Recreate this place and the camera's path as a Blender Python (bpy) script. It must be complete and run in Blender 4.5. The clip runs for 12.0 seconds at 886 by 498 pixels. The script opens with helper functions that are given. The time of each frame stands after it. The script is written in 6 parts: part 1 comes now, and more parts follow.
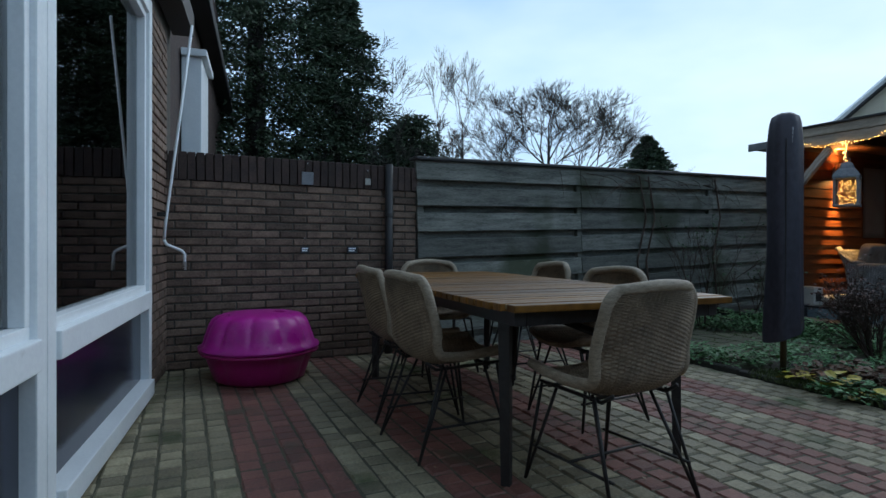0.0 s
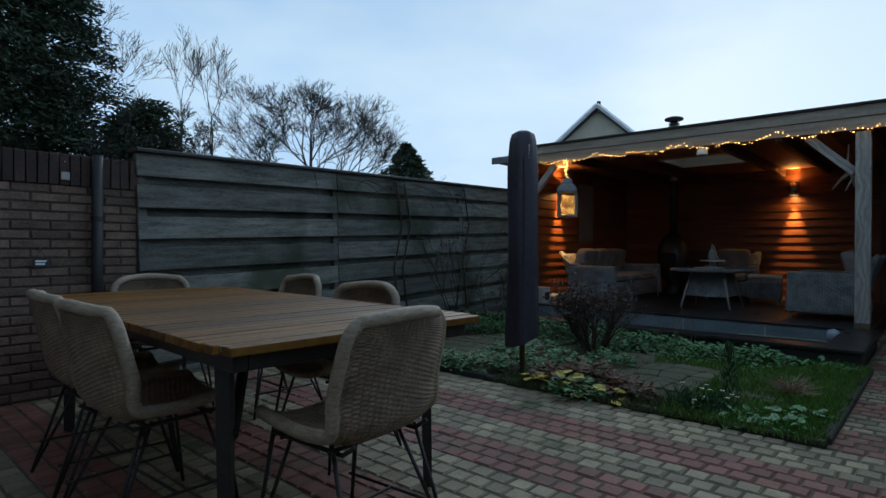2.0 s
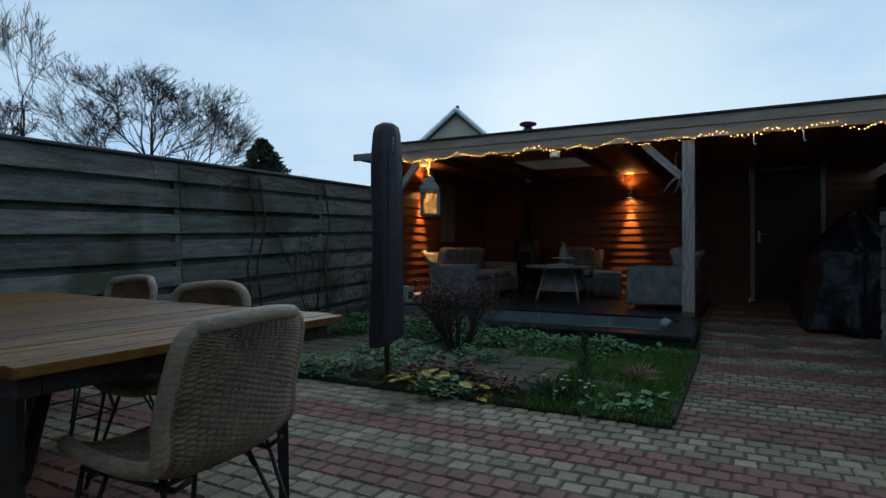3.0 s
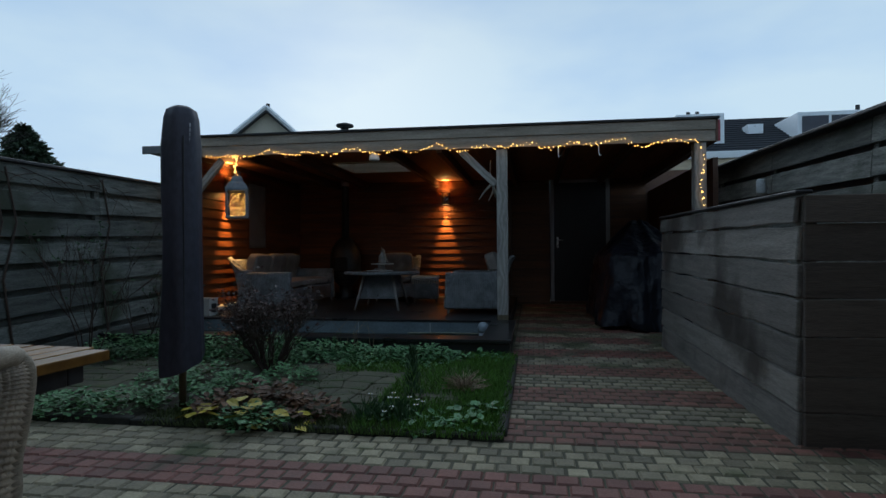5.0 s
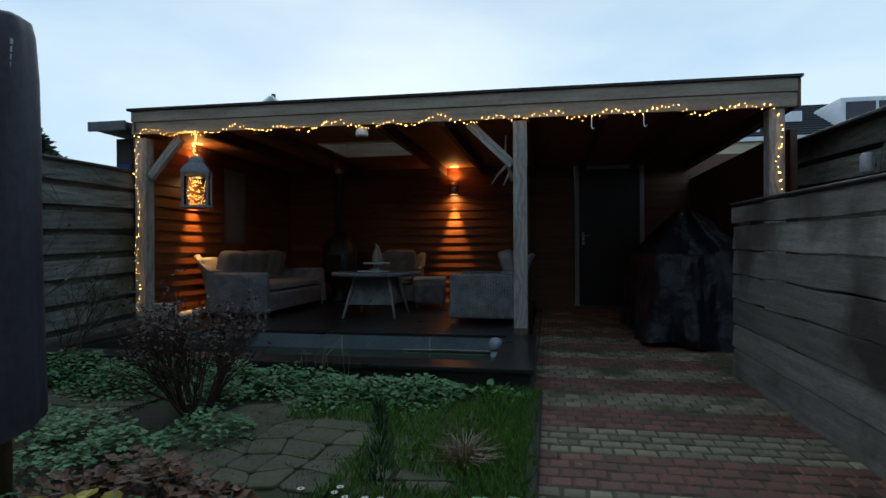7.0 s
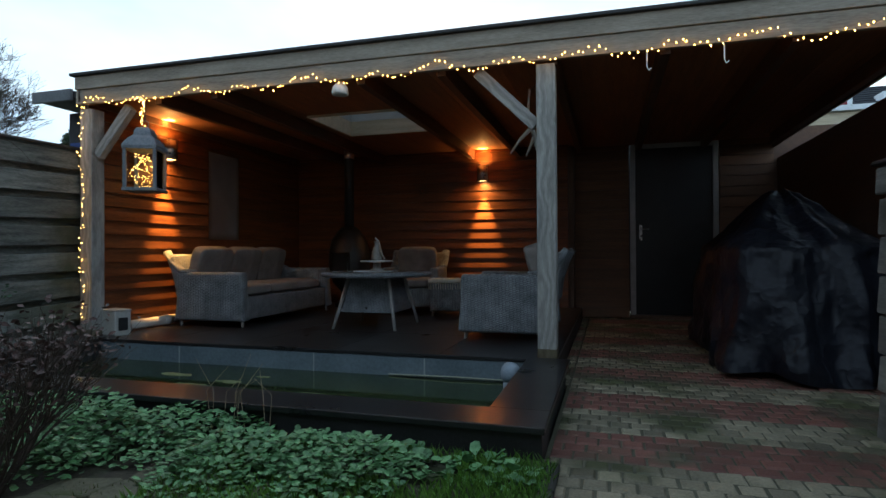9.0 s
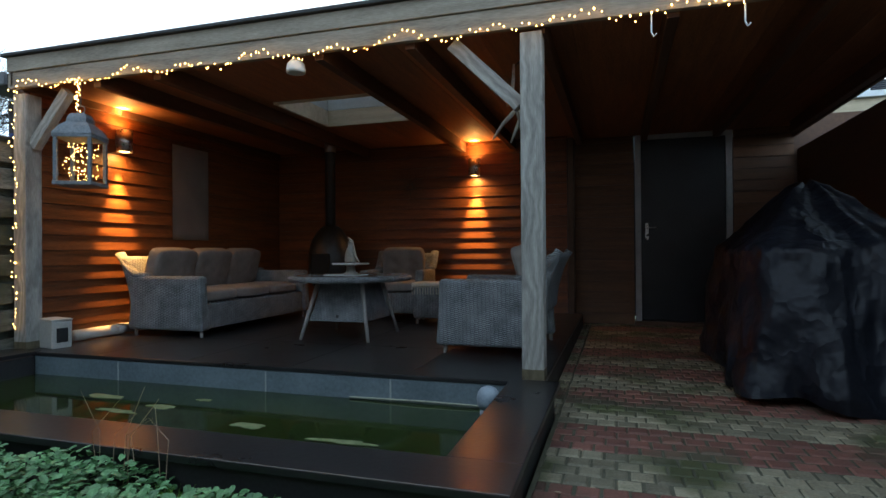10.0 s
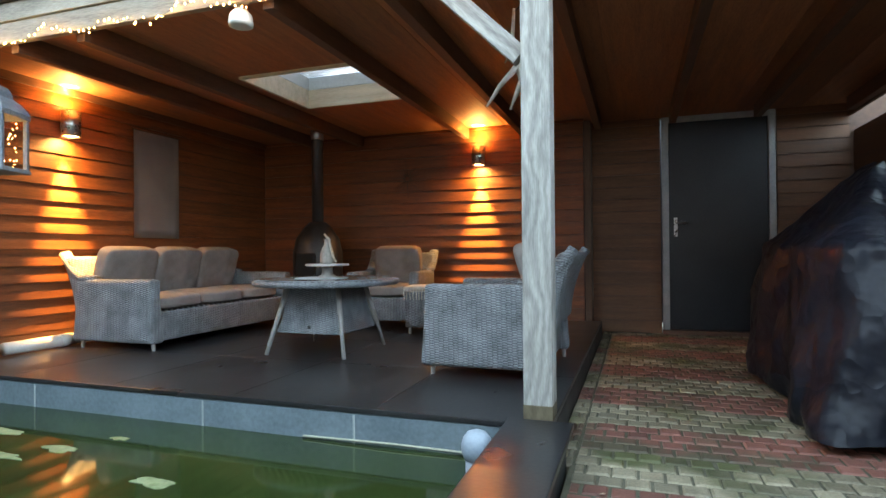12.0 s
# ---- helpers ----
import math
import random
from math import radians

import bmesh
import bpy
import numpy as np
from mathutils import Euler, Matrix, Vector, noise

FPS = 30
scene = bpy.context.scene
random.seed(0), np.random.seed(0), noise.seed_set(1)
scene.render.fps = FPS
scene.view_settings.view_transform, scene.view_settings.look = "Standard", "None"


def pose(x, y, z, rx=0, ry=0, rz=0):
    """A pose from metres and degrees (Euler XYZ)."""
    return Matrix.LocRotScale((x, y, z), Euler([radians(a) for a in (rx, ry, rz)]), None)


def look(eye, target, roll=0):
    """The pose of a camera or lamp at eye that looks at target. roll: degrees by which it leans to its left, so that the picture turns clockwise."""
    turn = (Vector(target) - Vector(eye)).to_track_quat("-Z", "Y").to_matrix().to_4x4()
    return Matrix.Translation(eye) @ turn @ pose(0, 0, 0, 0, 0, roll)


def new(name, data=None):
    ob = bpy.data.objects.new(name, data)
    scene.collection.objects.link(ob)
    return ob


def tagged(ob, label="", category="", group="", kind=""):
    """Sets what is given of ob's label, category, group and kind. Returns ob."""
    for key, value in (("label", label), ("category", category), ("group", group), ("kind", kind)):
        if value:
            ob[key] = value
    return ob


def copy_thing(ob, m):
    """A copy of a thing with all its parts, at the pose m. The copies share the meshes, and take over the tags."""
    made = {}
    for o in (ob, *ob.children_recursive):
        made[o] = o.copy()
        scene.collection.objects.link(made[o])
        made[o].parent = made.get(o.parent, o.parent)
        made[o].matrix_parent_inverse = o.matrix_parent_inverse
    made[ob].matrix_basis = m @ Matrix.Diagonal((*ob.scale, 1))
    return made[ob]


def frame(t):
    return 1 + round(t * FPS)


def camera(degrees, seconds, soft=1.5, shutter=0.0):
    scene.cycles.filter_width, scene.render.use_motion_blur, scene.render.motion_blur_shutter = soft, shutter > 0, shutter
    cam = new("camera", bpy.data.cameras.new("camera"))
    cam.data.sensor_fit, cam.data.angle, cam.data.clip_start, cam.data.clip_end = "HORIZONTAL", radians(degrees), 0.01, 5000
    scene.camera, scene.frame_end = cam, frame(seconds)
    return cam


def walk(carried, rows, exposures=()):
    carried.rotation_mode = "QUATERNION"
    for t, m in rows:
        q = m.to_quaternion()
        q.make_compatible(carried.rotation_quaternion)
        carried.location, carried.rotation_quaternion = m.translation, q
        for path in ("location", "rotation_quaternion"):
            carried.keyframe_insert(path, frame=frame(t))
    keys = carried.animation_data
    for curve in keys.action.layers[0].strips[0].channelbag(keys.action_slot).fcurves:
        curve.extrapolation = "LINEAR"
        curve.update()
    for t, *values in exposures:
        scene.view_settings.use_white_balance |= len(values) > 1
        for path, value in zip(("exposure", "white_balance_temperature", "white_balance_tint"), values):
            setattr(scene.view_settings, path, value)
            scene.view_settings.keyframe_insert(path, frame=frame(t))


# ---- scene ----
cam = camera(76.4, 12.0)
PATH = [
    (0, (0.397, 0.298, 0.958), (-1.42, 1.132, 0.943), 0.3),
    (0.5, (0.364, 0.358, 0.985), (-1.442, 1.217, 0.971), 0.3),
    (1, (0.314, 0.438, 1.019), (-1.402, 1.465, 1.007), 0.3),
    (1.5, (0.253, 0.502, 1.03), (-1.317, 1.742, 1.021), 0.2),
    (2, (0.159, 0.597, 1.025), (-1.174, 2.088, 1.018), 0.2),
    (2.5, (0.09, 0.679, 1.009), (-1.033, 2.334, 1.004), 0.2),
    (3, (0.039, 0.742, 0.993), (-0.894, 2.511, 0.99), -0.1),
    (3.5, (-0.013, 0.749, 1.0), (-0.679, 2.635, 0.995), -0.0),
    (5.3, (-0.172, 1.208, 1.0), (-0.474, 3.185, 1.011), -0.3),
    (5.5, (-0.2, 1.327, 1.007), (-0.497, 3.305, 1.015), -0.2),
    (6, (-0.237, 1.677, 1.004), (-0.539, 3.654, 1.012), -0.2),
    (6.5, (-0.254, 2.058, 1.003), (-0.575, 4.033, 1.009), -0.3),
    (7, (-0.233, 2.459, 1.004), (-0.602, 4.424, 1.007), -0.3),
    (7.2, (-0.211, 2.618, 0.996), (-0.624, 4.575, 1.001), -0.3),
    (8.8, (-0.075, 3.841, 0.915), (-0.644, 5.759, 0.934), -0.3),
    (9, (-0.073, 3.984, 0.922), (-0.641, 5.902, 0.935), -0.3),
    (9.5, (-0.027, 4.318, 0.93), (-0.603, 6.233, 0.939), -0.4),
    (10, (-0.013, 4.65, 0.943), (-0.606, 6.56, 0.953), -0.4),
    (10.5, (-0.009, 4.934, 0.937), (-0.628, 6.836, 0.946), -0.4),
    (11, (-0.039, 5.193, 0.933), (-0.667, 7.092, 0.942), -0.5),
    (11.5, (-0.06, 5.368, 0.925), (-0.7, 7.263, 0.937), -0.5),
    (12, (-0.079, 5.498, 0.93), (-0.727, 7.39, 0.941), -0.5),
]
EXPOSURES = [(0.0, 0.22, 6500, 10), (1.0, 0.14, 6500, 10), (2.0, -0.1, 6450, 10), (3.5, -0.22, 6450, 10), (5.5, -0.25, 6550, 10),
             (7.0, 0.0, 6800, 10), (9.0, 0.65, 6900, 10), (9.5, 0.85, 6950, 10), (10.5, 1.75, 7150, 10), (12.0, 3.05, 7350, 10)]
walk(cam, [(t, look(eye, target, roll)) for t, eye, target, roll in PATH], EXPOSURES)

# ---- world, sun ----
world = bpy.data.worlds.new("dusk")
scene.world = world
world.use_nodes = True
wn, wl = world.node_tree.nodes, world.node_tree.links
wn.clear()
sky = wn.new("ShaderNodeTexSky")
sky.sky_type = "NISHITA"
sky.sun_disc = False
sky.sun_elevation, sky.sun_rotation = radians(20), radians(342)
clear = wn.new("ShaderNodeBackground")
clear.inputs["Strength"].default_value = 0.05
wl.new(sky.outputs[0], clear.inputs["Color"])
# cloud cover: a broad grey-blue layer with soft, uneven banks
tc = wn.new("ShaderNodeTexCoord")
stretch = wn.new("ShaderNodeMapping")
stretch.inputs["Scale"].default_value = (1.0, 1.0, 2.6)
banks = wn.new("ShaderNodeTexNoise")
banks.inputs["Scale"].default_value, banks.inputs["Detail"].default_value = 1.7, 5.0
banks.inputs["Roughness"].default_value = 0.5
tone = wn.new("ShaderNodeValToRGB")
tone.color_ramp.elements[0].position, tone.color_ramp.elements[1].position = 0.36, 0.66
tone.color_ramp.elements[0].color = (0.405, 0.655, 1.0, 1)
tone.color_ramp.elements[1].color = (0.67, 0.885, 1.05, 1)
cover = wn.new("ShaderNodeBackground")
cover.inputs["Strength"].default_value = 1.12
wl.new(tc.outputs["Generated"], stretch.inputs["Vector"])
wl.new(stretch.outputs[0], banks.inputs["Vector"])
wl.new(banks.outputs[0], tone.inputs[0])
# dusk: the light lies low, the cloud overhead is dimmer
split = wn.new("ShaderNodeSeparateXYZ")
wl.new(tc.outputs["Generated"], split.inputs[0])
fall = wn.new("ShaderNodeMapRange")
fall.interpolation_type = "SMOOTHSTEP"
fall.inputs["From Min"].default_value, fall.inputs["From Max"].default_value = 0.2, 0.9
fall.inputs["To Min"].default_value, fall.inputs["To Max"].default_value = 1.0, 0.55
wl.new(split.outputs[2], fall.inputs["Value"])
dim = wn.new("ShaderNodeMixRGB")
dim.blend_type, dim.inputs[0].default_value = "MULTIPLY", 1.0
wl.new(tone.outputs[0], dim.inputs[1])
wl.new(fall.outputs[0], dim.inputs[2])
wl.new(dim.outputs[0], cover.inputs["Color"])
both = wn.new("ShaderNodeMixShader")
both.inputs[0].default_value = 0.86
wo = wn.new("ShaderNodeOutputWorld")
wl.new(clear.outputs[0], both.inputs[1])
wl.new(cover.outputs[0], both.inputs[2])
wl.new(both.outputs[0], wo.inputs[0])

sun = new("sun", bpy.data.lights.new("sun", "SUN"))
sun.data.energy, sun.data.angle, sun.data.color = 0.8, radians(60), (0.86, 0.93, 1.0)
sun.matrix_world = look((-3, 9, 6.5), (0, 0, 0))


# ---- materials ----
def surf(name, dark, light, scale=6.0, rough=0.7, bump=0.15, metal=0.0, stretch=(1, 1, 1), vary=0.0, fine=60.0, coat=0.0, spot=None, soft_rough=0.12):
    """Two-scale procedural surface: broad stains, fine grain, relief; vary shifts the tone piece by piece."""
    m = bpy.data.materials.new(name)
    m.use_nodes = True
    n, l = m.node_tree.nodes, m.node_tree.links
    b = n["Principled BSDF"]
    co = n.new("ShaderNodeTexCoord")
    mp = n.new("ShaderNodeMapping")
    mp.inputs["Scale"].default_value = stretch
    l.new(co.outputs["Object"], mp.inputs["Vector"])
    vec = mp.outputs[0]
    tune = None
    if vary:
        info, geo = n.new("ShaderNodeObjectInfo"), n.new("ShaderNodeNewGeometry")
        add = n.new("ShaderNodeMath")
        add.operation = "ADD"
        l.new(info.outputs["Random"], add.inputs[0])
        l.new(geo.outputs["Random Per Island"], add.inputs[1])
        wrap = n.new("ShaderNodeMath")
        wrap.operation = "FRACT"
        l.new(add.outputs[0], wrap.inputs[0])
        tune = wrap.outputs[0]
        off = n.new("ShaderNodeVectorMath")
        off.operation = "SCALE"
        off.inputs[0].default_value = (31.0, 17.0, 23.0)
        l.new(tune, off.inputs["Scale"])
        shift = n.new("ShaderNodeVectorMath")
        shift.operation = "ADD"
        l.new(vec, shift.inputs[0])
        l.new(off.outputs[0], shift.inputs[1])
        vec = shift.outputs[0]
    broad, grain = n.new("ShaderNodeTexNoise"), n.new("ShaderNodeTexNoise")
    broad.inputs["Scale"].default_value, broad.inputs["Detail"].default_value = scale, 4.0
    grain.inputs["Scale"].default_value, grain.inputs["Detail"].default_value = fine, 3.0
    l.new(vec, broad.inputs["Vector"])
    l.new(vec, grain.inputs["Vector"])
    mix = n.new("ShaderNodeMath")
    mix.operation = "MULTIPLY_ADD"
    mix.inputs[1].default_value = 0.45
    l.new(grain.outputs[0], mix.inputs[0])
    half = n.new("ShaderNodeMath")
    half.operation = "MULTIPLY"
    half.inputs[1].default_value = 0.55
    l.new(broad.outputs[0], half.inputs[0])
    l.new(half.outputs[0], mix.inputs[2])
    ramp = n.new("ShaderNodeValToRGB")
    ramp.color_ramp.elements[0].position, ramp.color_ramp.elements[1].position = 0.34, 0.66
    ramp.color_ramp.elements[0].color = (*dark, 1)
    ramp.color_ramp.elements[1].color = (*light, 1)
    l.new(mix.outputs[0], ramp.inputs[0])
    colour = ramp.outputs[0]
    if spot:
        blot = n.new("ShaderNodeTexNoise")
        blot.inputs["Scale"].default_value, blot.inputs["Detail"].default_value = spot[1], 6.0
        l.new(co.outputs["Object"], blot.inputs["Vector"])
        edge = n.new("ShaderNodeValToRGB")
        edge.color_ramp.elements[0].position, edge.color_ramp.elements[1].position = spot[2], spot[2] + 0.12
        l.new(blot.outputs[0], edge.inputs[0])
        blend = n.new("ShaderNodeMixRGB")
        blend.inputs[2].default_value = (*spot[0], 1)
        l.new(edge.outputs[0], blend.inputs[0])
        l.new(colour, blend.inputs[1])
        colour = blend.outputs[0]
    if vary:
        hsv = n.new("ShaderNodeHueSaturation")
        span = n.new("ShaderNodeMapRange")
        span.inputs["To Min"].default_value, span.inputs["To Max"].default_value = 1 - vary, 1 + vary
        l.new(tune, span.inputs["Value"])
        l.new(span.outputs[0], hsv.inputs["Value"])
        l.new(colour, hsv.inputs["Color"])
        colour = hsv.outputs[0]
    l.new(colour, b.inputs["Base Color"])
    rr = n.new("ShaderNodeMapRange")
    rr.inputs["To Min"].default_value, rr.inputs["To Max"].default_value = max(0.03, rough - soft_rough), min(1.0, rough + soft_rough)
    l.new(broad.outputs[0], rr.inputs["Value"])
    l.new(rr.outputs[0], b.inputs["Roughness"])
    b.inputs["Metallic"].default_value = metal
    b.inputs["Coat Weight"].default_value = coat
    if bump:
        bp = n.new("ShaderNodeBump")
        bp.inputs["Strength"].default_value, bp.inputs["Distance"].default_value = bump, 0.01
        l.new(mix.outputs[0], bp.inputs["Height"])
        l.new(bp.outputs[0], b.inputs["Normal"])
    return m


def glow(name, colour, strength):
    m = bpy.data.materials.new(name)
    m.use_nodes = True
    b = m.node_tree.nodes["Principled BSDF"]
    b.inputs["Base Color"].default_value = (*colour, 1)
    b.inputs["Emission Color"].default_value = (*colour, 1)
    b.inputs["Emission Strength"].default_value = strength
    return m


def glass(name, tint, rough=0.0, clear=0.9, ior=1.7):
    """A thin pane: see-through, with a mirror's gloss that grows at a slant."""
    m = bpy.data.materials.new(name)
    m.use_nodes = True
    n, l = m.node_tree.nodes, m.node_tree.links
    n.clear()
    t, g, f = n.new("ShaderNodeBsdfTransparent"), n.new("ShaderNodeBsdfGlossy"), n.new("ShaderNodeFresnel")
    t.inputs[0].default_value = (*[c * clear for c in tint], 1)
    g.inputs["Roughness"].default_value = rough
    f.inputs["IOR"].default_value = ior
    mx, o = n.new("ShaderNodeMixShader"), n.new("ShaderNodeOutputMaterial")
    l.new(f.outputs[0], mx.inputs[0])
    l.new(t.outputs[0], mx.inputs[1])
    l.new(g.outputs[0], mx.inputs[2])
    l.new(mx.outputs[0], o.inputs[0])
    return m


def woven(name, dark, light, pitch=0.022, rough=0.6, axes=(1.0, 1.0)):
    """Flat rattan strands passing over and under one another."""
    m = surf(name, dark, light, 9.0, rough, 0.0, fine=120.0)
    n, l = m.node_tree.nodes, m.node_tree.links
    b = n["Principled BSDF"]
    co = n.new("ShaderNodeTexCoord")
    sep = n.new("ShaderNodeSeparateXYZ")
    l.new(co.outputs["Object"], sep.inputs[0])
    side = n.new("ShaderNodeMath")
    side.operation = "ADD"
    l.new(sep.outputs[0], side.inputs[0])
    l.new(sep.outputs[1], side.inputs[1])
    # each column of strands is shifted by half a strand against its neighbour
    def step(op, x, y=None):
        q = n.new("ShaderNodeMath")
        q.operation = op
        for slot, v in enumerate((x, y)):
            if v is None:
                continue
            if isinstance(v, float):
                q.inputs[slot].default_value = v
            else:
                l.new(v, q.inputs[slot])
        return q.outputs[0]

    across = step("MULTIPLY", side.outputs[0], 1.0 / (pitch * 2.0))
    column = step("FLOOR", across)
    phase = step("MULTIPLY", column, math.pi / 2)
    rise = step("ADD", step("MULTIPLY", sep.outputs[2], math.pi / pitch), phase)
    strand = step("ABSOLUTE", step("SINE", rise))
    bulge = step("SINE", step("MULTIPLY", step("FRACT", across), math.pi))
    ab = n.new("ShaderNodeMath")
    ab.operation = "MULTIPLY"
    l.new(strand, ab.inputs[0])
    l.new(step("POWER", bulge, 0.35), ab.inputs[1])
    bp = n.new("ShaderNodeBump")
    bp.inputs["Strength"].default_value, bp.inputs["Distance"].default_value = 0.9, 0.006
    l.new(ab.outputs[0], bp.inputs["Height"])
    l.new(bp.outputs[0], b.inputs["Normal"])
    # strands part at the crossings; the hollow's shade is painted into the colour
    gap = n.new("ShaderNodeMapRange")
    gap.inputs["From Max"].default_value = 0.5
    gap.inputs["To Min"].default_value = 0.16
    l.new(ab.outputs[0], gap.inputs["Value"])
    was = b.inputs["Base Color"].links[0].from_socket
    mul = n.new("ShaderNodeMixRGB")
    mul.blend_type, mul.inputs[0].default_value = "MULTIPLY", 1.0
    l.new(was, mul.inputs[1])
    l.new(gap.outputs[0], mul.inputs[2])
    l.new(mul.outputs[0], b.inputs["Base Color"])
    return m


M_PAVER_GREY = surf("grey_paver", (0.165, 0.138, 0.085), (0.35, 0.30, 0.195), 5.0, 0.62, 0.6, vary=0.34, fine=90, spot=((0.07, 0.085, 0.03), 2.3, 0.56))
M_PAVER_RED = surf("red_paver", (0.14, 0.058, 0.045), (0.27, 0.112, 0.086), 5.0, 0.6, 0.5, vary=0.22, fine=90, spot=((0.09, 0.075, 0.045), 2.3, 0.58))
M_PATH_GREY = surf("mossy_path_paver", (0.145, 0.122, 0.08), (0.32, 0.275, 0.19), 5.0, 0.66, 0.6, vary=0.36, fine=90, spot=((0.07, 0.075, 0.03), 1.9, 0.5))
M_PATH_RED = surf("worn_red_path_paver", (0.125, 0.05, 0.037), (0.245, 0.098, 0.073), 5.0, 0.64, 0.5, vary=0.26, fine=90, spot=((0.085, 0.07, 0.042), 1.9, 0.5))
M_SAND = surf("joint_sand", (0.05, 0.05, 0.03), (0.12, 0.11, 0.075), 8.0, 0.95, 0.4)
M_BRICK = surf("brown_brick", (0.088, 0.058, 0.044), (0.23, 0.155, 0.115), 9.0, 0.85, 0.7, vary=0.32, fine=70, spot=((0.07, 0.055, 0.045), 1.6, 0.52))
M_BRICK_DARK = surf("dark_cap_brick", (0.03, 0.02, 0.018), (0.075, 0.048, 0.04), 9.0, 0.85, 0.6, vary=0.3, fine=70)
M_MORTAR = surf("mortar", (0.05, 0.045, 0.04), (0.11, 0.10, 0.085), 10.0, 0.95, 0.5)
M_FENCE = surf("weathered_fence", (0.045, 0.05, 0.043), (0.235, 0.24, 0.212), 3.0, 0.8, 0.6, stretch=(9, 1, 9), vary=0.34, fine=26, spot=((0.05, 0.06, 0.036), 1.1, 0.54))
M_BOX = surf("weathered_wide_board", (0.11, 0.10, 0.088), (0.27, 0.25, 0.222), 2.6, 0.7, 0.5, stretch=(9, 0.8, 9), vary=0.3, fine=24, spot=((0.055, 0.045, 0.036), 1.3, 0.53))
# darker copy of the board colour: the end face's shade is painted in
M_BOX_END_SHADE = surf("wide_board_painted_shade", (0.075, 0.06, 0.05), (0.15, 0.12, 0.10), 2.6, 0.75, 0.5, stretch=(0.8, 9, 9), vary=0.16, fine=24)
def flame_grain(name, dark, light):
    """Bleached softwood with the wandering rings of flat-sawn timber, along z."""
    m = surf(name, dark, light, 2.2, 0.7, 0.3, stretch=(6, 6, 0.8), vary=0.1, fine=26, spot=((0.12, 0.10, 0.085), 5.0, 0.66))
    n, l = m.node_tree.nodes, m.node_tree.links
    b = n["Principled BSDF"]
    co, mp, wv = n.new("ShaderNodeTexCoord"), n.new("ShaderNodeMapping"), n.new("ShaderNodeTexWave")
    mp.inputs["Scale"].default_value = (1.0, 1.0, 0.42)
    wv.bands_direction = "X"
    wv.inputs["Scale"].default_value, wv.inputs["Distortion"].default_value = 6.0, 13.0
    wv.inputs["Detail"].default_value, wv.inputs["Detail Scale"].default_value = 2.0, 1.1
    l.new(co.outputs["Object"], mp.inputs["Vector"])
    l.new(mp.outputs[0], wv.inputs["Vector"])
    was = b.inputs["Base Color"].links[0].from_socket
    tone_ = n.new("ShaderNodeMapRange")
    tone_.inputs["To Min"].default_value, tone_.inputs["To Max"].default_value = 0.74, 1.06
    l.new(wv.outputs["Fac"], tone_.inputs["Value"])
    mul = n.new("ShaderNodeMixRGB")
    mul.blend_type, mul.inputs[0].default_value = "MULTIPLY", 1.0
    l.new(was, mul.inputs[1])
    l.new(tone_.outputs[0], mul.inputs[2])
    l.new(mul.outputs[0], b.inputs["Base Color"])
    return m


M_LARCH = flame_grain("bleached_larch", (0.25, 0.24, 0.22), (0.5, 0.48, 0.44))
M_LARCH_X = surf("bleached_larch_across", (0.19, 0.16, 0.125), (0.42, 0.36, 0.29), 2.2, 0.7, 0.35, stretch=(0.8, 7, 7), vary=0.1, fine=26)
M_CEDAR = surf("red_brown_plank", (0.075, 0.021, 0.007), (0.23, 0.074, 0.023), 2.4, 0.5, 0.3, stretch=(0.7, 0.7, 9), vary=0.22, fine=22)
M_CEIL = surf("ceiling_board", (0.20, 0.07, 0.03), (0.40, 0.16, 0.07), 2.4, 0.55, 0.2, stretch=(9, 0.7, 1), vary=0.18, fine=22)
M_BEAM = surf("stained_beam", (0.075, 0.034, 0.02), (0.15, 0.072, 0.042), 2.4, 0.6, 0.25, stretch=(9, 0.8, 9), vary=0.1, fine=22)
M_PINE = surf("pale_pine", (0.5, 0.4, 0.27), (0.74, 0.62, 0.45), 2.4, 0.65, 0.2, stretch=(0.8, 9, 9), vary=0.1, fine=24)
M_DECK = surf("black_deck_slab", (0.012, 0.012, 0.013), (0.03, 0.029, 0.03), 2.2, 0.3, 0.12, vary=0.1, fine=50, soft_rough=0.07)
M_LINER = surf("grey_liner", (0.105, 0.14, 0.16), (0.185, 0.235, 0.265), 3.0, 0.45, 0.1, fine=40, spot=((0.10, 0.13, 0.10), 2.0, 0.6))
M_WHITE = surf("white_paint", (0.77, 0.81, 0.84), (0.86, 0.9, 0.92), 5.0, 0.4, 0.1, stretch=(1, 1, 1), fine=70, spot=((0.42, 0.44, 0.42), 6.0, 0.68))
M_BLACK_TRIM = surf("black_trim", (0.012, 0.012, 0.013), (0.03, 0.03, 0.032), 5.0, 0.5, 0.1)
M_PANEL = surf("dark_blue_panel", (0.012, 0.014, 0.028), (0.022, 0.025, 0.045), 3.0, 0.16, 0.03)
M_GLASS = glass("window_glass", (0.75, 0.85, 0.9), 0.0, 0.8, 2.1)
M_CLEAR = glass("clear_glass", (1, 1, 1), 0.02, 0.98, 1.06)
M_SOIL = surf("damp_soil", (0.018, 0.014, 0.009), (0.05, 0.042, 0.026), 9.0, 0.9, 0.8, spot=((0.03, 0.045, 0.014), 2.5, 0.5))
M_GROUND = surf("rough_ground", (0.03, 0.035, 0.018), (0.07, 0.075, 0.04), 0.8, 0.95, 0.3, fine=8)
M_DOOR = surf("black_door", (0.010, 0.012, 0.017), (0.02, 0.024, 0.03), 3.0, 0.4, 0.06)
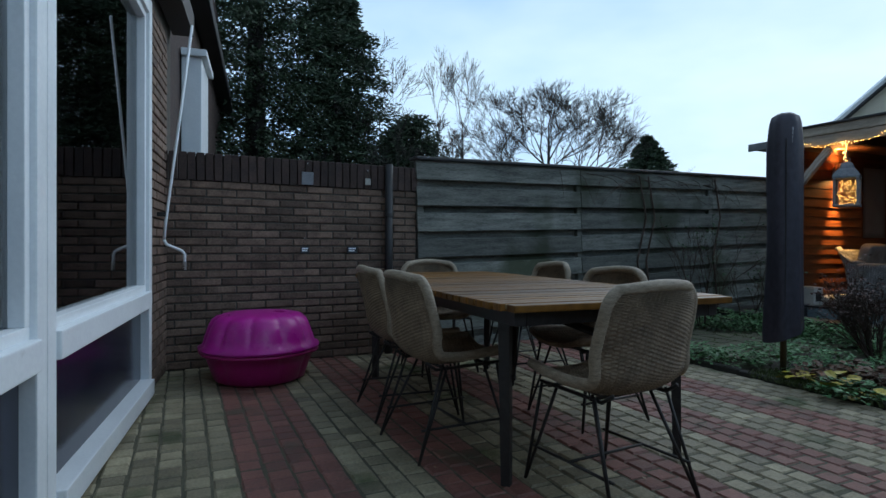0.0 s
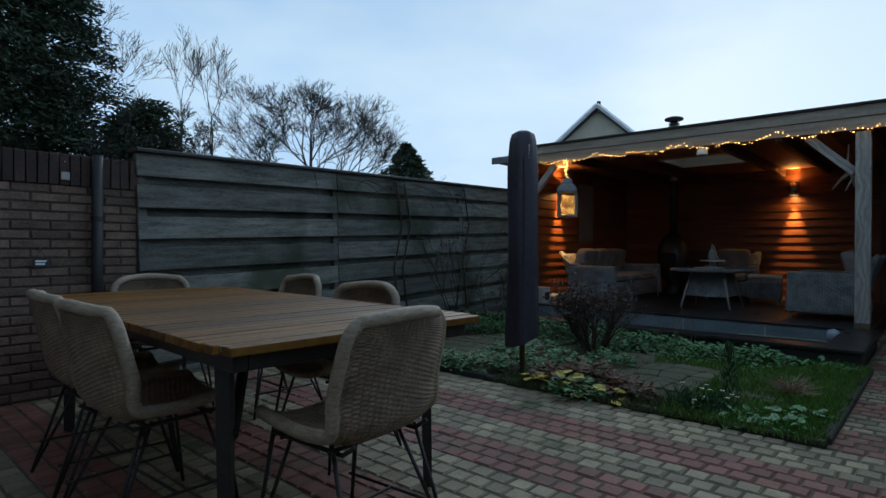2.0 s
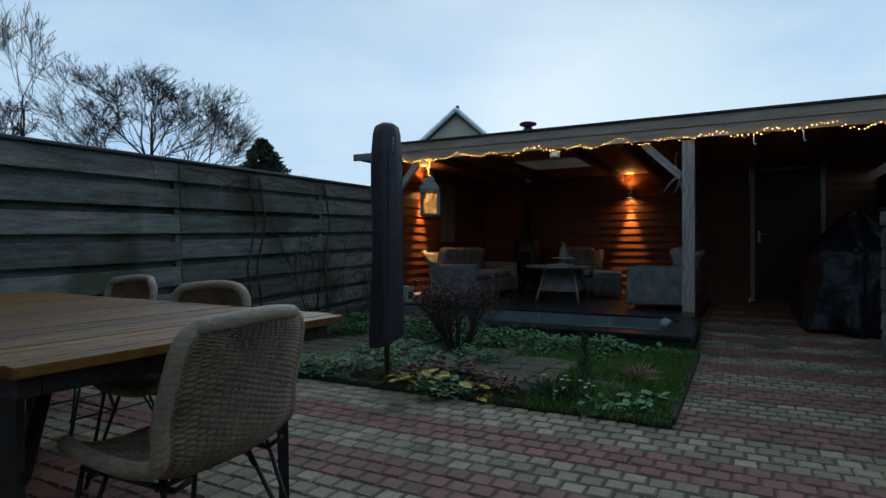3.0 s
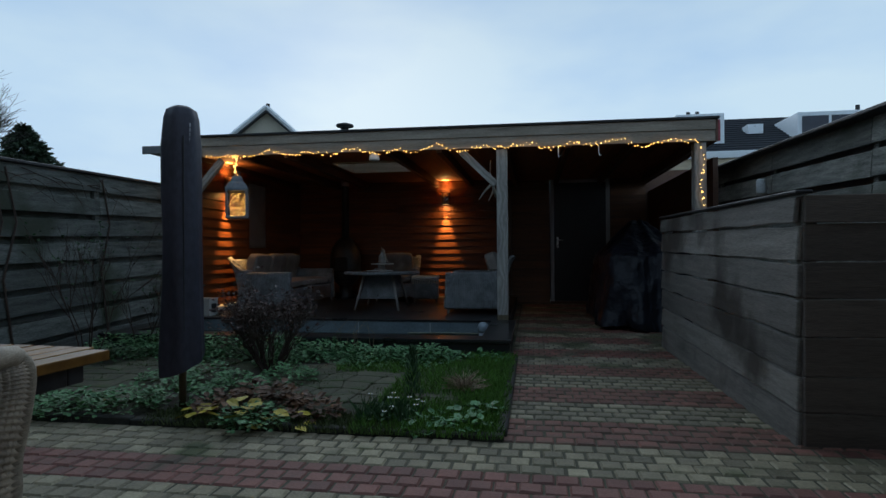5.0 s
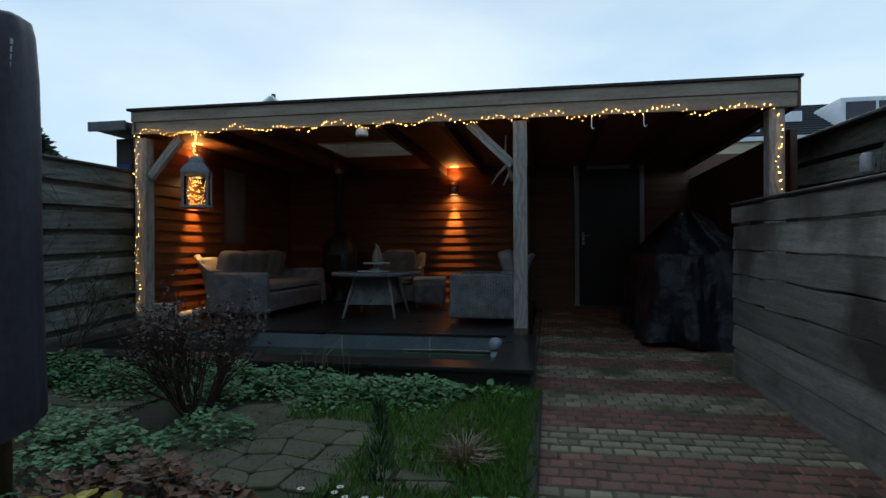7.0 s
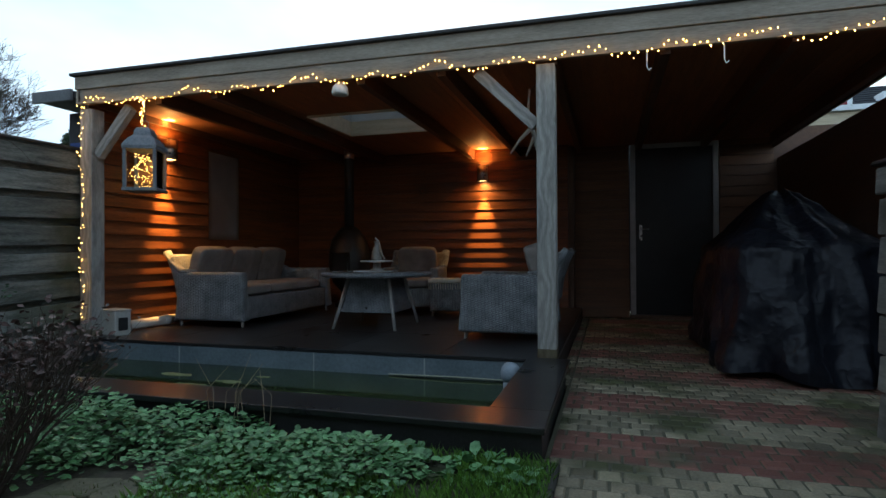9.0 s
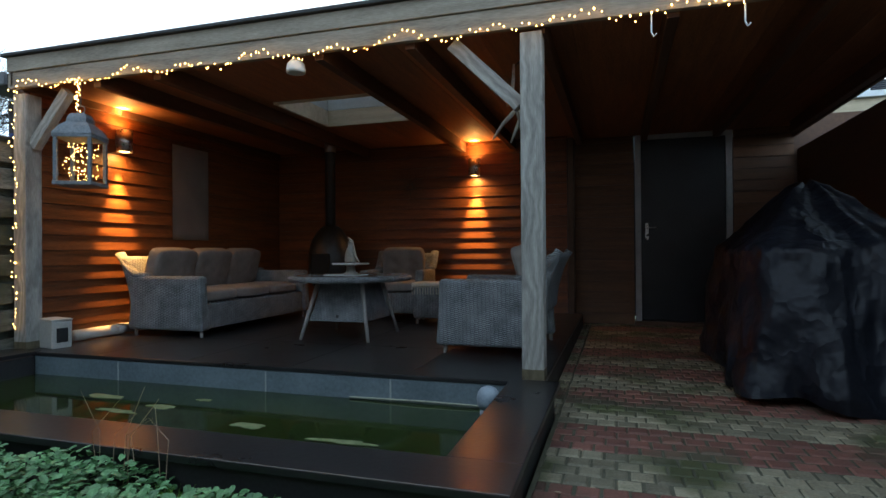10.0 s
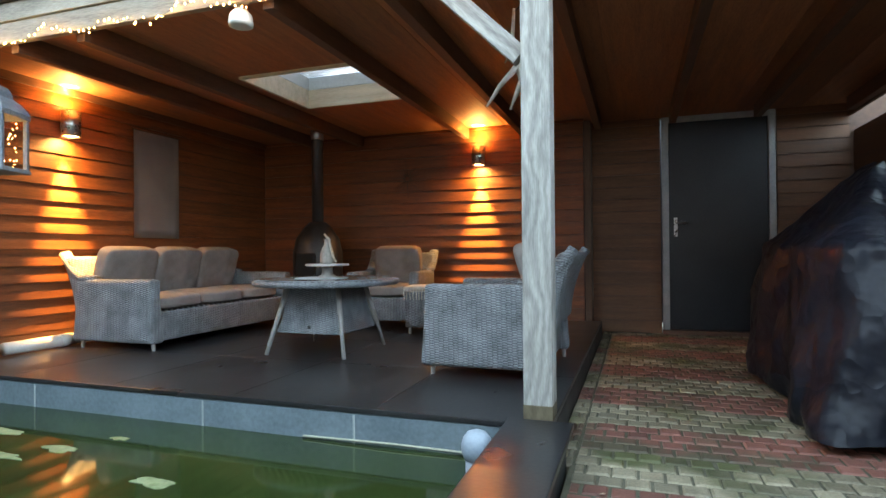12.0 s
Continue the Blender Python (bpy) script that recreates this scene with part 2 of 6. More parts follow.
M_FRAME_GREY = surf("pale_door_frame", (0.34, 0.34, 0.35), (0.5, 0.5, 0.5), 6.0, 0.5, 0.1)
M_STEEL = surf("brushed_steel", (0.45, 0.45, 0.45), (0.65, 0.65, 0.65), 30.0, 0.3, 0.02, metal=1.0)
M_BLACK = surf("black_metal", (0.012, 0.012, 0.012), (0.03, 0.03, 0.03), 20.0, 0.45, 0.05)


# ---- building helpers ----
def link(name, bm, material, parent=None, label="", smooth=False):
    me = bpy.data.meshes.new(name)
    bm.normal_update()
    bm.to_mesh(me)
    bm.free()
    me.materials.append(material)
    if smooth:
        me.polygons.foreach_set("use_smooth", [True] * len(me.polygons))
    ob = new(name, me)
    if parent:
        ob.parent = parent
    if label:
        ob["label"] = label
    return ob


def part(name, bm, material, parent, label="", smooth=False):
    return link(name, bm, material, parent, label, smooth)


def thing(name, label, category, m=None, group=""):
    """An Empty at the thing's base, which holds its parts."""
    ob = new(name)
    ob.empty_display_size = 0.1
    if m is not None:
        ob.matrix_world = m
    return tagged(ob, label, category, group)


def setting(name, bm, material, label="", m=None, category=""):
    ob = link(name, bm, material)
    if m is not None:
        ob.matrix_world = m
    return tagged(ob, label, category or name.split("_")[0], kind="structure")


def box(bm, x0, x1, y0, y1, z0, z1, m=None):
    vs = [bm.verts.new(Vector((x, y, z)) if m is None else m @ Vector((x, y, z))) for z in (z0, z1) for x, y in ((x0, y0), (x1, y0), (x1, y1), (x0, y1))]
    for f in ((3, 2, 1, 0), (4, 5, 6, 7), (0, 1, 5, 4), (1, 2, 6, 5), (2, 3, 7, 6), (3, 0, 4, 7)):
        bm.faces.new([vs[i] for i in f])
    return bm


def block(x0, x1, y0, y1, z0, z1, bevel=0.006, seg=2):
    bm = box(bmesh.new(), x0, x1, y0, y1, z0, z1)
    if bevel:
        bmesh.ops.bevel(bm, geom=bm.edges[:], offset=bevel, segments=seg, affect="EDGES", profile=0.6)
    return bm


def slab(bm, x0, x1, y0, y1, z0, z1, chamfer=0.005, m=None):
    """A brick-like piece with a chamfered top, cheap."""
    c = chamfer
    rings = []
    for z, d in ((z0, 0), (z1 - c, 0), (z1, c)):
        rings.append([bm.verts.new(Vector(p) if m is None else m @ Vector(p)) for p in ((x0 + d, y0 + d, z), (x1 - d, y0 + d, z), (x1 - d, y1 - d, z), (x0 + d, y1 - d, z))])
    for a, b in zip(rings, rings[1:]):
        for i in range(4):
            j = (i + 1) % 4
            bm.faces.new((a[i], a[j], b[j], b[i]))
    bm.faces.new(rings[2])
    bm.faces.new(rings[0][::-1])
    return bm


def tube(bm, pts, r, n=8, r2=None, cap=True):
    """A tube along points, which may taper from r to r2."""
    pts = [Vector(p) for p in pts]
    rings, up = [], None
    for i, p in enumerate(pts):
        d = (pts[min(i + 1, len(pts) - 1)] - pts[max(i - 1, 0)]).normalized()
        if up is None:
            up = Vector((0, 0, 1)) if abs(d.z) < 0.9 else Vector((1, 0, 0))
        a = d.cross(up)
        if a.length < 1e-5:
            a = d.orthogonal()
        a.normalize()
        b = a.cross(d).normalized()
        up = b
        k = i / max(1, len(pts) - 1)
        rad = r if r2 is None else r + (r2 - r) * k
        rings.append([bm.verts.new(p + a * (rad * math.cos(2 * math.pi * q / n)) + b * (rad * math.sin(2 * math.pi * q / n))) for q in range(n)])
    for s, t in zip(rings, rings[1:]):
        for q in range(n):
            bm.faces.new((s[q], t[q], t[(q + 1) % n], s[(q + 1) % n]))
    if cap and n > 2:
        bm.faces.new(rings[0])
        bm.faces.new(rings[-1][::-1])
    return bm


def lathe(bm, profile, n=24, at=(0, 0, 0), close=True):
    rings = [[bm.verts.new((at[0] + r * math.cos(2 * math.pi * q / n), at[1] + r * math.sin(2 * math.pi * q / n), at[2] + z)) for q in range(n)] for r, z in profile]
    for s, t in zip(rings, rings[1:]):
        for q in range(n):
            bm.faces.new((s[q], s[(q + 1) % n], t[(q + 1) % n], t[q]))
    if close:
        bm.faces.new(rings[0][::-1])
        bm.faces.new(rings[-1])
    return bm


def piece(name, me, parent, m):
    """A piece that shares its mesh with its like."""
    ob = new(name, me)
    ob.parent = parent
    ob.matrix_local = m
    return ob


def mesh_of(name, bm, material, smooth=False):
    me = bpy.data.meshes.new(name)
    bm.normal_update()
    bm.to_mesh(me)
    bm.free()
    me.materials.append(material)
    if smooth:
        me.polygons.foreach_set("use_smooth", [True] * len(me.polygons))
    return me
# ---- ground, house, walls, fences ----
setting("ground", box(bmesh.new(), -400, 400, -400, 400, -0.6, -0.06), M_GROUND, "dark rough ground reaching the horizon")
setting("pavement_bed", box(bmesh.new(), -4.6, 3.2, -0.9, 4.06, -0.06, -0.007), M_SAND, "dark sand under the patio pavers")
setting("path_bed", box(bmesh.new(), -0.36, 2.2, 4.06, 12.4, -0.06, -0.007), M_SAND, "dark sand under the garden path")
setting("garden_soil", box(bmesh.new(), -5.3, -0.3, 4.08, 6.45, -0.06, 0.015), M_SOIL, "damp dark soil of the planting bed")

# house frame: x runs along the facade, y points out into the garden
HOUSE = Matrix.Translation((-4.3, 0.17, 0)) @ Matrix.Rotation(radians(-6.7), 4, "Z")


def brick_panel(wall, x0, x1, z0, z1, depth=0.04, course=0.0625, length=0.22, y=0.0):
    """Bricks in running bond, each a piece of its own, set proud of the mortar."""
    meshes = {}
    row = 0
    z = z0
    while z + course <= z1 + 0.01:
        x = x0 - (length / 2 if row % 2 else 0)
        while x < x1 - 0.01:
            a, b = max(x, x0), min(x + length, x1)
            w = round(b - a - 0.011, 3)
            if w > 0.02:
                if w not in meshes:
                    bm = slab(bmesh.new(), -w / 2, w / 2, -0.0255, 0.0255, 0, depth, 0.004)
                    meshes[w] = mesh_of("brick", bm, M_BRICK)
                tilt = random.uniform(-0.3, 0.3)
                m = Matrix.Translation(((a + b) / 2, y - depth + 0.008 + random.uniform(-0.002, 0.003), z + course / 2)) @ Euler((radians(-90 + tilt), 0, radians(tilt))).to_matrix().to_4x4()
                piece("brick", meshes[w], wall, m @ Matrix.Rotation(math.pi, 4, "Z"))
            x += length
        z += course
        row += 1


house_pier = setting("wall_house", box(bmesh.new(), -0.3, 0.68, -0.3, -0.012, -0.1, 2.7), M_MORTAR, "brown brick pier of the house beside the window", HOUSE, "wall")
setting("wall_house_upper", box(bmesh.new(), 0.68, 8.5, -0.3, 0.0, 2.48, 5.6), M_BRICK, "brick facade above the windows", HOUSE, "wall")
setting("wall_house_side", box(bmesh.new(), 5.3, 8.5, -0.3, 0.0, -0.1, 2.48), M_BRICK, "brick facade beyond the windows", HOUSE, "wall")
setting("wall_room_back", box(bmesh.new(), -0.3, 8.5, -3.6, -3.5, -0.1, 2.6), surf("room_plaster", (0.25, 0.24, 0.22), (0.34, 0.33, 0.3), 2.0, 0.9, 0.05), "dim plaster wall inside the house", HOUSE, "wall")
setting("floor_room", box(bmesh.new(), -0.3, 8.5, -3.5, -0.3, -0.1, 0.05), surf("room_floor", (0.08, 0.05, 0.03), (0.14, 0.09, 0.06), 3.0, 0.5, 0.1), "wooden floor inside the house", HOUSE, "floor")
setting("ceiling_room", box(bmesh.new(), -0.3, 8.5, -3.5, -0.3, 2.6, 2.7), surf("room_ceiling", (0.5, 0.5, 0.5), (0.6, 0.6, 0.6), 2.0, 0.9, 0.05), "plain ceiling inside the house", HOUSE, "ceiling")
setting("wall_room_side", box(bmesh.new(), -0.4, -0.3, -3.6, -0.3, -0.1, 2.7), surf("room_side", (0.25, 0.24, 0.22), (0.34, 0.33, 0.3), 2.0, 0.9, 0.05), "dim side wall inside the house", HOUSE, "wall")
setting("roof_overhang", box(bmesh.new(), -0.3, 8.5, 0.004, 0.16, 2.62, 2.8), surf("soffit", (0.05, 0.04, 0.035), (0.09, 0.075, 0.065), 3.0, 0.6, 0.1), "dark overhanging eave above the windows", HOUSE, "roof")


def facade_window(name, x0, x1, m):
    """A tall white frame: glazing above, a dark panel below the middle rail."""
    w = tagged(new(name), "white painted timber window with a dark panel below", "window", kind="structure")
    w.matrix_world = m
    for side, (a, b) in (("jamb", (x0, x0 + 0.085)), ("jamb", (x1 - 0.085, x1))):
        part(side, block(a, b, -0.1, 0.02, 0.02, 2.48), M_WHITE, w)
    for nm, z0, z1, y1 in (("sill", 0.02, 0.115, 0.05), ("middle_rail", 0.56, 0.66, 0.035), ("head", 2.38, 2.48, 0.02)):
        part(nm, block(x0 + 0.085, x1 - 0.085, -0.1, y1, z0, z1), M_WHITE, w)
    for z0, z1 in ((0.66, 0.70), (2.34, 2.38)):
        part("glazing_bead", block(x0 + 0.085, x1 - 0.085, -0.07, 0.0, z0, z1, 0.004), M_WHITE, w)
    for a, b in ((x0 + 0.085, x0 + 0.125), (x1 - 0.125, x1 - 0.085)):
        part("glazing_bead", block(a, b, -0.07, 0.0, 0.70, 2.34, 0.004), M_WHITE, w)
    pane = part("pane", box(bmesh.new(), x0 + 0.125, x1 - 0.125, -0.05, -0.044, 0.70, 2.34), M_GLASS, w, "clear reflecting pane")
    pane.visible_shadow = False
    part("lower_panel", box(bmesh.new(), x0 + 0.085, x1 - 0.085, -0.08, -0.03, 0.115, 0.56), M_PANEL, w, "glossy dark blue panel")
    return w


facade_window("window_1", 0.68, 2.52, HOUSE)
facade_window("window_2", 2.525, 3.9, HOUSE)
facade_window("window_3", 3.905, 5.3, HOUSE)
brick_panel(house_pier, 0.0, 0.675, 0.0, 2.5)

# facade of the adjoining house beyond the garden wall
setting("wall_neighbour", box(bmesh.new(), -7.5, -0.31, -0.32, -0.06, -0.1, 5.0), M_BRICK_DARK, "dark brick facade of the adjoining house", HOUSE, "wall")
pilaster = thing("drainpipe_box", "white painted vertical casing on the adjoining facade", "casing", HOUSE @ Matrix.Translation((-1.6, 0, 0)))
part("casing", block(-0.35, 0.35, -0.05, 0.13, 0.0, 2.75, 0.01), M_WHITE, pilaster)
part("cap", block(-0.4, 0.4, -0.05, 0.18, 2.75, 2.82, 0.01), M_WHITE, pilaster)
eave = thing("gutter", "dark gutter along the adjoining eave", "gutter", HOUSE)
part("trough", block(-7.5, -0.35, -0.05, 0.16, 3.5, 3.66, 0.02), M_BLACK_TRIM, eave)
part("fascia_board", block(-7.5, -0.35, -0.055, 0.02, 3.66, 3.9, 0.01), M_WHITE, eave, "white board behind the gutter")

# garden brick wall
WALL = Matrix.Translation((-4.28, 0.12, 0)) @ Matrix.Rotation(radians(92.2), 4, "Z")
garden_wall = setting("wall_brick", box(bmesh.new(), 0.0, 2.1, -0.02 + 0.032, 0.2, -0.1, 1.44), M_MORTAR, "brown brick garden wall with a dark soldier course", WALL, "wall")
WALL_FLIP = Matrix.Rotation(math.pi, 4, "Z")


def garden_wall_bricks():
    meshes = {}
    course, length = 0.0625, 0.22
    rows = 23
    for row in range(rows):
        x = -(length / 2 if row % 2 else 0)
        while x < 2.09:
            a, b = max(x, 0.0), min(x + length, 2.1)
            w = round(b - a - 0.011, 3)
            if w > 0.02:
                if w not in meshes:
                    meshes[w] = mesh_of("brick", slab(bmesh.new(), -w / 2, w / 2, -0.0255, 0.0255, 0, 0.045, 0.005), M_BRICK)
                m = Matrix.Translation(((a + b) / 2, 0.045 + random.uniform(-0.004, 0.003), row * course + 0.035)) @ Matrix.Rotation(radians(90 + random.uniform(-0.4, 0.4)), 4, "X")
                piece("brick", meshes[w], garden_wall, m)
            x += length
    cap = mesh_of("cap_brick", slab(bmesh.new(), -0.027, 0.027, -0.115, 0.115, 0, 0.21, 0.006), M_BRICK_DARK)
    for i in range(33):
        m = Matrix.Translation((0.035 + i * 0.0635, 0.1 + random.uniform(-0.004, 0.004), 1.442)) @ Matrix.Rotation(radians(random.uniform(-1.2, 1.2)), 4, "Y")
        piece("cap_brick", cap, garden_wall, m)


# timber fence: boards in two planes, posts between, a dark cap on top
FENCE = Matrix.Translation((-4.33, 2.24, 0)) @ Matrix.Rotation(radians(5.45), 4, "Z") @ Matrix.Rotation(radians(1.7), 4, "X")
fence = tagged(new("fence_left"), "weathered grey-green timber board fence with a dark cap", "fence", kind="structure")
fence.matrix_world = FENCE


def board_fence(parent, length, top, posts, pitch=0.237, high=0.172, material=None, side=1):
    """Front boards with gaps, a second row behind that covers the gaps, posts between the rows."""
    n = int(top / pitch) + 1
    for k in range(n):
        z1 = top - k * pitch
        z0 = max(z1 - high, -0.05)
        if z1 < 0.05:
            continue
        for x0, dz in ((0.0, 0.0), (-0.075 * side, -pitch / 2)):
            y = 0.0
            for end in [*posts[1:], length]:
                bm = block(min(x0, x0 - 0.022 * side), max(x0, x0 - 0.022 * side), y + 0.003, end - 0.003, z0 + dz, z1 + dz, 0.004, 1)
                bmesh.ops.rotate(bm, verts=bm.verts[:], cent=(0, y, z0), matrix=Matrix.Rotation(radians(random.uniform(-0.3, 0.3)), 3, "X"))
                for v in bm.verts:
                    v.co.x += random.uniform(-0.0015, 0.0015) + (0.012 * side * (z1 - v.co.z) / high if x0 == 0 else 0)
                part("board", bm, material or M_FENCE, parent)
                y = end
    for y in posts:
        part("post", block(min(-0.024 * side, -0.073 * side), max(-0.024 * side, -0.073 * side), y - 0.035, y + 0.035, -0.1, top + 0.0, 0.004, 1), material or M_FENCE, parent)
    part("cap", block(-0.12, 0.045, -0.01, length, top + 0.004, top + 0.034, 0.006, 1), M_BLACK_TRIM, parent, "dark weatherproof cap")


board_fence(fence, 6.3, 1.72, [0.05, 2.0, 4.27, 6.1])

# wide-board screen that walls off the corner beside the path
screen = tagged(new("fence_screen"), "low enclosure of wide weathered boards beside the path", "fence", kind="structure")
screen.matrix_world = Matrix.Translation((1.195, 4.18, 0)) @ Matrix.Rotation(radians(1.0), 4, "X")
SEAMS = (0.0, 0.175, 0.36, 0.56, 0.755, 0.945, 1.14, 1.285)
for z0, z1 in zip(SEAMS, SEAMS[1:]):
    lean = random.uniform(-0.008, 0.008)
    bm = box(bmesh.new(), 0.0 + lean, 0.028 + lean, 0.03, 3.1, z0 - 0.06 * (z0 == 0), z1 - 0.014)
    bmesh.ops.subdivide_edges(bm, edges=[e for e in bm.edges if abs(e.verts[0].co.y - e.verts[1].co.y) > 1], cuts=30)
    bmesh.ops.bevel(bm, geom=[e for e in bm.edges if len(e.link_faces) == 2 and e.calc_face_angle() > 1], offset=0.006, segments=1, affect="EDGES")
    for v in bm.verts:
        up = (v.co.z - z0) / (z1 - z0)
        v.co.z += 0.009 * noise.noise((v.co.y * 2.6, z0 * 9 + up * 3, 1.0)) + 0.004 * noise.noise((v.co.y * 11, z0 * 5 + up * 3, 2.0))
        v.co.x += 0.012 * (up - 0.5) + 0.005 * noise.noise((v.co.y * 1.5, z0 * 7, up))
    part("board", bm, M_BOX, screen)
    part("board", block(0.03, 2.2, -0.003 + lean, 0.027 + lean, z0 - 0.1 * (z0 == 0), z1 - 0.006, 0.004, 1), M_BOX_END_SHADE, screen, "end board with its shade put into the colour")
part("corner_post", block(0.03, 0.1, 0.03, 0.1, -0.1, 1.28, 0.004, 1), M_BOX, screen)
part("corner_post", block(0.03, 0.1, 3.02, 3.09, -0.1, 1.28, 0.004, 1), M_BOX, screen)
part("cap", block(-0.02, 0.06, -0.02, 3.12, 1.287, 1.305, 0.004, 1), M_BLACK_TRIM, screen)

fence_right = tagged(new("fence_right"), "tall weathered board fence along the boundary", "fence", kind="structure")
fence_right.matrix_world = Matrix.Translation((2.3, 2.0, 0)) @ Matrix.Rotation(radians(-1.0), 4, "Z") @ Matrix.Rotation(radians(2.0), 4, "X")
board_fence(fence_right, 11.0, 1.86, [0.05, 1.9, 3.75, 5.6, 7.45, 9.3], 0.25, 0.2, M_FENCE, -1)
# added black sheet stands in for the shade between the boundary boards
setting("fence_backing", box(bmesh.new(), 0.07, 0.09, 0, 11, 0, 1.84), M_BLACK_TRIM, "black sheet added behind the boundary boards as shade in the gaps", fence_right.matrix_world.copy(), "fence")
fence_back = tagged(new("fence_house_side"), "plain board fence closing the garden behind the camera", "fence", kind="structure")
fence_back.matrix_world = Matrix.Translation((2.35, -0.9, 0))
board_fence(fence_back, 2.9, 1.8, [0.05, 1.5], 0.237, 0.19, M_FENCE, -1)

# ---- veranda ----
XL, XR, YF, YB = -4.80, 2.0, 8.04, 11.9
DECK_Z = 0.155


def plank_wall(wall, length, top, m, pitch=0.138, gap=(), material=None):
    """Horizontal rebated planks, each a piece; x along, y out of the wall."""
    z = 0.0
    while z < top - 0.02:
        h = min(pitch, top - z)
        spans = [(0, length)]
        for g0, g1, gz in gap:
            if z < gz:
                spans = [s for a, b in spans for s in ((a, min(b, g0)), (max(a, g1), b)) if s[1] - s[0] > 0.02]
        for a, b in spans:
            bm = box(bmesh.new(), a, b, 0, 0.02, z, z + h - 0.008)
            for v in bm.verts:
                if v.co.y > 0.01 and v.co.z > z + h / 2:
                    v.co.y -= 0.011
            ob = part("plank", bm, material or M_CEDAR, wall)
            ob.matrix_local = m
        z += pitch


def wall(name, label, x0, x1, y0, y1, z0, z1):
    return setting(name, box(bmesh.new(), x0, x1, y0, y1, z0, z1), M_BEAM, label, None, "wall")


w_left = wall("wall_left", "red-brown planked side wall of the veranda", XL - 0.12, XL - 0.022, 8.16, YB + 0.4, 0.0, 2.4)
plank_wall(w_left, YB - 8.2, 2.245, Matrix.Translation((XL - 0.02, YB, DECK_Z)) @ Matrix.Rotation(radians(-90), 4, "Z"))
w_back = wall("wall_back", "red-brown planked back wall of the veranda", XL - 0.02, -0.62, YB + 0.022, YB + 0.12, 0.0, 2.4)
plank_wall(w_back, -0.62 - XL, 2.245, Matrix.Translation((-0.62, YB + 0.02, DECK_Z)) @ Matrix.Rotation(radians(180), 4, "Z"))
YD = 12.28
w_door = tagged(new("wall_door"), "brown planked shed wall with the black door", "wall", kind="structure")
for x0, x1, z0, z1 in ((-0.6, 0.19, -0.05, 2.54), (1.345, 3.0, -0.05, 2.54), (0.19, 1.345, 2.43, 2.54)):
    part("panel", box(bmesh.new(), x0, x1, YD + 0.022, YD + 0.12, z0, z1), M_BEAM, w_door)
plank_wall(w_door, 2.6, 2.46, Matrix.Translation((2.0, YD + 0.02, 0.0)) @ Matrix.Rotation(radians(180), 4, "Z"), 0.138, [(0.655, 1.81, 2.4)], surf("shed_plank", (0.095, 0.038, 0.015), (0.21, 0.09, 0.038), 2.4, 0.55, 0.25, stretch=(0.7, 0.7, 9), vary=0.15, fine=22))
setting("wall_right", box(bmesh.new(), 2.04, 2.1, 8.35, 12.3, -0.05, 2.14), M_BEAM, "dark stained boarding closing the veranda's side", None, "wall")
setting("wall_shed_inside", box(bmesh.new(), -0.5, 3.0, 13.2, 13.3, 0, 2.6), M_BLACK_TRIM, "dark inside of the shed", None, "wall")
corner = thing("corner_post", "brown timber post between the lounge and the shed wall", "post", Matrix.Translation((-0.62, 12.1, 0)))
part("shaft", block(-0.06, 0.07, -0.06, 0.2, 0, 2.4), surf("corner_wood", (0.09, 0.05, 0.03), (0.19, 0.11, 0.07), 2.4, 0.6, 0.25, stretch=(9, 9, 0.8), fine=22), corner)

# shed door
door = tagged(new("door_1"), "closed black shed door in a pale grey frame", "door", kind="structure")
for a, b in ((0.205, 0.275), (1.26, 1.33)):
    part("frame", block(a, b, YD - 0.035, YD + 0.1, 0.03, 2.42, 0.006), M_FRAME_GREY, door, "pale grey door frame")
part("frame", block(0.275, 1.26, YD - 0.035, YD + 0.1, 2.35, 2.42, 0.006), M_FRAME_GREY, door, "pale grey door frame")
door_leaf = part("leaf", block(0.277, 1.258, YD - 0.015, YD + 0.03, 0.05, 2.348, 0.004), M_DOOR, door, "black door leaf")
part("threshold", block(0.2, 1.36, YD - 0.08, YD + 0.12, -0.02, 0.045, 0.006), M_BEAM, door)
plate = block(0.325, 0.362, YD - 0.024, YD - 0.016, 1.08, 1.29, 0.003)
part("back_plate", plate, M_STEEL, door_leaf, "steel back plate")
part("handle", tube(bmesh.new(), [(0.343, YD - 0.02, 1.23), (0.343, YD - 0.065, 1.23), (0.36, YD - 0.075, 1.23), (0.45, YD - 0.075, 1.228)], 0.009, 10), M_STEEL, door_leaf, "steel lever handle")
part("lock_cylinder", tube(bmesh.new(), [(0.343, YD - 0.03, 1.13), (0.343, YD - 0.016, 1.13)], 0.012, 12), M_BLACK, door_leaf)

# front frame: beam boards, posts, braces
front = tagged(new("front_beam"), "two stacked bleached larch boards with a dark roof trim", "beam", kind="structure")
# the eave rises a little towards the boundary
front.matrix_world = Matrix.Translation((XR, 0, 2.4)) @ Matrix.Rotation(radians(0.3), 4, "Y") @ Matrix.Translation((-XR, 0, -2.4))
part("lower_board", block(XL - 0.04, XR - 0.02, YF, YF + 0.045, 2.285, 2.415, 0.005), M_LARCH_X, front)
part("upper_board", block(XL - 0.04, XR - 0.02, YF - 0.012, YF + 0.04, 2.42, 2.54, 0.005), M_LARCH_X, front)
part("roof_trim", block(XL - 0.08, XR + 0.02, YF - 0.04, YF + 0.12, 2.542, 2.57, 0.006), M_BLACK_TRIM, front, "black roof edge trim")
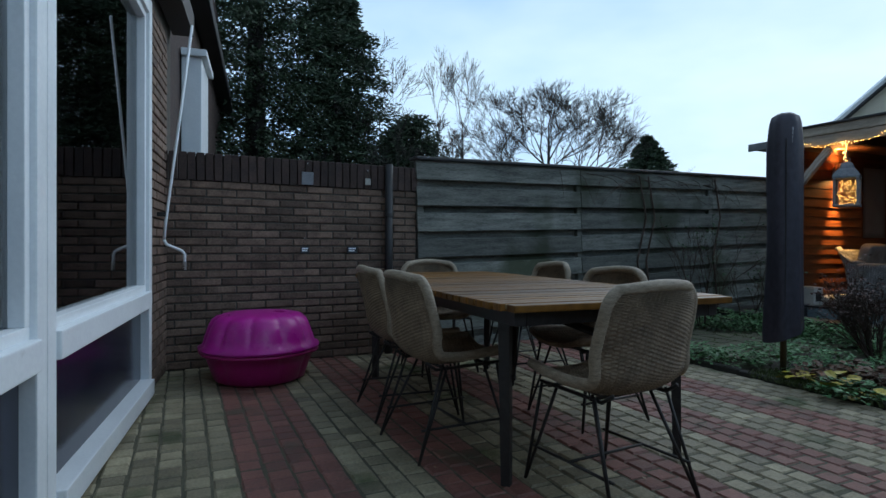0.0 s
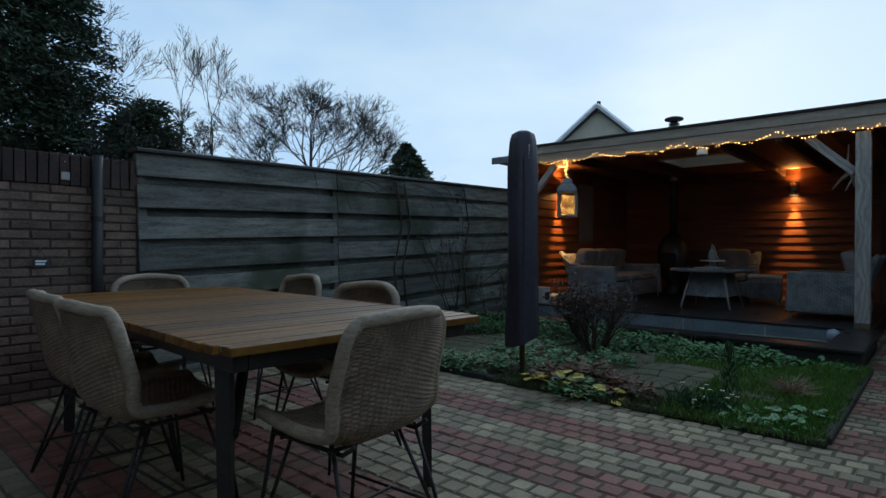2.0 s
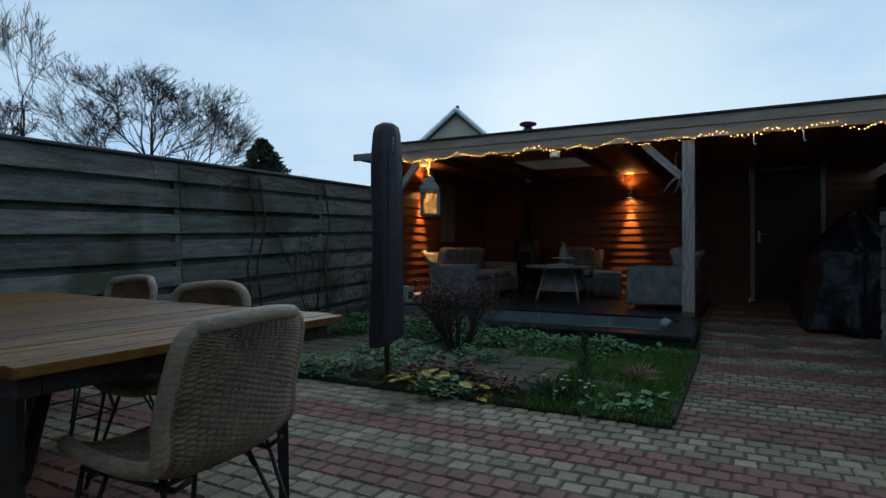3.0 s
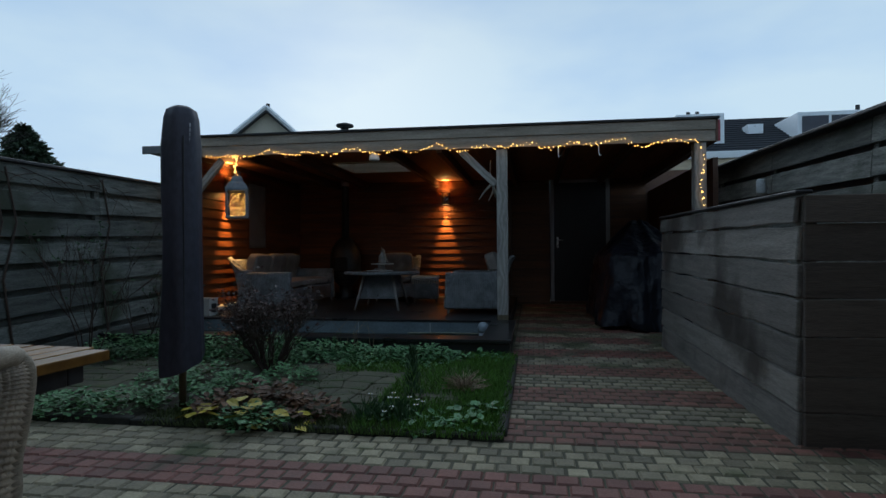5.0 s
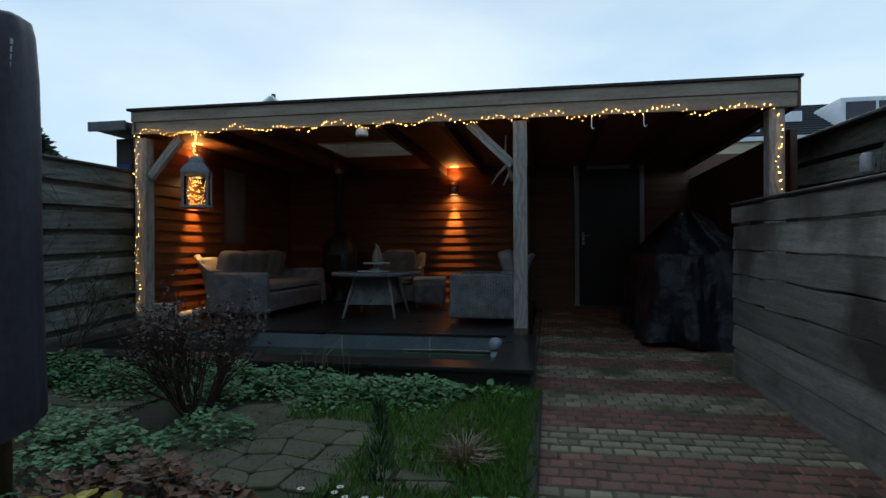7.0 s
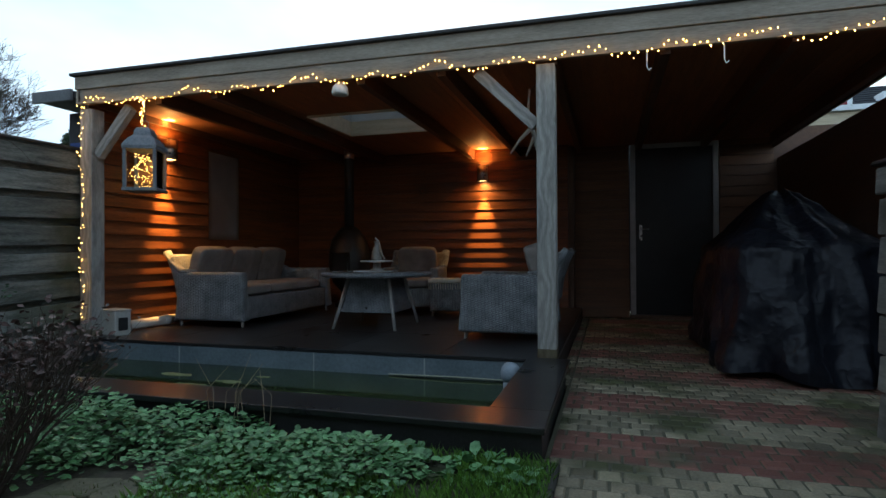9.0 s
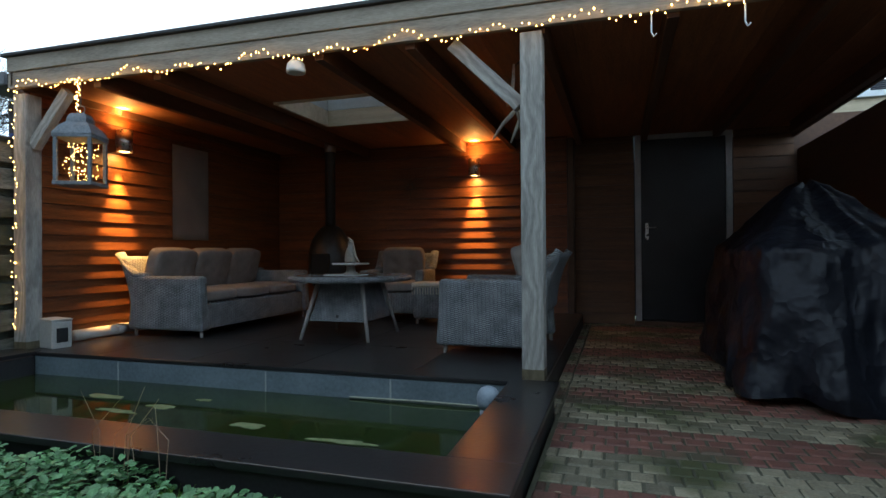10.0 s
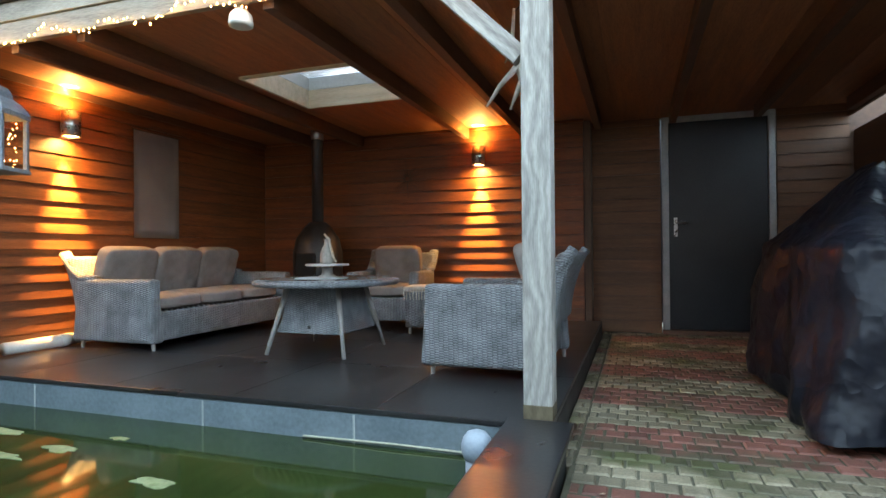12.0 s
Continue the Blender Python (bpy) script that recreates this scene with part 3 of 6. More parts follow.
part("end_board", block(XR - 0.018, XR + 0.012, YF, YB + 0.5, 2.285, 2.54, 0.005), M_BEAM, front)
part("end_board", block(XL - 0.012, XL + 0.018, YF, YB + 0.5, 2.3, 2.54, 0.005), M_BEAM, front)
POSTS = ((-4.83, -4.69, 0.15), (-0.577, -0.442, 0.155), (1.755, 1.89, -0.05))
for a, b, z0 in POSTS:
    p = thing("veranda_post", "bleached larch post with swirling grain and a damp dark foot", "post", Matrix.Translation(((a + b) / 2, YF + 0.09, z0)), "veranda posts")
    w = (b - a) / 2
    part("shaft", block(-w, w, -0.055, 0.085, 0.0, 2.283 - z0, 0.008), M_LARCH, p)
    part("foot_stain", block(-w - 0.0015, w + 0.0015, -0.0565, 0.0865, 0.0, 0.07, 0.006), surf("damp_wood", (0.07, 0.055, 0.03), (0.16, 0.13, 0.08), 9, 0.7, 0.3, stretch=(1, 1, 0.4)), p, "damp mossy foot")


def brace(x0, z0, x1, z1, name="brace"):
    b = thing(name, "diagonal bleached larch brace under the front beam", "brace", None, "braces")
    d = Vector((x1 - x0, 0, z1 - z0))
    bm = block(-0.045, 0.045, 0, 0.07, 0, d.length, 0.006)
    ob = part("timber", bm, M_LARCH, b)
    ob.matrix_local = Matrix.Translation((x0, YF + 0.07, z0)) @ Matrix.Rotation(math.atan2(d.x, d.z), 4, "Y")


brace(-4.68, 1.85, -4.3, 2.28)
brace(-0.585, 1.85, -1.02, 2.28)

# roof, ceiling with beams, skylight
SX0, SX1, SY0, SY1 = -3.19, -2.115, 9.37, 10.42
roof_bm = bmesh.new()
for x0, x1, y0, y1 in ((XL - 0.1, SX0, YF + 0.1, YB + 0.6), (SX1, XR, YF + 0.1, YB + 0.6), (SX0, SX1, YF + 0.1, SY0), (SX0, SX1, SY1, YB + 0.6)):
    box(roof_bm, x0, x1, y0, y1, 2.44, 2.54)
setting("roof", roof_bm, M_BLACK_TRIM, "flat dark felt roof of the veranda")
ceil = bmesh.new()
x = XL
while x < XR - 0.02:
    x2 = min([x + 0.61, XR] + [e for e in (SX0, SX1) if e > x + 0.01])
    spans = [(YF + 0.05, YB + 0.3)]
    if x2 > SX0 + 0.005 and x < SX1 - 0.005:
        spans = [(YF + 0.05, SY0), (SY1, YB + 0.3)]
    for a, b in spans:
        slab(ceil, x + 0.001, x2, -b, -a, -2.438, -2.402, 0.002, Matrix.Rotation(math.pi, 4, "X"))
    x = x2
setting("ceiling", ceil, M_CEIL, "red-brown stained sheet ceiling of the veranda")
beams = tagged(new("ceiling_beams"), "dark stained ceiling joists running front to back", "beam", kind="structure")
for bx in (-3.95, -3.36, -1.97, -1.3, -0.46, 0.3, 1.1, 1.9):
    part("joist", block(bx - 0.035, bx + 0.035, YF + 0.06, YB + 0.02, 2.27, 2.401, 0.005), M_BEAM, beams)

skylight = tagged(new("window_skylight"), "square roof light in a pale timber curb", "window", kind="structure")
for x0, x1, y0, y1 in ((SX0, SX0 + 0.03, SY0, SY1), (SX1 - 0.03, SX1, SY0, SY1), (SX0 + 0.03, SX1 - 0.03, SY0, SY0 + 0.03), (SX0 + 0.03, SX1 - 0.03, SY1 - 0.03, SY1)):
    part("curb_board", block(x0, x1, y0, y1, 2.38, 2.56, 0.004), M_PINE, skylight, "pale pine curb board")
    part("upper_curb", block(x0, x1, y0, y1, 2.562, 2.685, 0.004), surf("white_curb", (0.45, 0.46, 0.45), (0.58, 0.6, 0.58), 5, 0.5, 0.05), skylight, "off-white upper curb")
pane = part("pane", box(bmesh.new(), SX0, SX1, SY0, SY1, 2.687, 2.7), glass("milky_dome", (0.95, 0.97, 1.0), 0.2, 0.95), skylight, "clear roof pane")
pane.visible_shadow = False

# deck, pond
deck = setting("floor_deck", box(bmesh.new(), XL, -0.44, 8.06, YB + 0.02, 0.0, DECK_Z - 0.03), M_BLACK_TRIM, "raised deck of smooth wet black slabs")
for i in range(5):
    for j in range(4):
        x0, y0 = XL + i * 0.872, 8.06 + j * 0.965
        part("slab", slab(bmesh.new(), x0, x0 + 0.87, y0, y0 + 0.963, DECK_Z - 0.03, DECK_Z, 0.002), M_DECK, deck)
pond = tagged(new("pond"), "raised square pond with a black coping and grey liner", "pond", kind="structure")
PX0, PX1, PY0, PY1 = -4.5, -0.645, 6.7, 8.03
part("front_coping", block(-4.85, -0.345, 6.42, PY0, DECK_Z - 0.02, DECK_Z + 0.012, 0.006), M_DECK, pond, "wet black coping")
part("side_coping", block(PX1, -0.347, PY0 + 0.002, 8.058, DECK_Z - 0.02, DECK_Z + 0.01, 0.006), M_DECK, pond, "wet black coping")
part("side_coping", block(-4.85, PX0, PY0 + 0.002, 8.058, DECK_Z - 0.02, DECK_Z + 0.01, 0.006), M_DECK, pond, "wet black coping")
part("back_coping", block(PX0 + 0.002, PX1 - 0.002, PY1 - 0.03, 8.058, DECK_Z - 0.02, DECK_Z + 0.006, 0.004), M_DECK, pond)
part("front_wall", block(-4.83, -0.36, 6.45, PY0 + 0.06, -0.06, DECK_Z - 0.022, 0.006), M_BLACK_TRIM, pond, "black painted front wall")
part("side_wall", block(PX1 - 0.02, -0.375, PY0 + 0.07, 8.0, -0.06, DECK_Z - 0.022, 0.006), M_BLACK_TRIM, pond, "black side wall beside the path")
part("side_wall", block(-0.6, -0.443, 8.062, 11.88, -0.06, DECK_Z - 0.004, 0.004), M_BLACK_TRIM, pond, "black side wall beside the path")
part("side_wall", block(-4.83, PX0 + 0.02, PY0 + 0.07, 7.99, -0.06, DECK_Z - 0.022, 0.006), M_BLACK_TRIM, pond)
part("liner", box(bmesh.new(), PX0, PX1, PY1 - 0.025, PY1, -0.5, DECK_Z - 0.024), M_LINER, pond, "blue-grey pond liner")
for lx in (-3.65, -2.35, -1.42):
    part("liner_seam", block(lx, lx + 0.012, PY1 - 0.029, PY1 - 0.0255, -0.4, DECK_Z - 0.03, 0.001, 1), surf("seam", (0.3, 0.34, 0.34), (0.4, 0.43, 0.42), 9, 0.5, 0), pond)
part("liner_fold", tube(bmesh.new(), [(-1.7, PY1 - 0.034, -0.004), (-1.2, PY1 - 0.036, 0.004), (-0.75, PY1 - 0.034, 0.0)], 0.006, 6), surf("scum", (0.25, 0.27, 0.2), (0.4, 0.4, 0.3), 20, 0.6, 0), pond, "pale fold at the waterline")
part("bed", box(bmesh.new(), PX0 - 0.02, PX1, PY0 - 0.02, PY1, -0.62, -0.5), M_SOIL, pond)
M_WATER = surf("green_water", (0.012, 0.022, 0.006), (0.028, 0.045, 0.012), 1.3, 0.06, 0.0, fine=5, spot=((0.05, 0.06, 0.018), 1.5, 0.6), soft_rough=0.03)
setting("water", box(bmesh.new(), PX0 - 0.02, PX1, PY0 - 0.02, PY1 - 0.026, -0.49, -0.015), M_WATER, "still green pond water")
# ---- the dining set ----
M_RATTAN = surf("straw_rattan", (0.13, 0.09, 0.058), (0.36, 0.27, 0.18), 14.0, 0.6, 0.1, vary=0.0, fine=140)
M_RIM = surf("pale_rattan_binding", (0.21, 0.165, 0.115), (0.44, 0.36, 0.265), 30.0, 0.6, 0.4, stretch=(1, 1, 4), fine=110)
M_TEAK = surf("wet_teak", (0.085, 0.036, 0.008), (0.26, 0.122, 0.026), 2.4, 0.36, 0.15, stretch=(12, 0.9, 1), vary=0.35, fine=24)
M_TEAK.node_tree.nodes["Principled BSDF"].inputs["Specular IOR Level"].default_value = 0.22
M_GAP_SHEEN = surf("gap_sheen_strip", (0.30, 0.24, 0.13), (0.46, 0.38, 0.22), 6.0, 0.5, 0.1)
M_IRON = surf("dark_iron", (0.014, 0.013, 0.013), (0.032, 0.03, 0.03), 25.0, 0.5, 0.08)


def interp(profile, t):
    k = t * (len(profile) - 1)
    i = min(int(k), len(profile) - 2)
    f = k - i
    p0, p1, p2, p3 = (profile[max(0, min(len(profile) - 1, i + d))] for d in (-1, 0, 1, 2))
    return [0.5 * (2 * b + (c - a) * f + (2 * a - 5 * b + 4 * c - d) * f * f + (3 * b - a - 3 * c + d) * f ** 3) for a, b, c, d in zip(p0, p1, p2, p3)]


SEAT = [(0.235, 0.425, 0.19), (0.12, 0.425, 0.225), (-0.02, 0.415, 0.235), (-0.14, 0.425, 0.235), (-0.20, 0.485, 0.235), (-0.225, 0.59, 0.236), (-0.252, 0.695, 0.23), (-0.268, 0.765, 0.218), (-0.276, 0.803, 0.18)]


def shell_point(u, v):
    y, z, w = interp(SEAT, v)
    lift = abs(u) ** 3
    bend = min(1.0, max(0.0, (v - 0.35) / 0.25))
    return Vector((u * w, y + 0.055 * lift * bend, z + 0.045 * lift * (1 - bend)))


def wicker_shell():
    bm = bmesh.new()
    nu, nv = 76, 220
    sheets = []
    for side in (1, -1):
        grid = []
        for j in range(nv + 1):
            row = []
            for i in range(nu + 1):
                u, v = 2 * i / nu - 1, j / nv
                p = shell_point(u, v)
                e = 1e-3
                n = (shell_point(u + e, v) - p).cross(shell_point(u, min(v + e, 1.0)) - shell_point(u, v - e if v + e > 1 else v)).normalized()
                over = abs(math.sin(math.pi * i / 4.0)) ** 0.5 * math.cos(math.pi * j / 2.0 + (math.pi if (i // 4) % 2 else 0))
                row.append(bm.verts.new(p + n * (side * (0.0065 + 0.0085 * over))))
            grid.append(row)
        sheets.append(grid)
        for j in range(nv):
            for i in range(nu):
                q = (grid[j][i], grid[j][i + 1], grid[j + 1][i + 1], grid[j + 1][i])
                bm.faces.new(q if side > 0 else q[::-1])
    return bm


def dining_chair():
    c = thing("dining_chair", "round-backed woven rattan chair on thin black wire legs", "chair", None, "chairs round the dining table")
    part("seat_shell", wicker_shell(), M_RATTAN, c, "woven rattan seat and back", True)
    edge = [shell_point(-1, k / 24) for k in range(25)] + [shell_point(-1 + 2 * k / 10, 1) + Vector((0, 0, 0.018 * math.sin(math.pi * k / 10))) for k in range(1, 10)] + [shell_point(1, 1 - k / 24) for k in range(25)]
    part("rim", tube(bmesh.new(), edge, 0.0215, 10), M_RIM, c, "thick pale wrapped rattan rim", True)
    part("front_roll", tube(bmesh.new(), [shell_point(-1 + 2 * k / 12, 0) for k in range(13)], 0.0155, 10), M_RATTAN, c, "", True)
    for sx in (-1, 1):
        for sy, y0, y1 in ((1, 0.17, 0.23), (-1, -0.12, -0.25)):
            bm = tube(bmesh.new(), [(sx * 0.15, y0 - sy * 0.05, 0.405), (sx * 0.225, y1, 0.0)], 0.0068, 8)
            tube(bm, [(sx * 0.19, y0, 0.405), (sx * 0.225, y1, 0.0)], 0.0068, 8)
            part("leg", bm, M_IRON, c, "thin black wire leg", True)
        part("side_bar", tube(bmesh.new(), [(sx * 0.2, 0.215, 0.14), (sx * 0.2, -0.225, 0.14)], 0.006, 8), M_IRON, c, "", True)
        part("seat_bar", tube(bmesh.new(), [(sx * 0.17, 0.2, 0.403), (sx * 0.17, -0.14, 0.395), (sx * 0.17, -0.19, 0.43)], 0.008, 8), M_IRON, c, "", True)
    for y in (0.13, -0.1):
        part("cross_bar", tube(bmesh.new(), [(-0.19, y, 0.4), (0.19, y, 0.4)], 0.0075, 8), M_IRON, c, "", True)
    part("cross_bar", tube(bmesh.new(), [(-0.2, 0.0, 0.14), (0.2, 0.0, 0.14)], 0.006, 8), M_IRON, c, "", True)
    return c


# place of the back's top edge, and the way each chair faces (degrees from +y)
CHAIRS = ((-2.075, 1.19, 3), (-2.70, 1.222, -4), (-1.08, 1.84, 95), (-2.16, 2.62, 184), (-3.08, 2.84, 177), (-3.84, 2.1, -92))
first_chair = dining_chair()
for k, (x, y, turn) in enumerate(CHAIRS):
    m = Matrix.Translation((x, y, 0)) @ Matrix.Rotation(radians(turn), 4, "Z") @ Matrix.Translation((0, 0.268, 0))
    if k == 0:
        first_chair.matrix_world = m
    else:
        copy_thing(first_chair, m)

TABLE = Matrix.Translation((-2.48, 1.95, 0)) @ Matrix.Rotation(radians(-2.2), 4, "Z")
table = thing("dining_table", "long slatted teak table, wet, on a black steel frame", "table", TABLE)
TL, TW, TZ = 1.185, 0.565, 0.742
SLATS = 34
slat_w = 2 * TL / SLATS
for i in range(SLATS):
    x0 = -TL + i * slat_w
    short = 0.03 if i in (0, SLATS - 1) else 0.008 if i in (1, SLATS - 2) else 0.0
    part("slat", block(x0 + 0.0055, x0 + slat_w - 0.0055, -TW + short, TW - short, TZ - 0.028, TZ + random.uniform(-0.001, 0.001), 0.004, 2), M_TEAK, table)
    # pale strips added in the gaps: painted sheen of the wet table
    if i:
        part("gap_sheen", block(x0 - 0.0053, x0 + 0.0053, -TW + 0.03, TW - 0.03, TZ - 0.02, TZ - 0.0025, 0.0, 1), M_GAP_SHEEN, table, "pale strip added as the wet sheen between the slats")
for y in (-TW + 0.06, TW - 0.11):
    part("apron", block(-TL + 0.06, TL - 0.06, y, y + 0.05, TZ - 0.085, TZ - 0.03, 0.004), M_IRON, table)
for x in (-TL + 0.06, TL - 0.11):
    part("apron", block(x, x + 0.05, -TW + 0.112, TW - 0.112, TZ - 0.085, TZ - 0.03, 0.004), M_IRON, table)
for sx in (-1, 1):
    for sy in (-1, 1):
        bm = bmesh.new()
        tube(bm, [(sx * (TL - 0.24), sy * (TW - 0.12), TZ - 0.03), (sx * (TL - 0.22), sy * (TW - 0.12), 0.0)], 0.034, 4, 0.026)
        part("leg", bm, M_IRON, table, "black square steel leg")
    part("brace", tube(bmesh.new(), [(sx * (TL - 0.23), -TW + 0.14, 0.42), (sx * 0.25, 0, TZ - 0.09)], 0.022, 6), M_IRON, table)
    part("brace", tube(bmesh.new(), [(sx * (TL - 0.23), TW - 0.14, 0.42), (sx * 0.25, 0, TZ - 0.09)], 0.022, 6), M_IRON, table)

# ---- the pink sandpit shell ----
M_PINK = surf("pink_plastic", (0.46, 0.012, 0.27), (0.56, 0.02, 0.34), 4.0, 0.3, 0.03, fine=50)


def scallop(bm, profile, lobes=11, n=132, at=(0, 0, 0)):
    rings = []
    for r, z, deep in profile:
        ring = []
        for q in range(n):
            a = 2 * math.pi * q / n
            k = 1 - deep * (1 - abs(math.cos(lobes * a / 2)) ** 0.6)
            ring.append(bm.verts.new((at[0] + r * k * math.cos(a), at[1] + r * k * math.sin(a), at[2] + z)))
        rings.append(ring)
    for s, t in zip(rings, rings[1:]):
        for q in range(n):
            bm.faces.new((s[q], s[(q + 1) % n], t[(q + 1) % n], t[q]))
    bm.faces.new(rings[0][::-1])
    bm.faces.new(rings[-1])
    return bm


pit = thing("sandpit_shell", "bright pink plastic shell-shaped sandpit with its lid on", "sandpit", Matrix.Translation((-3.80, 0.79, 0.0)))
part("tray", scallop(bmesh.new(), [(0.27, 0.0, 0.02), (0.31, 0.02, 0.03), (0.345, 0.12, 0.03), (0.37, 0.19, 0.02), (0.405, 0.2, 0.02), (0.41, 0.215, 0.02), (0.40, 0.222, 0.02)]), surf("deep_pink_plastic", (0.34, 0.01, 0.12), (0.42, 0.015, 0.17), 4.0, 0.35, 0.03), pit, "darker pink lower tray", True)
part("lid", scallop(bmesh.new(), [(0.41, 0.226, 0.02), (0.415, 0.245, 0.02), (0.385, 0.26, 0.03), (0.372, 0.31, 0.05), (0.35, 0.38, 0.07), (0.325, 0.43, 0.09), (0.29, 0.455, 0.1), (0.23, 0.468, 0.06), (0.1, 0.475, 0.0)]), M_PINK, pit, "scalloped pink lid", True)

# ---- things on the house and the brick wall ----
crank = thing("awning_crank", "thin white awning crank rod hanging beside the window", "crank", HOUSE @ Matrix.Translation((0.42, 0.05, 0)))
part("rod", tube(bmesh.new(), [(-0.12, 0.16, 2.5), (-0.06, 0.08, 1.75), (0.0, 0.01, 1.1), (0.0, 0.0, 0.98)], 0.0095, 8), M_WHITE, crank, "", True)
part("handle", tube(bmesh.new(), [(0.0, 0.0, 0.98), (-0.004, 0.016, 0.95), (-0.03, 0.11, 0.905), (-0.035, 0.125, 0.88), (-0.035, 0.125, 0.79)], 0.0105, 8), M_WHITE, crank, "bent white crank handle", True)
part("grip", tube(bmesh.new(), [(-0.035, 0.125, 0.83), (-0.035, 0.125, 0.775)], 0.012, 8), M_STEEL, crank)
part("wall_bracket", block(-0.02, 0.02, -0.06, 0.012, 1.14, 1.17, 0.004), M_BLACK, crank)


def wall_sign(y, z, w, h, colour, label, lines=0):
    s = thing("wall_sign", label, "sign", Matrix.Translation((-4.30 - 0.022 * y, y, z)), "signs on the garden wall")
    part("board", block(0.02, 0.035, -w / 2, w / 2, -h / 2, h / 2, 0.003), colour, s)
    part("cord", tube(bmesh.new(), [(0.028, -w * 0.35, h / 2), (0.026, 0, h / 2 + 0.07), (0.028, w * 0.35, h / 2)], 0.002, 5), M_BLACK, s)
    part("nail", tube(bmesh.new(), [(0.0, 0, h / 2 + 0.07), (0.034, 0, h / 2 + 0.072)], 0.003, 6), M_STEEL, s)
    for k in range(lines):
        part("lettering_bar", block(0.0355, 0.037, -w * 0.36, w * (0.36 - 0.1 * k), h * (0.22 - 0.34 * k) - 0.006, h * (0.22 - 0.34 * k) + 0.006, 0.0), M_WHITE, s)


M_SLATE = surf("slate_sign", (0.03, 0.035, 0.045), (0.06, 0.065, 0.075), 12, 0.6, 0.1)
wall_sign(1.22, 1.5, 0.095, 0.105, surf("grey_tile", (0.16, 0.17, 0.19), (0.22, 0.23, 0.25), 9, 0.5, 0.1), "blank grey square plaque hung on the brick wall")
wall_sign(1.2, 0.91, 0.07, 0.05, M_SLATE, "small slate sign hung on the brick wall", 2)
wall_sign(1.6, 0.91, 0.085, 0.055, M_SLATE, "small slate sign with white lettering on the wall", 2)
wall_sign(1.74, 1.5, 0.05, 0.055, surf("pale_tag", (0.3, 0.3, 0.28), (0.45, 0.44, 0.4), 20, 0.6, 0.1), "small pale ornament hung on the brick wall")
pipe = thing("downpipe", "dark downpipe against the end of the brick wall", "pipe", Matrix.Translation((-4.30, 1.93, 0)))
part("shaft", tube(bmesh.new(), [(0, 0, 0), (0, 0, 1.66)], 0.035, 14), M_BLACK_TRIM, pipe, "", True)
for z in (0.4, 1.2):
    part("clip", tube(bmesh.new(), [(0, 0, z), (0, 0, z + 0.03)], 0.04, 14), M_BLACK, pipe)

# ---- closed parasol ----
M_COVER = surf("dark_cover_cloth", (0.018, 0.017, 0.026), (0.045, 0.042, 0.062), 3.5, 0.55, 0.35, stretch=(1, 1, 0.5), fine=40)
parasol = thing("parasol", "closed garden parasol wrapped in a dark weather cover", "parasol", Matrix.Translation((-2.315, 4.3, 0.03)))
part("pole", tube(bmesh.new(), [(0, 0, 0.0), (0, 0, 1.86)], 0.022, 12), surf("parasol_wood", (0.09, 0.055, 0.03), (0.17, 0.11, 0.06), 6, 0.5, 0.1), parasol, "", True)
bm = bmesh.new()
prof = [(0.125, 0.27), (0.128, 0.33), (0.122, 0.5), (0.115, 0.8), (0.112, 1.1), (0.113, 1.4), (0.11, 1.65), (0.098, 1.82), (0.085, 1.875), (0.05, 1.90)]
rings = []
for r, z in prof:
    ring = []
    for q in range(48):
        a = 2 * math.pi * q / 48
        f = 1 + 0.10 * noise.noise((math.cos(a) * 1.6, math.sin(a) * 1.6, z * 1.5)) + 0.05 * math.cos(6 * a + z * 1.3)
        dz = 0.05 * math.sin(a + 0.6) * (z < 0.3)
        ring.append(bm.verts.new((r * f * math.cos(a), r * f * math.sin(a), z + dz)))
    rings.append(ring)
for s, t in zip(rings, rings[1:]):
    for q in range(48):
        bm.faces.new((s[q], s[(q + 1) % 48], t[(q + 1) % 48], t[q]))
bm.faces.new(rings[-1])
cover = part("cover", bm, M_COVER, parasol, "", True)
part("zip", tube(bmesh.new(), [(0.12 * math.cos(-0.9), 0.12 * math.sin(-0.9), 0.5), (0.115 * math.cos(-0.9), 0.115 * math.sin(-0.9), 1.1), (0.115 * math.cos(-0.9), 0.115 * math.sin(-0.9), 1.7)], 0.004, 6), M_BLACK, cover)
for k in range(9):
    part("lettering_bar", block(0.09, 0.093, -0.058, -0.04, 1.52 + k * 0.03, 1.542 + k * 0.03, 0.0), surf("pale_print", (0.3, 0.3, 0.32), (0.4, 0.4, 0.42), 9, 0.7, 0), cover)

# ---- wall lamps ----
WARM = (1.0, 0.50, 0.14)


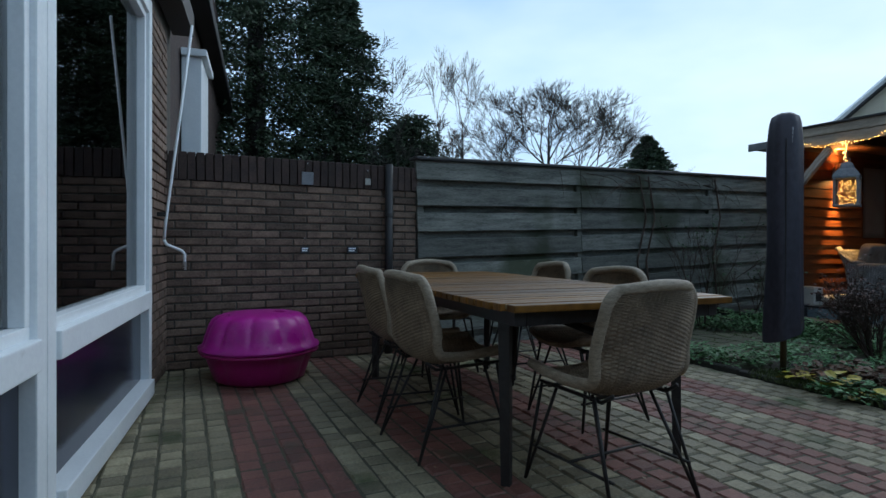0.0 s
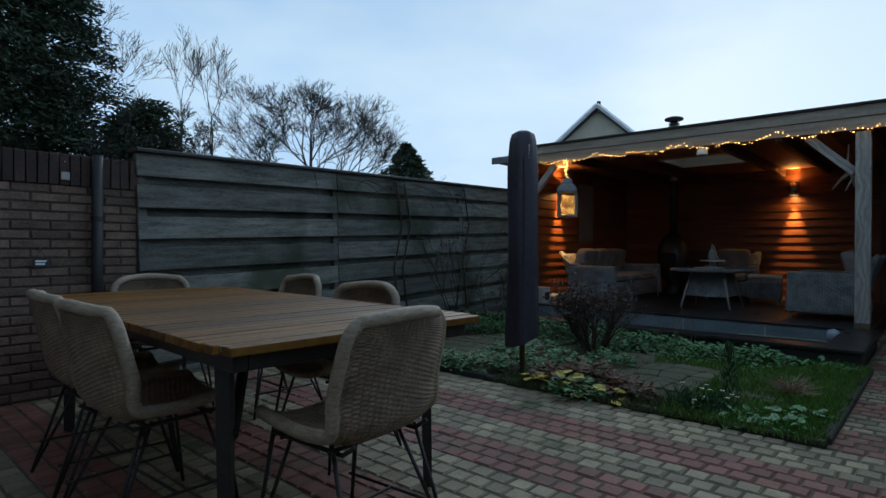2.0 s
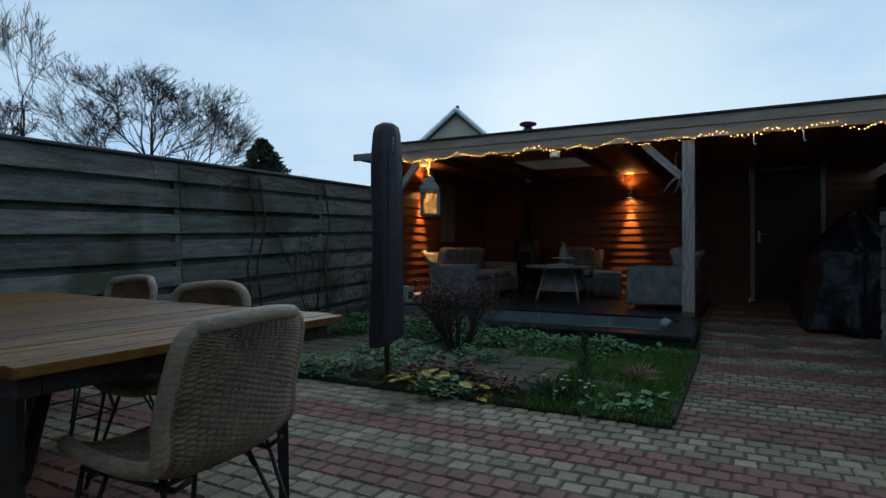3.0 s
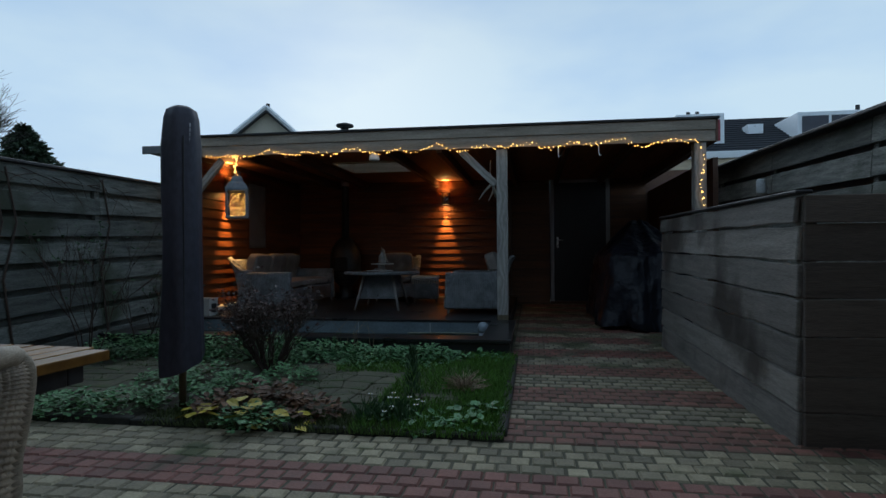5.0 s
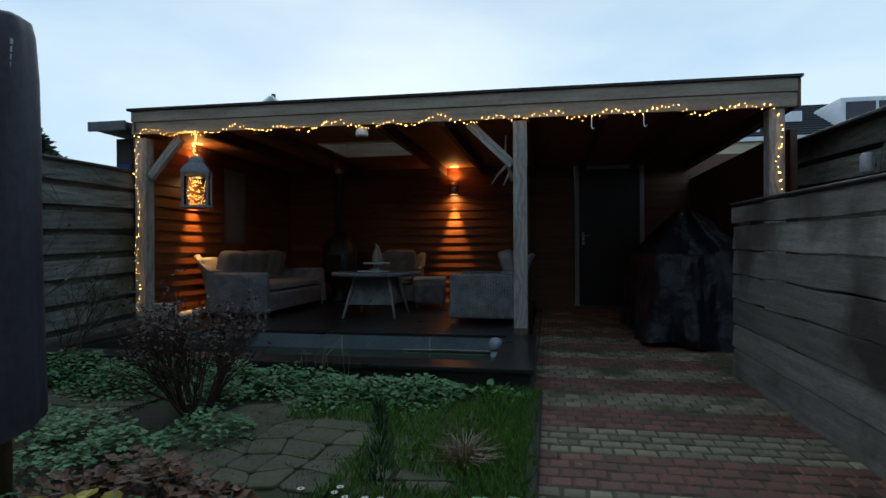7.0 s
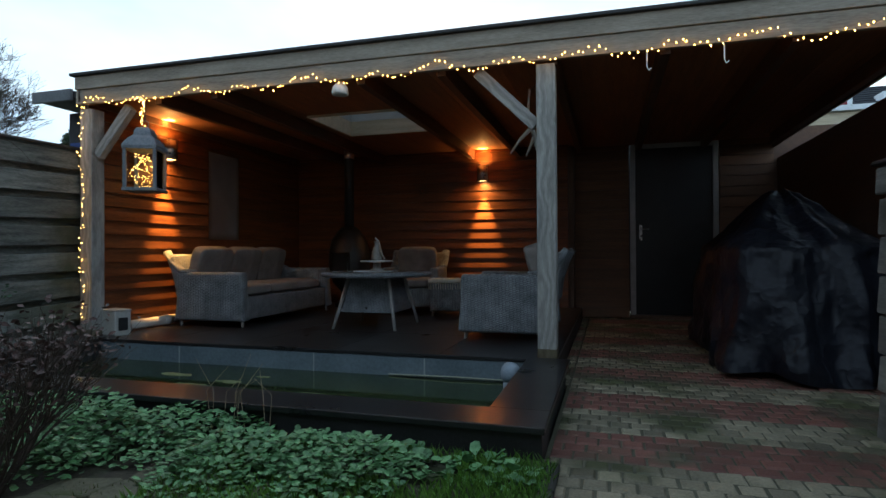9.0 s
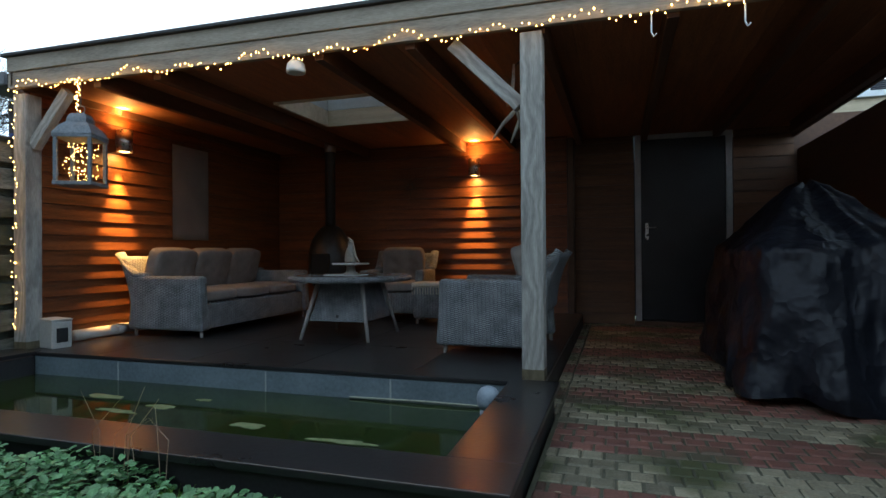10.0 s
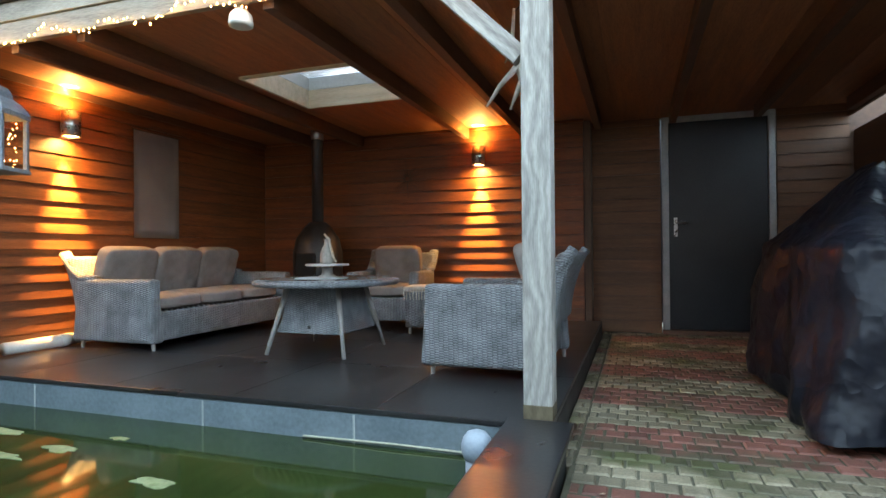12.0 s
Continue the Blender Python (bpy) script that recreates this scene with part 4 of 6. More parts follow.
def wall_lamp(x, y, z, face):
    """A steel cylinder on a plate that shines up and down the wall; face: degrees of its outward way."""
    m = Matrix.Translation((x, y, z)) @ Matrix.Rotation(radians(face), 4, "Z")
    w = thing("wall_lamp", "lit brushed-steel cylinder lamp shining up and down the planks", "lamp", m, "wall lamps")
    bm = bmesh.new()
    prof = [(0.067, -0.11), (0.074, -0.11), (0.074, 0.11), (0.067, 0.11), (0.067, 0.09)]
    lathe(bm, prof, 28, (0, 0.085, 0), close=False)
    shell = part("cylinder", bm, M_STEEL, w, "", True)
    part("mount_plate", block(-0.035, 0.035, 0.0, 0.045, -0.05, 0.05, 0.004), M_STEEL, w)
    for s in (-1, 1):
        bm = bmesh.new()
        lathe(bm, [(0.066, s * 0.094 - 0.002), (0.066, s * 0.094 + 0.002)], 24, (0, 0.085, 0))
        part("lens", bm, glow("lamp_glow", (1.0, 0.62, 0.25), 9.0), shell, "glowing lens")
        # the bulb's tight beam, and the wider spill off its reflector
        for watts, angle, lean in ((330.0, 38, 0.012), (7.0, 72, 0.06), (15.0, 165, 0.085)):
            lamp = new("lamp_beam", bpy.data.lights.new("lamp_beam", "SPOT"))
            lamp.data.energy, lamp.data.color, lamp.data.spot_size, lamp.data.spot_blend, lamp.data.shadow_soft_size = watts, WARM, radians(angle), 1.0, 0.02
            lamp.matrix_world = look(m @ Vector((0, 0.085, s * 0.1)), m @ Vector((0, lean, s * 1.0)))


wall_lamp(XL, 9.08, 2.07, -90)
wall_lamp(-1.8, YB, 2.045, 180)

# ---- fairy lights along the beam and down the posts ----
M_BULB = glow("bulb_glow", (1.0, 0.52, 0.13), 13.0)


def bulb_string(name, label, pts, spacing, spread):
    s = thing(name, label, "string lights", None, "fairy lights")
    wire, bulbs = [], bmesh.new()
    length = 0.0
    for a, b in zip(pts, pts[1:]):
        a, b = Vector(a), Vector(b)
        n = max(1, int((b - a).length / spacing))
        for k in range(n):
            p = a.lerp(b, k / n) + Vector((random.uniform(-1, 1) * spread * 0.5, random.uniform(-1, 0.2) * spread, random.uniform(-1, 1) * spread))
            wire.append(p)
            r = random.uniform(0.0036, 0.0056)
            vs = [bulbs.verts.new(p + Vector(d) * r) for d in ((1, 0, 0), (0, 1, 0), (-1, 0, 0), (0, -1, 0), (0, 0, 1.5), (0, 0, -1.5))]
            for i in range(4):
                bulbs.faces.new((vs[i], vs[(i + 1) % 4], vs[4]))
                bulbs.faces.new((vs[(i + 1) % 4], vs[i], vs[5]))
    part("wire", tube(bmesh.new(), wire, 0.0013, 4), M_BLACK, s)
    tagged(part("bulbs", bulbs, M_BULB, s, "tiny warm glowing bulbs"), kind="stuff")
    return s


sag = [(XL + 0.02, YF - 0.02, 2.28)]
for k in range(1, 45):
    sag.append((XL + 0.02 + k * 0.15, YF - 0.02, 2.315 - 0.0006 * k + 0.03 * math.sin(k * 1.7) + 0.02 * math.sin(k * 0.9)))
bulb_string("string_lights", "warm fairy lights draped along the front beam", sag, 0.034, 0.024)
bulb_string("string_lights", "warm fairy lights wound down the corner post", [(-4.76, YF + 0.005, 2.28), (-4.8, YF + 0.005, 1.9), (-4.73, YF + 0.005, 1.45), (-4.79, YF + 0.005, 1.0), (-4.74, YF + 0.005, 0.6), (-4.77, YF + 0.005, 0.3)], 0.042, 0.03)
bulb_string("string_lights", "warm fairy lights wound down the corner post", [(1.8, YF + 0.01, 2.28), (1.86, YF + 0.01, 2.05), (1.81, YF + 0.01, 1.8), (1.86, YF + 0.01, 1.5)], 0.042, 0.028)
bulb_string("string_lights", "warm fairy lights bunched above the lantern", [(-4.06, 8.0, 2.31), (-3.99, 8.0, 2.25), (-4.04, 8.0, 2.15), (-4.0, 8.0, 2.06)], 0.008, 0.028)

# ---- hanging lantern ----
M_ZINC = surf("blue_grey_zinc", (0.09, 0.105, 0.12), (0.20, 0.22, 0.245), 9.0, 0.6, 0.2)
lantern = thing("hanging_lantern", "blue-grey metal lantern filled with glowing fairy lights", "lantern", Matrix.Translation((-4.0, 8.0, 1.47)) @ Matrix.Rotation(radians(24), 4, "Z"))
R = 0.122
part("base", block(-R - 0.02, R + 0.02, -R - 0.02, R + 0.02, 0.0, 0.03, 0.006), M_ZINC, lantern)
part("top_frame", block(-R - 0.02, R + 0.02, -R - 0.02, R + 0.02, 0.36, 0.39, 0.006), M_ZINC, lantern)
for sx in (-1, 1):
    for sy in (-1, 1):
        part("corner_bar", block(sx * R - 0.013, sx * R + 0.013, sy * R - 0.013, sy * R + 0.013, 0.03, 0.36, 0.003), M_ZINC, lantern)
for a in range(4):
    bm = box(bmesh.new(), -R + 0.013, R - 0.013, R - 0.002, R + 0.002, 0.03, 0.36)
    ob = part("pane", bm, M_CLEAR, lantern)
    ob.matrix_local = Matrix.Rotation(a * math.pi / 2, 4, "Z")
    ob.visible_shadow = False
bm = bmesh.new()
lathe(bm, [(0.205, 0.39), (0.195, 0.405), (0.15, 0.46), (0.105, 0.49), (0.095, 0.53), (0.075, 0.56), (0.03, 0.57)], 4)
bmesh.ops.rotate(bm, verts=bm.verts[:], cent=(0, 0, 0), matrix=Matrix.Rotation(math.pi / 4, 3, "Z"))
part("roof", bm, M_ZINC, lantern)
part("hanging_ring", tube(bmesh.new(), [(0.03 * math.cos(k * math.pi / 8), 0, 0.60 + 0.03 * math.sin(k * math.pi / 8)) for k in range(17)], 0.004, 6), M_ZINC, lantern)
part("hook", tube(bmesh.new(), [(0, 0, 0.62), (0, 0, 0.83)], 0.004, 6), M_BLACK, lantern)
bulbs = bmesh.new()
for k in range(110):
    a, z = random.uniform(0, 6.28), random.uniform(0.04, 0.34)
    p = Vector((random.uniform(-0.095, 0.095), random.uniform(-0.095, 0.095), z))
    vs = [bulbs.verts.new(p + Vector(d) * 0.003) for d in ((1, 0, 0), (0, 1, 0), (-1, 0, 0), (0, -1, 0), (0, 0, 1.3), (0, 0, -1.3))]
    for i in range(4):
        bulbs.faces.new((vs[i], vs[(i + 1) % 4], vs[4]))
        bulbs.faces.new((vs[(i + 1) % 4], vs[i], vs[5]))
tagged(part("fairy_bulbs", bulbs, M_BULB, lantern, "bunch of glowing bulbs inside"), kind="stuff")

# ---- lounge furniture ----
M_WICKER = woven("grey_wicker", (0.125, 0.137, 0.147), (0.345, 0.365, 0.38), 0.0155)
M_CUSHION = surf("taupe_cushion", (0.16, 0.135, 0.12), (0.27, 0.235, 0.21), 7.0, 0.9, 0.25, fine=160)
M_PALE_LEG = surf("pale_leg", (0.26, 0.24, 0.22), (0.4, 0.38, 0.35), 12, 0.5, 0.1)


def cushion(sx, sy, sz, power=5.0, tufts=(), n=14):
    """A plump cushion: a rounded block that swells, with buttoned hollows."""
    bm = bmesh.new()
    made = {}

    def vert(a, b, c):
        key = (round(a, 5), round(b, 5), round(c, 5))
        if key not in made:
            k = (abs(a) ** power + abs(b) ** power + abs(c) ** power) ** (-1 / power)
            p = Vector((a * k * sx / 2, b * k * sy / 2, c * k * sz / 2))
            swell = 1 + 0.12 * (1 - a * a) * (1 - b * b) + 0.02 * noise.noise(p * 9)
            p.z *= swell
            for tx, ty in tufts:
                d = math.hypot(p.x - tx * sx / 2, p.y - ty * sy / 2)
                p.z *= 1 - 0.42 * math.exp(-((d / 0.045) ** 2))
            made[key] = bm.verts.new(p)
        return made[key]

    for axis in range(3):
        for s in (-1, 1):
            for i in range(n):
                for j in range(n):
                    quad = []
                    for di, dj in ((0, 0), (1, 0), (1, 1), (0, 1)):
                        c = [0.0, 0.0, 0.0]
                        c[axis] = s
                        c[(axis + 1) % 3] = 2 * (i + di) / n - 1
                        c[(axis + 2) % 3] = 2 * (j + dj) / n - 1
                        quad.append(vert(*c))
                    bm.faces.new(quad if s > 0 else quad[::-1])
    return bm


def flared(x0, x1, y0, y1, z0, z1, grow=(0.0, 0.0), bevel=0.03, steps=6, waist=0.0):
    """A wicker panel that flares towards its top or foot and rounds over at the edges."""
    bm = block(x0, x1, y0, y1, z0, z1, bevel, 3)
    long = [e for e in bm.edges if abs(e.verts[0].co.z - e.verts[1].co.z) > (z1 - z0) * 0.5]
    bmesh.ops.subdivide_edges(bm, edges=long, cuts=steps, use_grid_fill=False)
    cx, cy = (x0 + x1) / 2, (y0 + y1) / 2
    for v in bm.verts:
        t = (v.co.z - z0) / (z1 - z0)
        k = waist * 4 * t * (1 - t)
        v.co.x = cx + (v.co.x - cx) * (1 + grow[0] * (1 - t) ** 2 - k)
        v.co.y = cy + (v.co.y - cy) * (1 + grow[1] * (1 - t) ** 2 - k)
    return bm


def lounge_seat(name, label, width, seats, m, group="", d=0.80):
    """Faces +x: back along y at -x. Wicker body, curved arms, a raked back, cushions."""
    s = thing(name, label, "sofa" if seats > 1 else "armchair", m, group)
    w = width
    part("base", flared(-d / 2 + 0.05, d / 2 - 0.02, -w / 2 + 0.1, w / 2 - 0.1, 0.07, 0.31, bevel=0.02), M_WICKER, s, "woven grey wicker base", True)
    for sy in (-1, 1):
        y = sy * (w / 2 - 0.055)
        bm = flared(-d / 2 + 0.02, d / 2, y - 0.055, y + 0.055, 0.06, 0.575, (0.07, 0.25), 0.035)
        part("arm", bm, M_WICKER, s, "rounded wicker arm", True)
    bm = flared(-d / 2 - 0.02, -d / 2 + 0.09, -w / 2 + 0.02, w / 2 - 0.02, 0.3, 0.79, (0, 0.0), 0.04)
    for v in bm.verts:
        t = (v.co.z - 0.3) / 0.49
        v.co.x -= 0.13 * t * t
        v.co.y *= 1 + 0.03 * t
        v.co.z -= 0.03 * (abs(v.co.y) / (w / 2)) ** 4 * t
    part("back", bm, M_WICKER, s, "raked wicker back", True)
    for sy in (-1, 1):
        pts = [(-d / 2 - 0.13, sy * (w / 2 - 0.03), 0.79), (-d / 2 - 0.05, sy * (w / 2 - 0.03), 0.68), (-d / 2 + 0.06, sy * (w / 2 - 0.03), 0.585), (-d / 2 + 0.2, sy * (w / 2 - 0.05), 0.575)]
        bm = tube(bmesh.new(), pts, 0.034, 10, 0.03)
        for v in bm.verts:
            v.co.y = sy * (w / 2 - 0.05) + (v.co.y - sy * (w / 2 - 0.04)) * 1.6
        part("wing", bm, M_WICKER, s, "broad sloping wicker wing", True)
    cw = (w - 0.24) / seats
    for k in range(seats):
        y = -w / 2 + 0.12 + cw * (k + 0.5)
        ob = part("seat_cushion", cushion(d - 0.18, cw - 0.008, 0.125), M_CUSHION, s, "taupe seat cushion", True)
        ob.matrix_local = pose(0.045, y, 0.375)
        ob = part("back_cushion", cushion(0.46, cw - 0.004, 0.16, 7.0, [(a, b) for a in (-0.45, 0.25) for b in (-0.45, 0.45)]), M_CUSHION, s, "buttoned taupe back cushion", True)
        ob.matrix_local = pose(-d / 2 + 0.135, y, 0.62, 0, -74 + random.uniform(-2, 2), 0)
    for sx in (-1, 1):
        for sy in (-1, 1):
            part("foot", tube(bmesh.new(), [(sx * (d / 2 - 0.04), sy * (w / 2 - 0.06), 0.075), (sx * (d / 2 - 0.035), sy * (w / 2 - 0.06), 0.0)], 0.02, 8, 0.014), M_PALE_LEG, s)
    return s


lounge_seat("lounge_sofa", "three-seat grey wicker sofa with buttoned taupe cushions", 1.92, 3, pose(-4.13, 9.92, DECK_Z), "", 0.84)
lounge_seat("lounge_armchair", "grey wicker armchair turned with its side to the pond", 0.94, 1, pose(-0.95, 9.29, DECK_Z, 0, 0, 180), "lounge armchairs")
lounge_seat("lounge_armchair", "grey wicker armchair with taupe cushions by the stove", 0.78, 1, pose(-2.6, 11.15, DECK_Z, 0, 0, -82), "lounge armchairs")

ltable = thing("lounge_table", "round grey wicker table with splayed pale legs", "table", pose(-2.43, 9.485, DECK_Z))
part("top", lathe(bmesh.new(), [(0.50, 0.52), (0.565, 0.525), (0.58, 0.545), (0.575, 0.562), (0.5, 0.568), (0.1, 0.569)], 56), M_WICKER, ltable, "woven round top", True)
part("glass_inlay", lathe(bmesh.new(), [(0.52, 0.5715), (0.52, 0.576)], 56), surf("grey_glass", (0.2, 0.21, 0.21), (0.28, 0.29, 0.29), 5, 0.12, 0.02), ltable)
bm = bmesh.new()
lathe(bm, [(0.30, 0.515), (0.315, 0.42), (0.355, 0.28), (0.40, 0.175), (0.395, 0.165)], 4)
bmesh.ops.rotate(bm, verts=bm.verts[:], cent=(0, 0, 0), matrix=Matrix.Rotation(math.pi / 4, 3, "Z"))
part("skirt", bm, M_WICKER, ltable, "tapered wicker skirt")
for sx in (-1, 1):
    for sy in (-1, 1):
        part("leg", tube(bmesh.new(), [(sx * 0.22, sy * 0.22, 0.52), (sx * 0.335, sy * 0.345, 0.0)], 0.021, 8, 0.016), M_PALE_LEG, ltable, "", True)
part("badge", block(-0.012, 0.012, -0.279, -0.272, 0.2, 0.224, 0.002), M_BLACK, ltable)
tray = thing("cake_stand", "white footed stand on the lounge table", "stand", pose(-2.43, 9.485, DECK_Z + 0.577))
part("foot", lathe(bmesh.new(), [(0.07, 0.0), (0.075, 0.01), (0.045, 0.03), (0.04, 0.09)], 24), M_PALE_LEG, tray, "", True)
part("plate", lathe(bmesh.new(), [(0.05, 0.09), (0.17, 0.096), (0.175, 0.105), (0.17, 0.112), (0.02, 0.112)], 32), surf("stone_plate", (0.4, 0.38, 0.35), (0.55, 0.53, 0.5), 8, 0.5, 0.1), tray, "pale round plate", True)
mat = thing("place_mat", "round pale lace mat on the lounge table", "mat", pose(-2.46, 9.445, DECK_Z + 0.5765))
part("disc", lathe(bmesh.new(), [(0.21, 0.0005), (0.21, 0.003)], 36), surf("lace", (0.4, 0.41, 0.42), (0.55, 0.56, 0.56), 40, 0.8, 0.2), mat)
jug = thing("stone_bottle", "small grey stone bottle with a rope bow on the stand", "bottle", pose(-2.43, 9.485, DECK_Z + 0.69))
part("body", lathe(bmesh.new(), [(0.055, 0.0), (0.058, 0.02), (0.055, 0.08), (0.04, 0.13), (0.025, 0.15), (0.024, 0.19), (0.03, 0.2)], 20), surf("stoneware", (0.2, 0.19, 0.17), (0.33, 0.31, 0.28), 14, 0.6, 0.2), jug, "", True)
part("rope", tube(bmesh.new(), [(0.02, -0.03, 0.2), (0.0, -0.04, 0.235), (0.04, -0.04, 0.2), (0.06, -0.045, 0.12), (0.075, -0.04, 0.06), (0.1, -0.03, 0.01)], 0.009, 8), surf("rope", (0.35, 0.31, 0.25), (0.5, 0.45, 0.36), 60, 0.9, 0.3), jug, "knotted pale rope", True)

stool = thing("footstool", "square grey wicker footstool", "stool", pose(-1.98, 10.7, DECK_Z, 0, 0, 8))
part("body", flared(-0.22, 0.22, -0.22, 0.22, 0.06, 0.4, bevel=0.025), M_WICKER, stool, "", True)
for sx in (-1, 1):
    for sy in (-1, 1):
        part("foot", tube(bmesh.new(), [(sx * 0.18, sy * 0.18, 0.07), (sx * 0.18, sy * 0.18, 0.0)], 0.016, 8), M_PALE_LEG, stool)
throw = thing("throw_blanket", "folded cream throw with a fringe on the footstool", "blanket", pose(-1.98, 10.7, DECK_Z + 0.4, 0, 0, 8))
M_THROW = surf("cream_throw", (0.42, 0.37, 0.3), (0.6, 0.55, 0.46), 12, 0.95, 0.4)
part("cloth", block(-0.235, 0.235, -0.23, 0.15, 0.002, 0.05, 0.02, 3), M_THROW, throw, "", True)
for k in range(16):
    x = -0.22 + k * 0.0293
    part("fringe", tube(bmesh.new(), [(x, -0.228, 0.03), (x + random.uniform(-0.004, 0.004), -0.24, -0.03), (x + random.uniform(-0.008, 0.008), -0.238, -0.075)], 0.005, 5), M_THROW, throw)

stove = thing("wood_stove", "black cast-iron garden stove with a tall flue", "stove", pose(-3.66, 11.36, DECK_Z))
part("body", lathe(bmesh.new(), [(0.2, 0.0), (0.21, 0.05), (0.12, 0.1), (0.12, 0.22), (0.24, 0.36), (0.29, 0.52), (0.29, 0.78), (0.25, 0.95), (0.16, 1.08), (0.1, 1.14)], 28), M_BLACK, stove, "", True)
part("fire_opening", block(-0.13, 0.13, -0.3, -0.2, 0.5, 0.78, 0.03), surf("soot", (0.004, 0.004, 0.004), (0.01, 0.01, 0.01), 9, 0.9, 0.1), stove)
part("flue_pipe", tube(bmesh.new(), [(0, 0, 1.1), (0, 0, 3.25)], 0.068, 20), M_BLACK, stove, "black flue pipe", True)
part("flue_collar", tube(bmesh.new(), [(0, 0, 2.12), (0, 0, 2.25)], 0.074, 20), M_STEEL, stove, "steel flue collar", True)
part("flue_outer", tube(bmesh.new(), [(0, 0, 2.46), (0, 0, 3.2)], 0.1, 20), M_STEEL, stove, "steel outer flue above the roof", True)
part("flue_cap", lathe(bmesh.new(), [(0.1, 3.24), (0.16, 3.26), (0.17, 3.28), (0.16, 3.3), (0.06, 3.33)], 24), M_BLACK, stove, "dark rain cap", True)

poster = thing("wall_hanging", "plain grey cloth hanging on the side wall", "wall hanging", pose(XL + 0.004, 10.08, 1.64))
M_CLOTH = surf("grey_linen", (0.30, 0.255, 0.24), (0.40, 0.35, 0.33), 3.0, 0.9, 0.15, fine=120)
bm = bmesh.new()
grid = [[bm.verts.new((0.008 + 0.004 * noise.noise((i * 0.5, j * 0.3, 0)), -0.29 + i * 0.0725, -0.54 + j * 0.09)) for j in range(13)] for i in range(9)]
for i in range(8):
    for j in range(12):
        bm.faces.new((grid[i][j], grid[i + 1][j], grid[i + 1][j + 1], grid[i][j + 1]))
bmesh.ops.solidify(bm, geom=bm.faces[:], thickness=0.004)
part("cloth", bm, M_CLOTH, poster, "", True)
part("rod", tube(bmesh.new(), [(0.012, -0.31, 0.545), (0.012, 0.31, 0.545)], 0.008, 8), M_BEAM, poster)
part("cord", tube(bmesh.new(), [(0.012, -0.2, 0.55), (0.01, 0, 0.62), (0.012, 0.2, 0.55)], 0.002, 5), M_BLACK, poster)

sunburst = thing("wall_wreath", "dark twig star hung on the back wall", "ornament", pose(-2.72, YB, 1.83))
bm = bmesh.new()
for k in range(22):
    a = k * 2 * math.pi / 22 + random.uniform(-0.1, 0.1)
    r = random.uniform(0.13, 0.25)
    tube(bm, [(0.03 * math.cos(a), -0.02, 0.03 * math.sin(a)), (r * math.cos(a), -0.025, r * math.sin(a))], 0.005, 5, 0.002)
part("twigs", bm, surf("dark_twig", (0.05, 0.03, 0.02), (0.1, 0.065, 0.04), 20, 0.8, 0.2), sunburst)

speaker = thing("garden_box", "small pale socket box standing at the deck's corner", "box", pose(-4.6, 8.25, DECK_Z, 0, 0, -12))
part("body", block(-0.12, 0.12, -0.08, 0.08, 0.0, 0.23, 0.012), surf("pale_box", (0.4, 0.39, 0.36), (0.52, 0.5, 0.46), 6, 0.6, 0.1), speaker)
part("lid", block(-0.125, 0.125, -0.085, 0.085, 0.231, 0.245, 0.006), surf("pale_lid", (0.46, 0.45, 0.42), (0.58, 0.56, 0.52), 6, 0.6, 0.1), speaker)
part("socket_face", block(0.1205, 0.126, -0.045, 0.045, 0.05, 0.17, 0.004), M_BLACK_TRIM, speaker)
tubep = thing("floor_pipe", "pale plastic pipe lying along the side wall", "pipe", pose(XL + 0.11, 8.45, DECK_Z))
part("tube", tube(bmesh.new(), [(0, 0.05, 0.055), (0.0, 1.05, 0.055)], 0.05, 14), surf("pale_pvc", (0.42, 0.4, 0.36), (0.55, 0.52, 0.47), 6, 0.5, 0.1), tubep, "", True)
part("coupling", tube(bmesh.new(), [(0, 0.5, 0.055), (0, 0.6, 0.055)], 0.054, 14), surf("pvc_joint", (0.36, 0.34, 0.3), (0.45, 0.42, 0.38), 6, 0.5, 0.1), tubep, "", True)

overflow = thing("pond_overflow", "grey plastic overflow pipe with a rounded cap in the pond corner", "pipe", pose(-0.735, 7.84, 0))
M_PVC = surf("blue_grey_pvc", (0.24, 0.30, 0.36), (0.36, 0.42, 0.48), 6, 0.4, 0.08)
part("standpipe", tube(bmesh.new(), [(0, 0, -0.3), (0, 0, 0.05)], 0.05, 18), M_PVC, overflow, "", True)
part("cap", lathe(bmesh.new(), [(0.056, 0.04), (0.066, 0.07), (0.068, 0.1), (0.06, 0.13), (0.042, 0.153), (0.015, 0.164)], 24), M_PVC, overflow, "rounded grey cap", True)

detector = thing("ceiling_spot", "round white spot lamp, unlit, under the front beam", "lamp", pose(-2.15, 8.1, 2.2))
part("head", lathe(bmesh.new(), [(0.035, 0.09), (0.06, 0.06), (0.068, 0.02), (0.066, 0.0), (0.05, -0.004)], 24), surf("white_shell", (0.66, 0.66, 0.64), (0.76, 0.76, 0.74), 6, 0.4, 0.03), detector, "", True)
part("arm", tube(bmesh.new(), [(0, 0, 0.085), (0, 0, 0.2)], 0.014, 10), M_STEEL, detector)
for hx in (0.18, 0.66):
    h = thing("hanging_hook", "small white hook under the front beam", "hook", pose(hx, 8.06, 2.145), "beam hooks")
    part("hook", tube(bmesh.new(), [(0, 0, 0.14), (0, 0, 0.04), (0.012, 0, 0.015), (0.028, 0, 0.03)], 0.005, 6), M_WHITE, h)

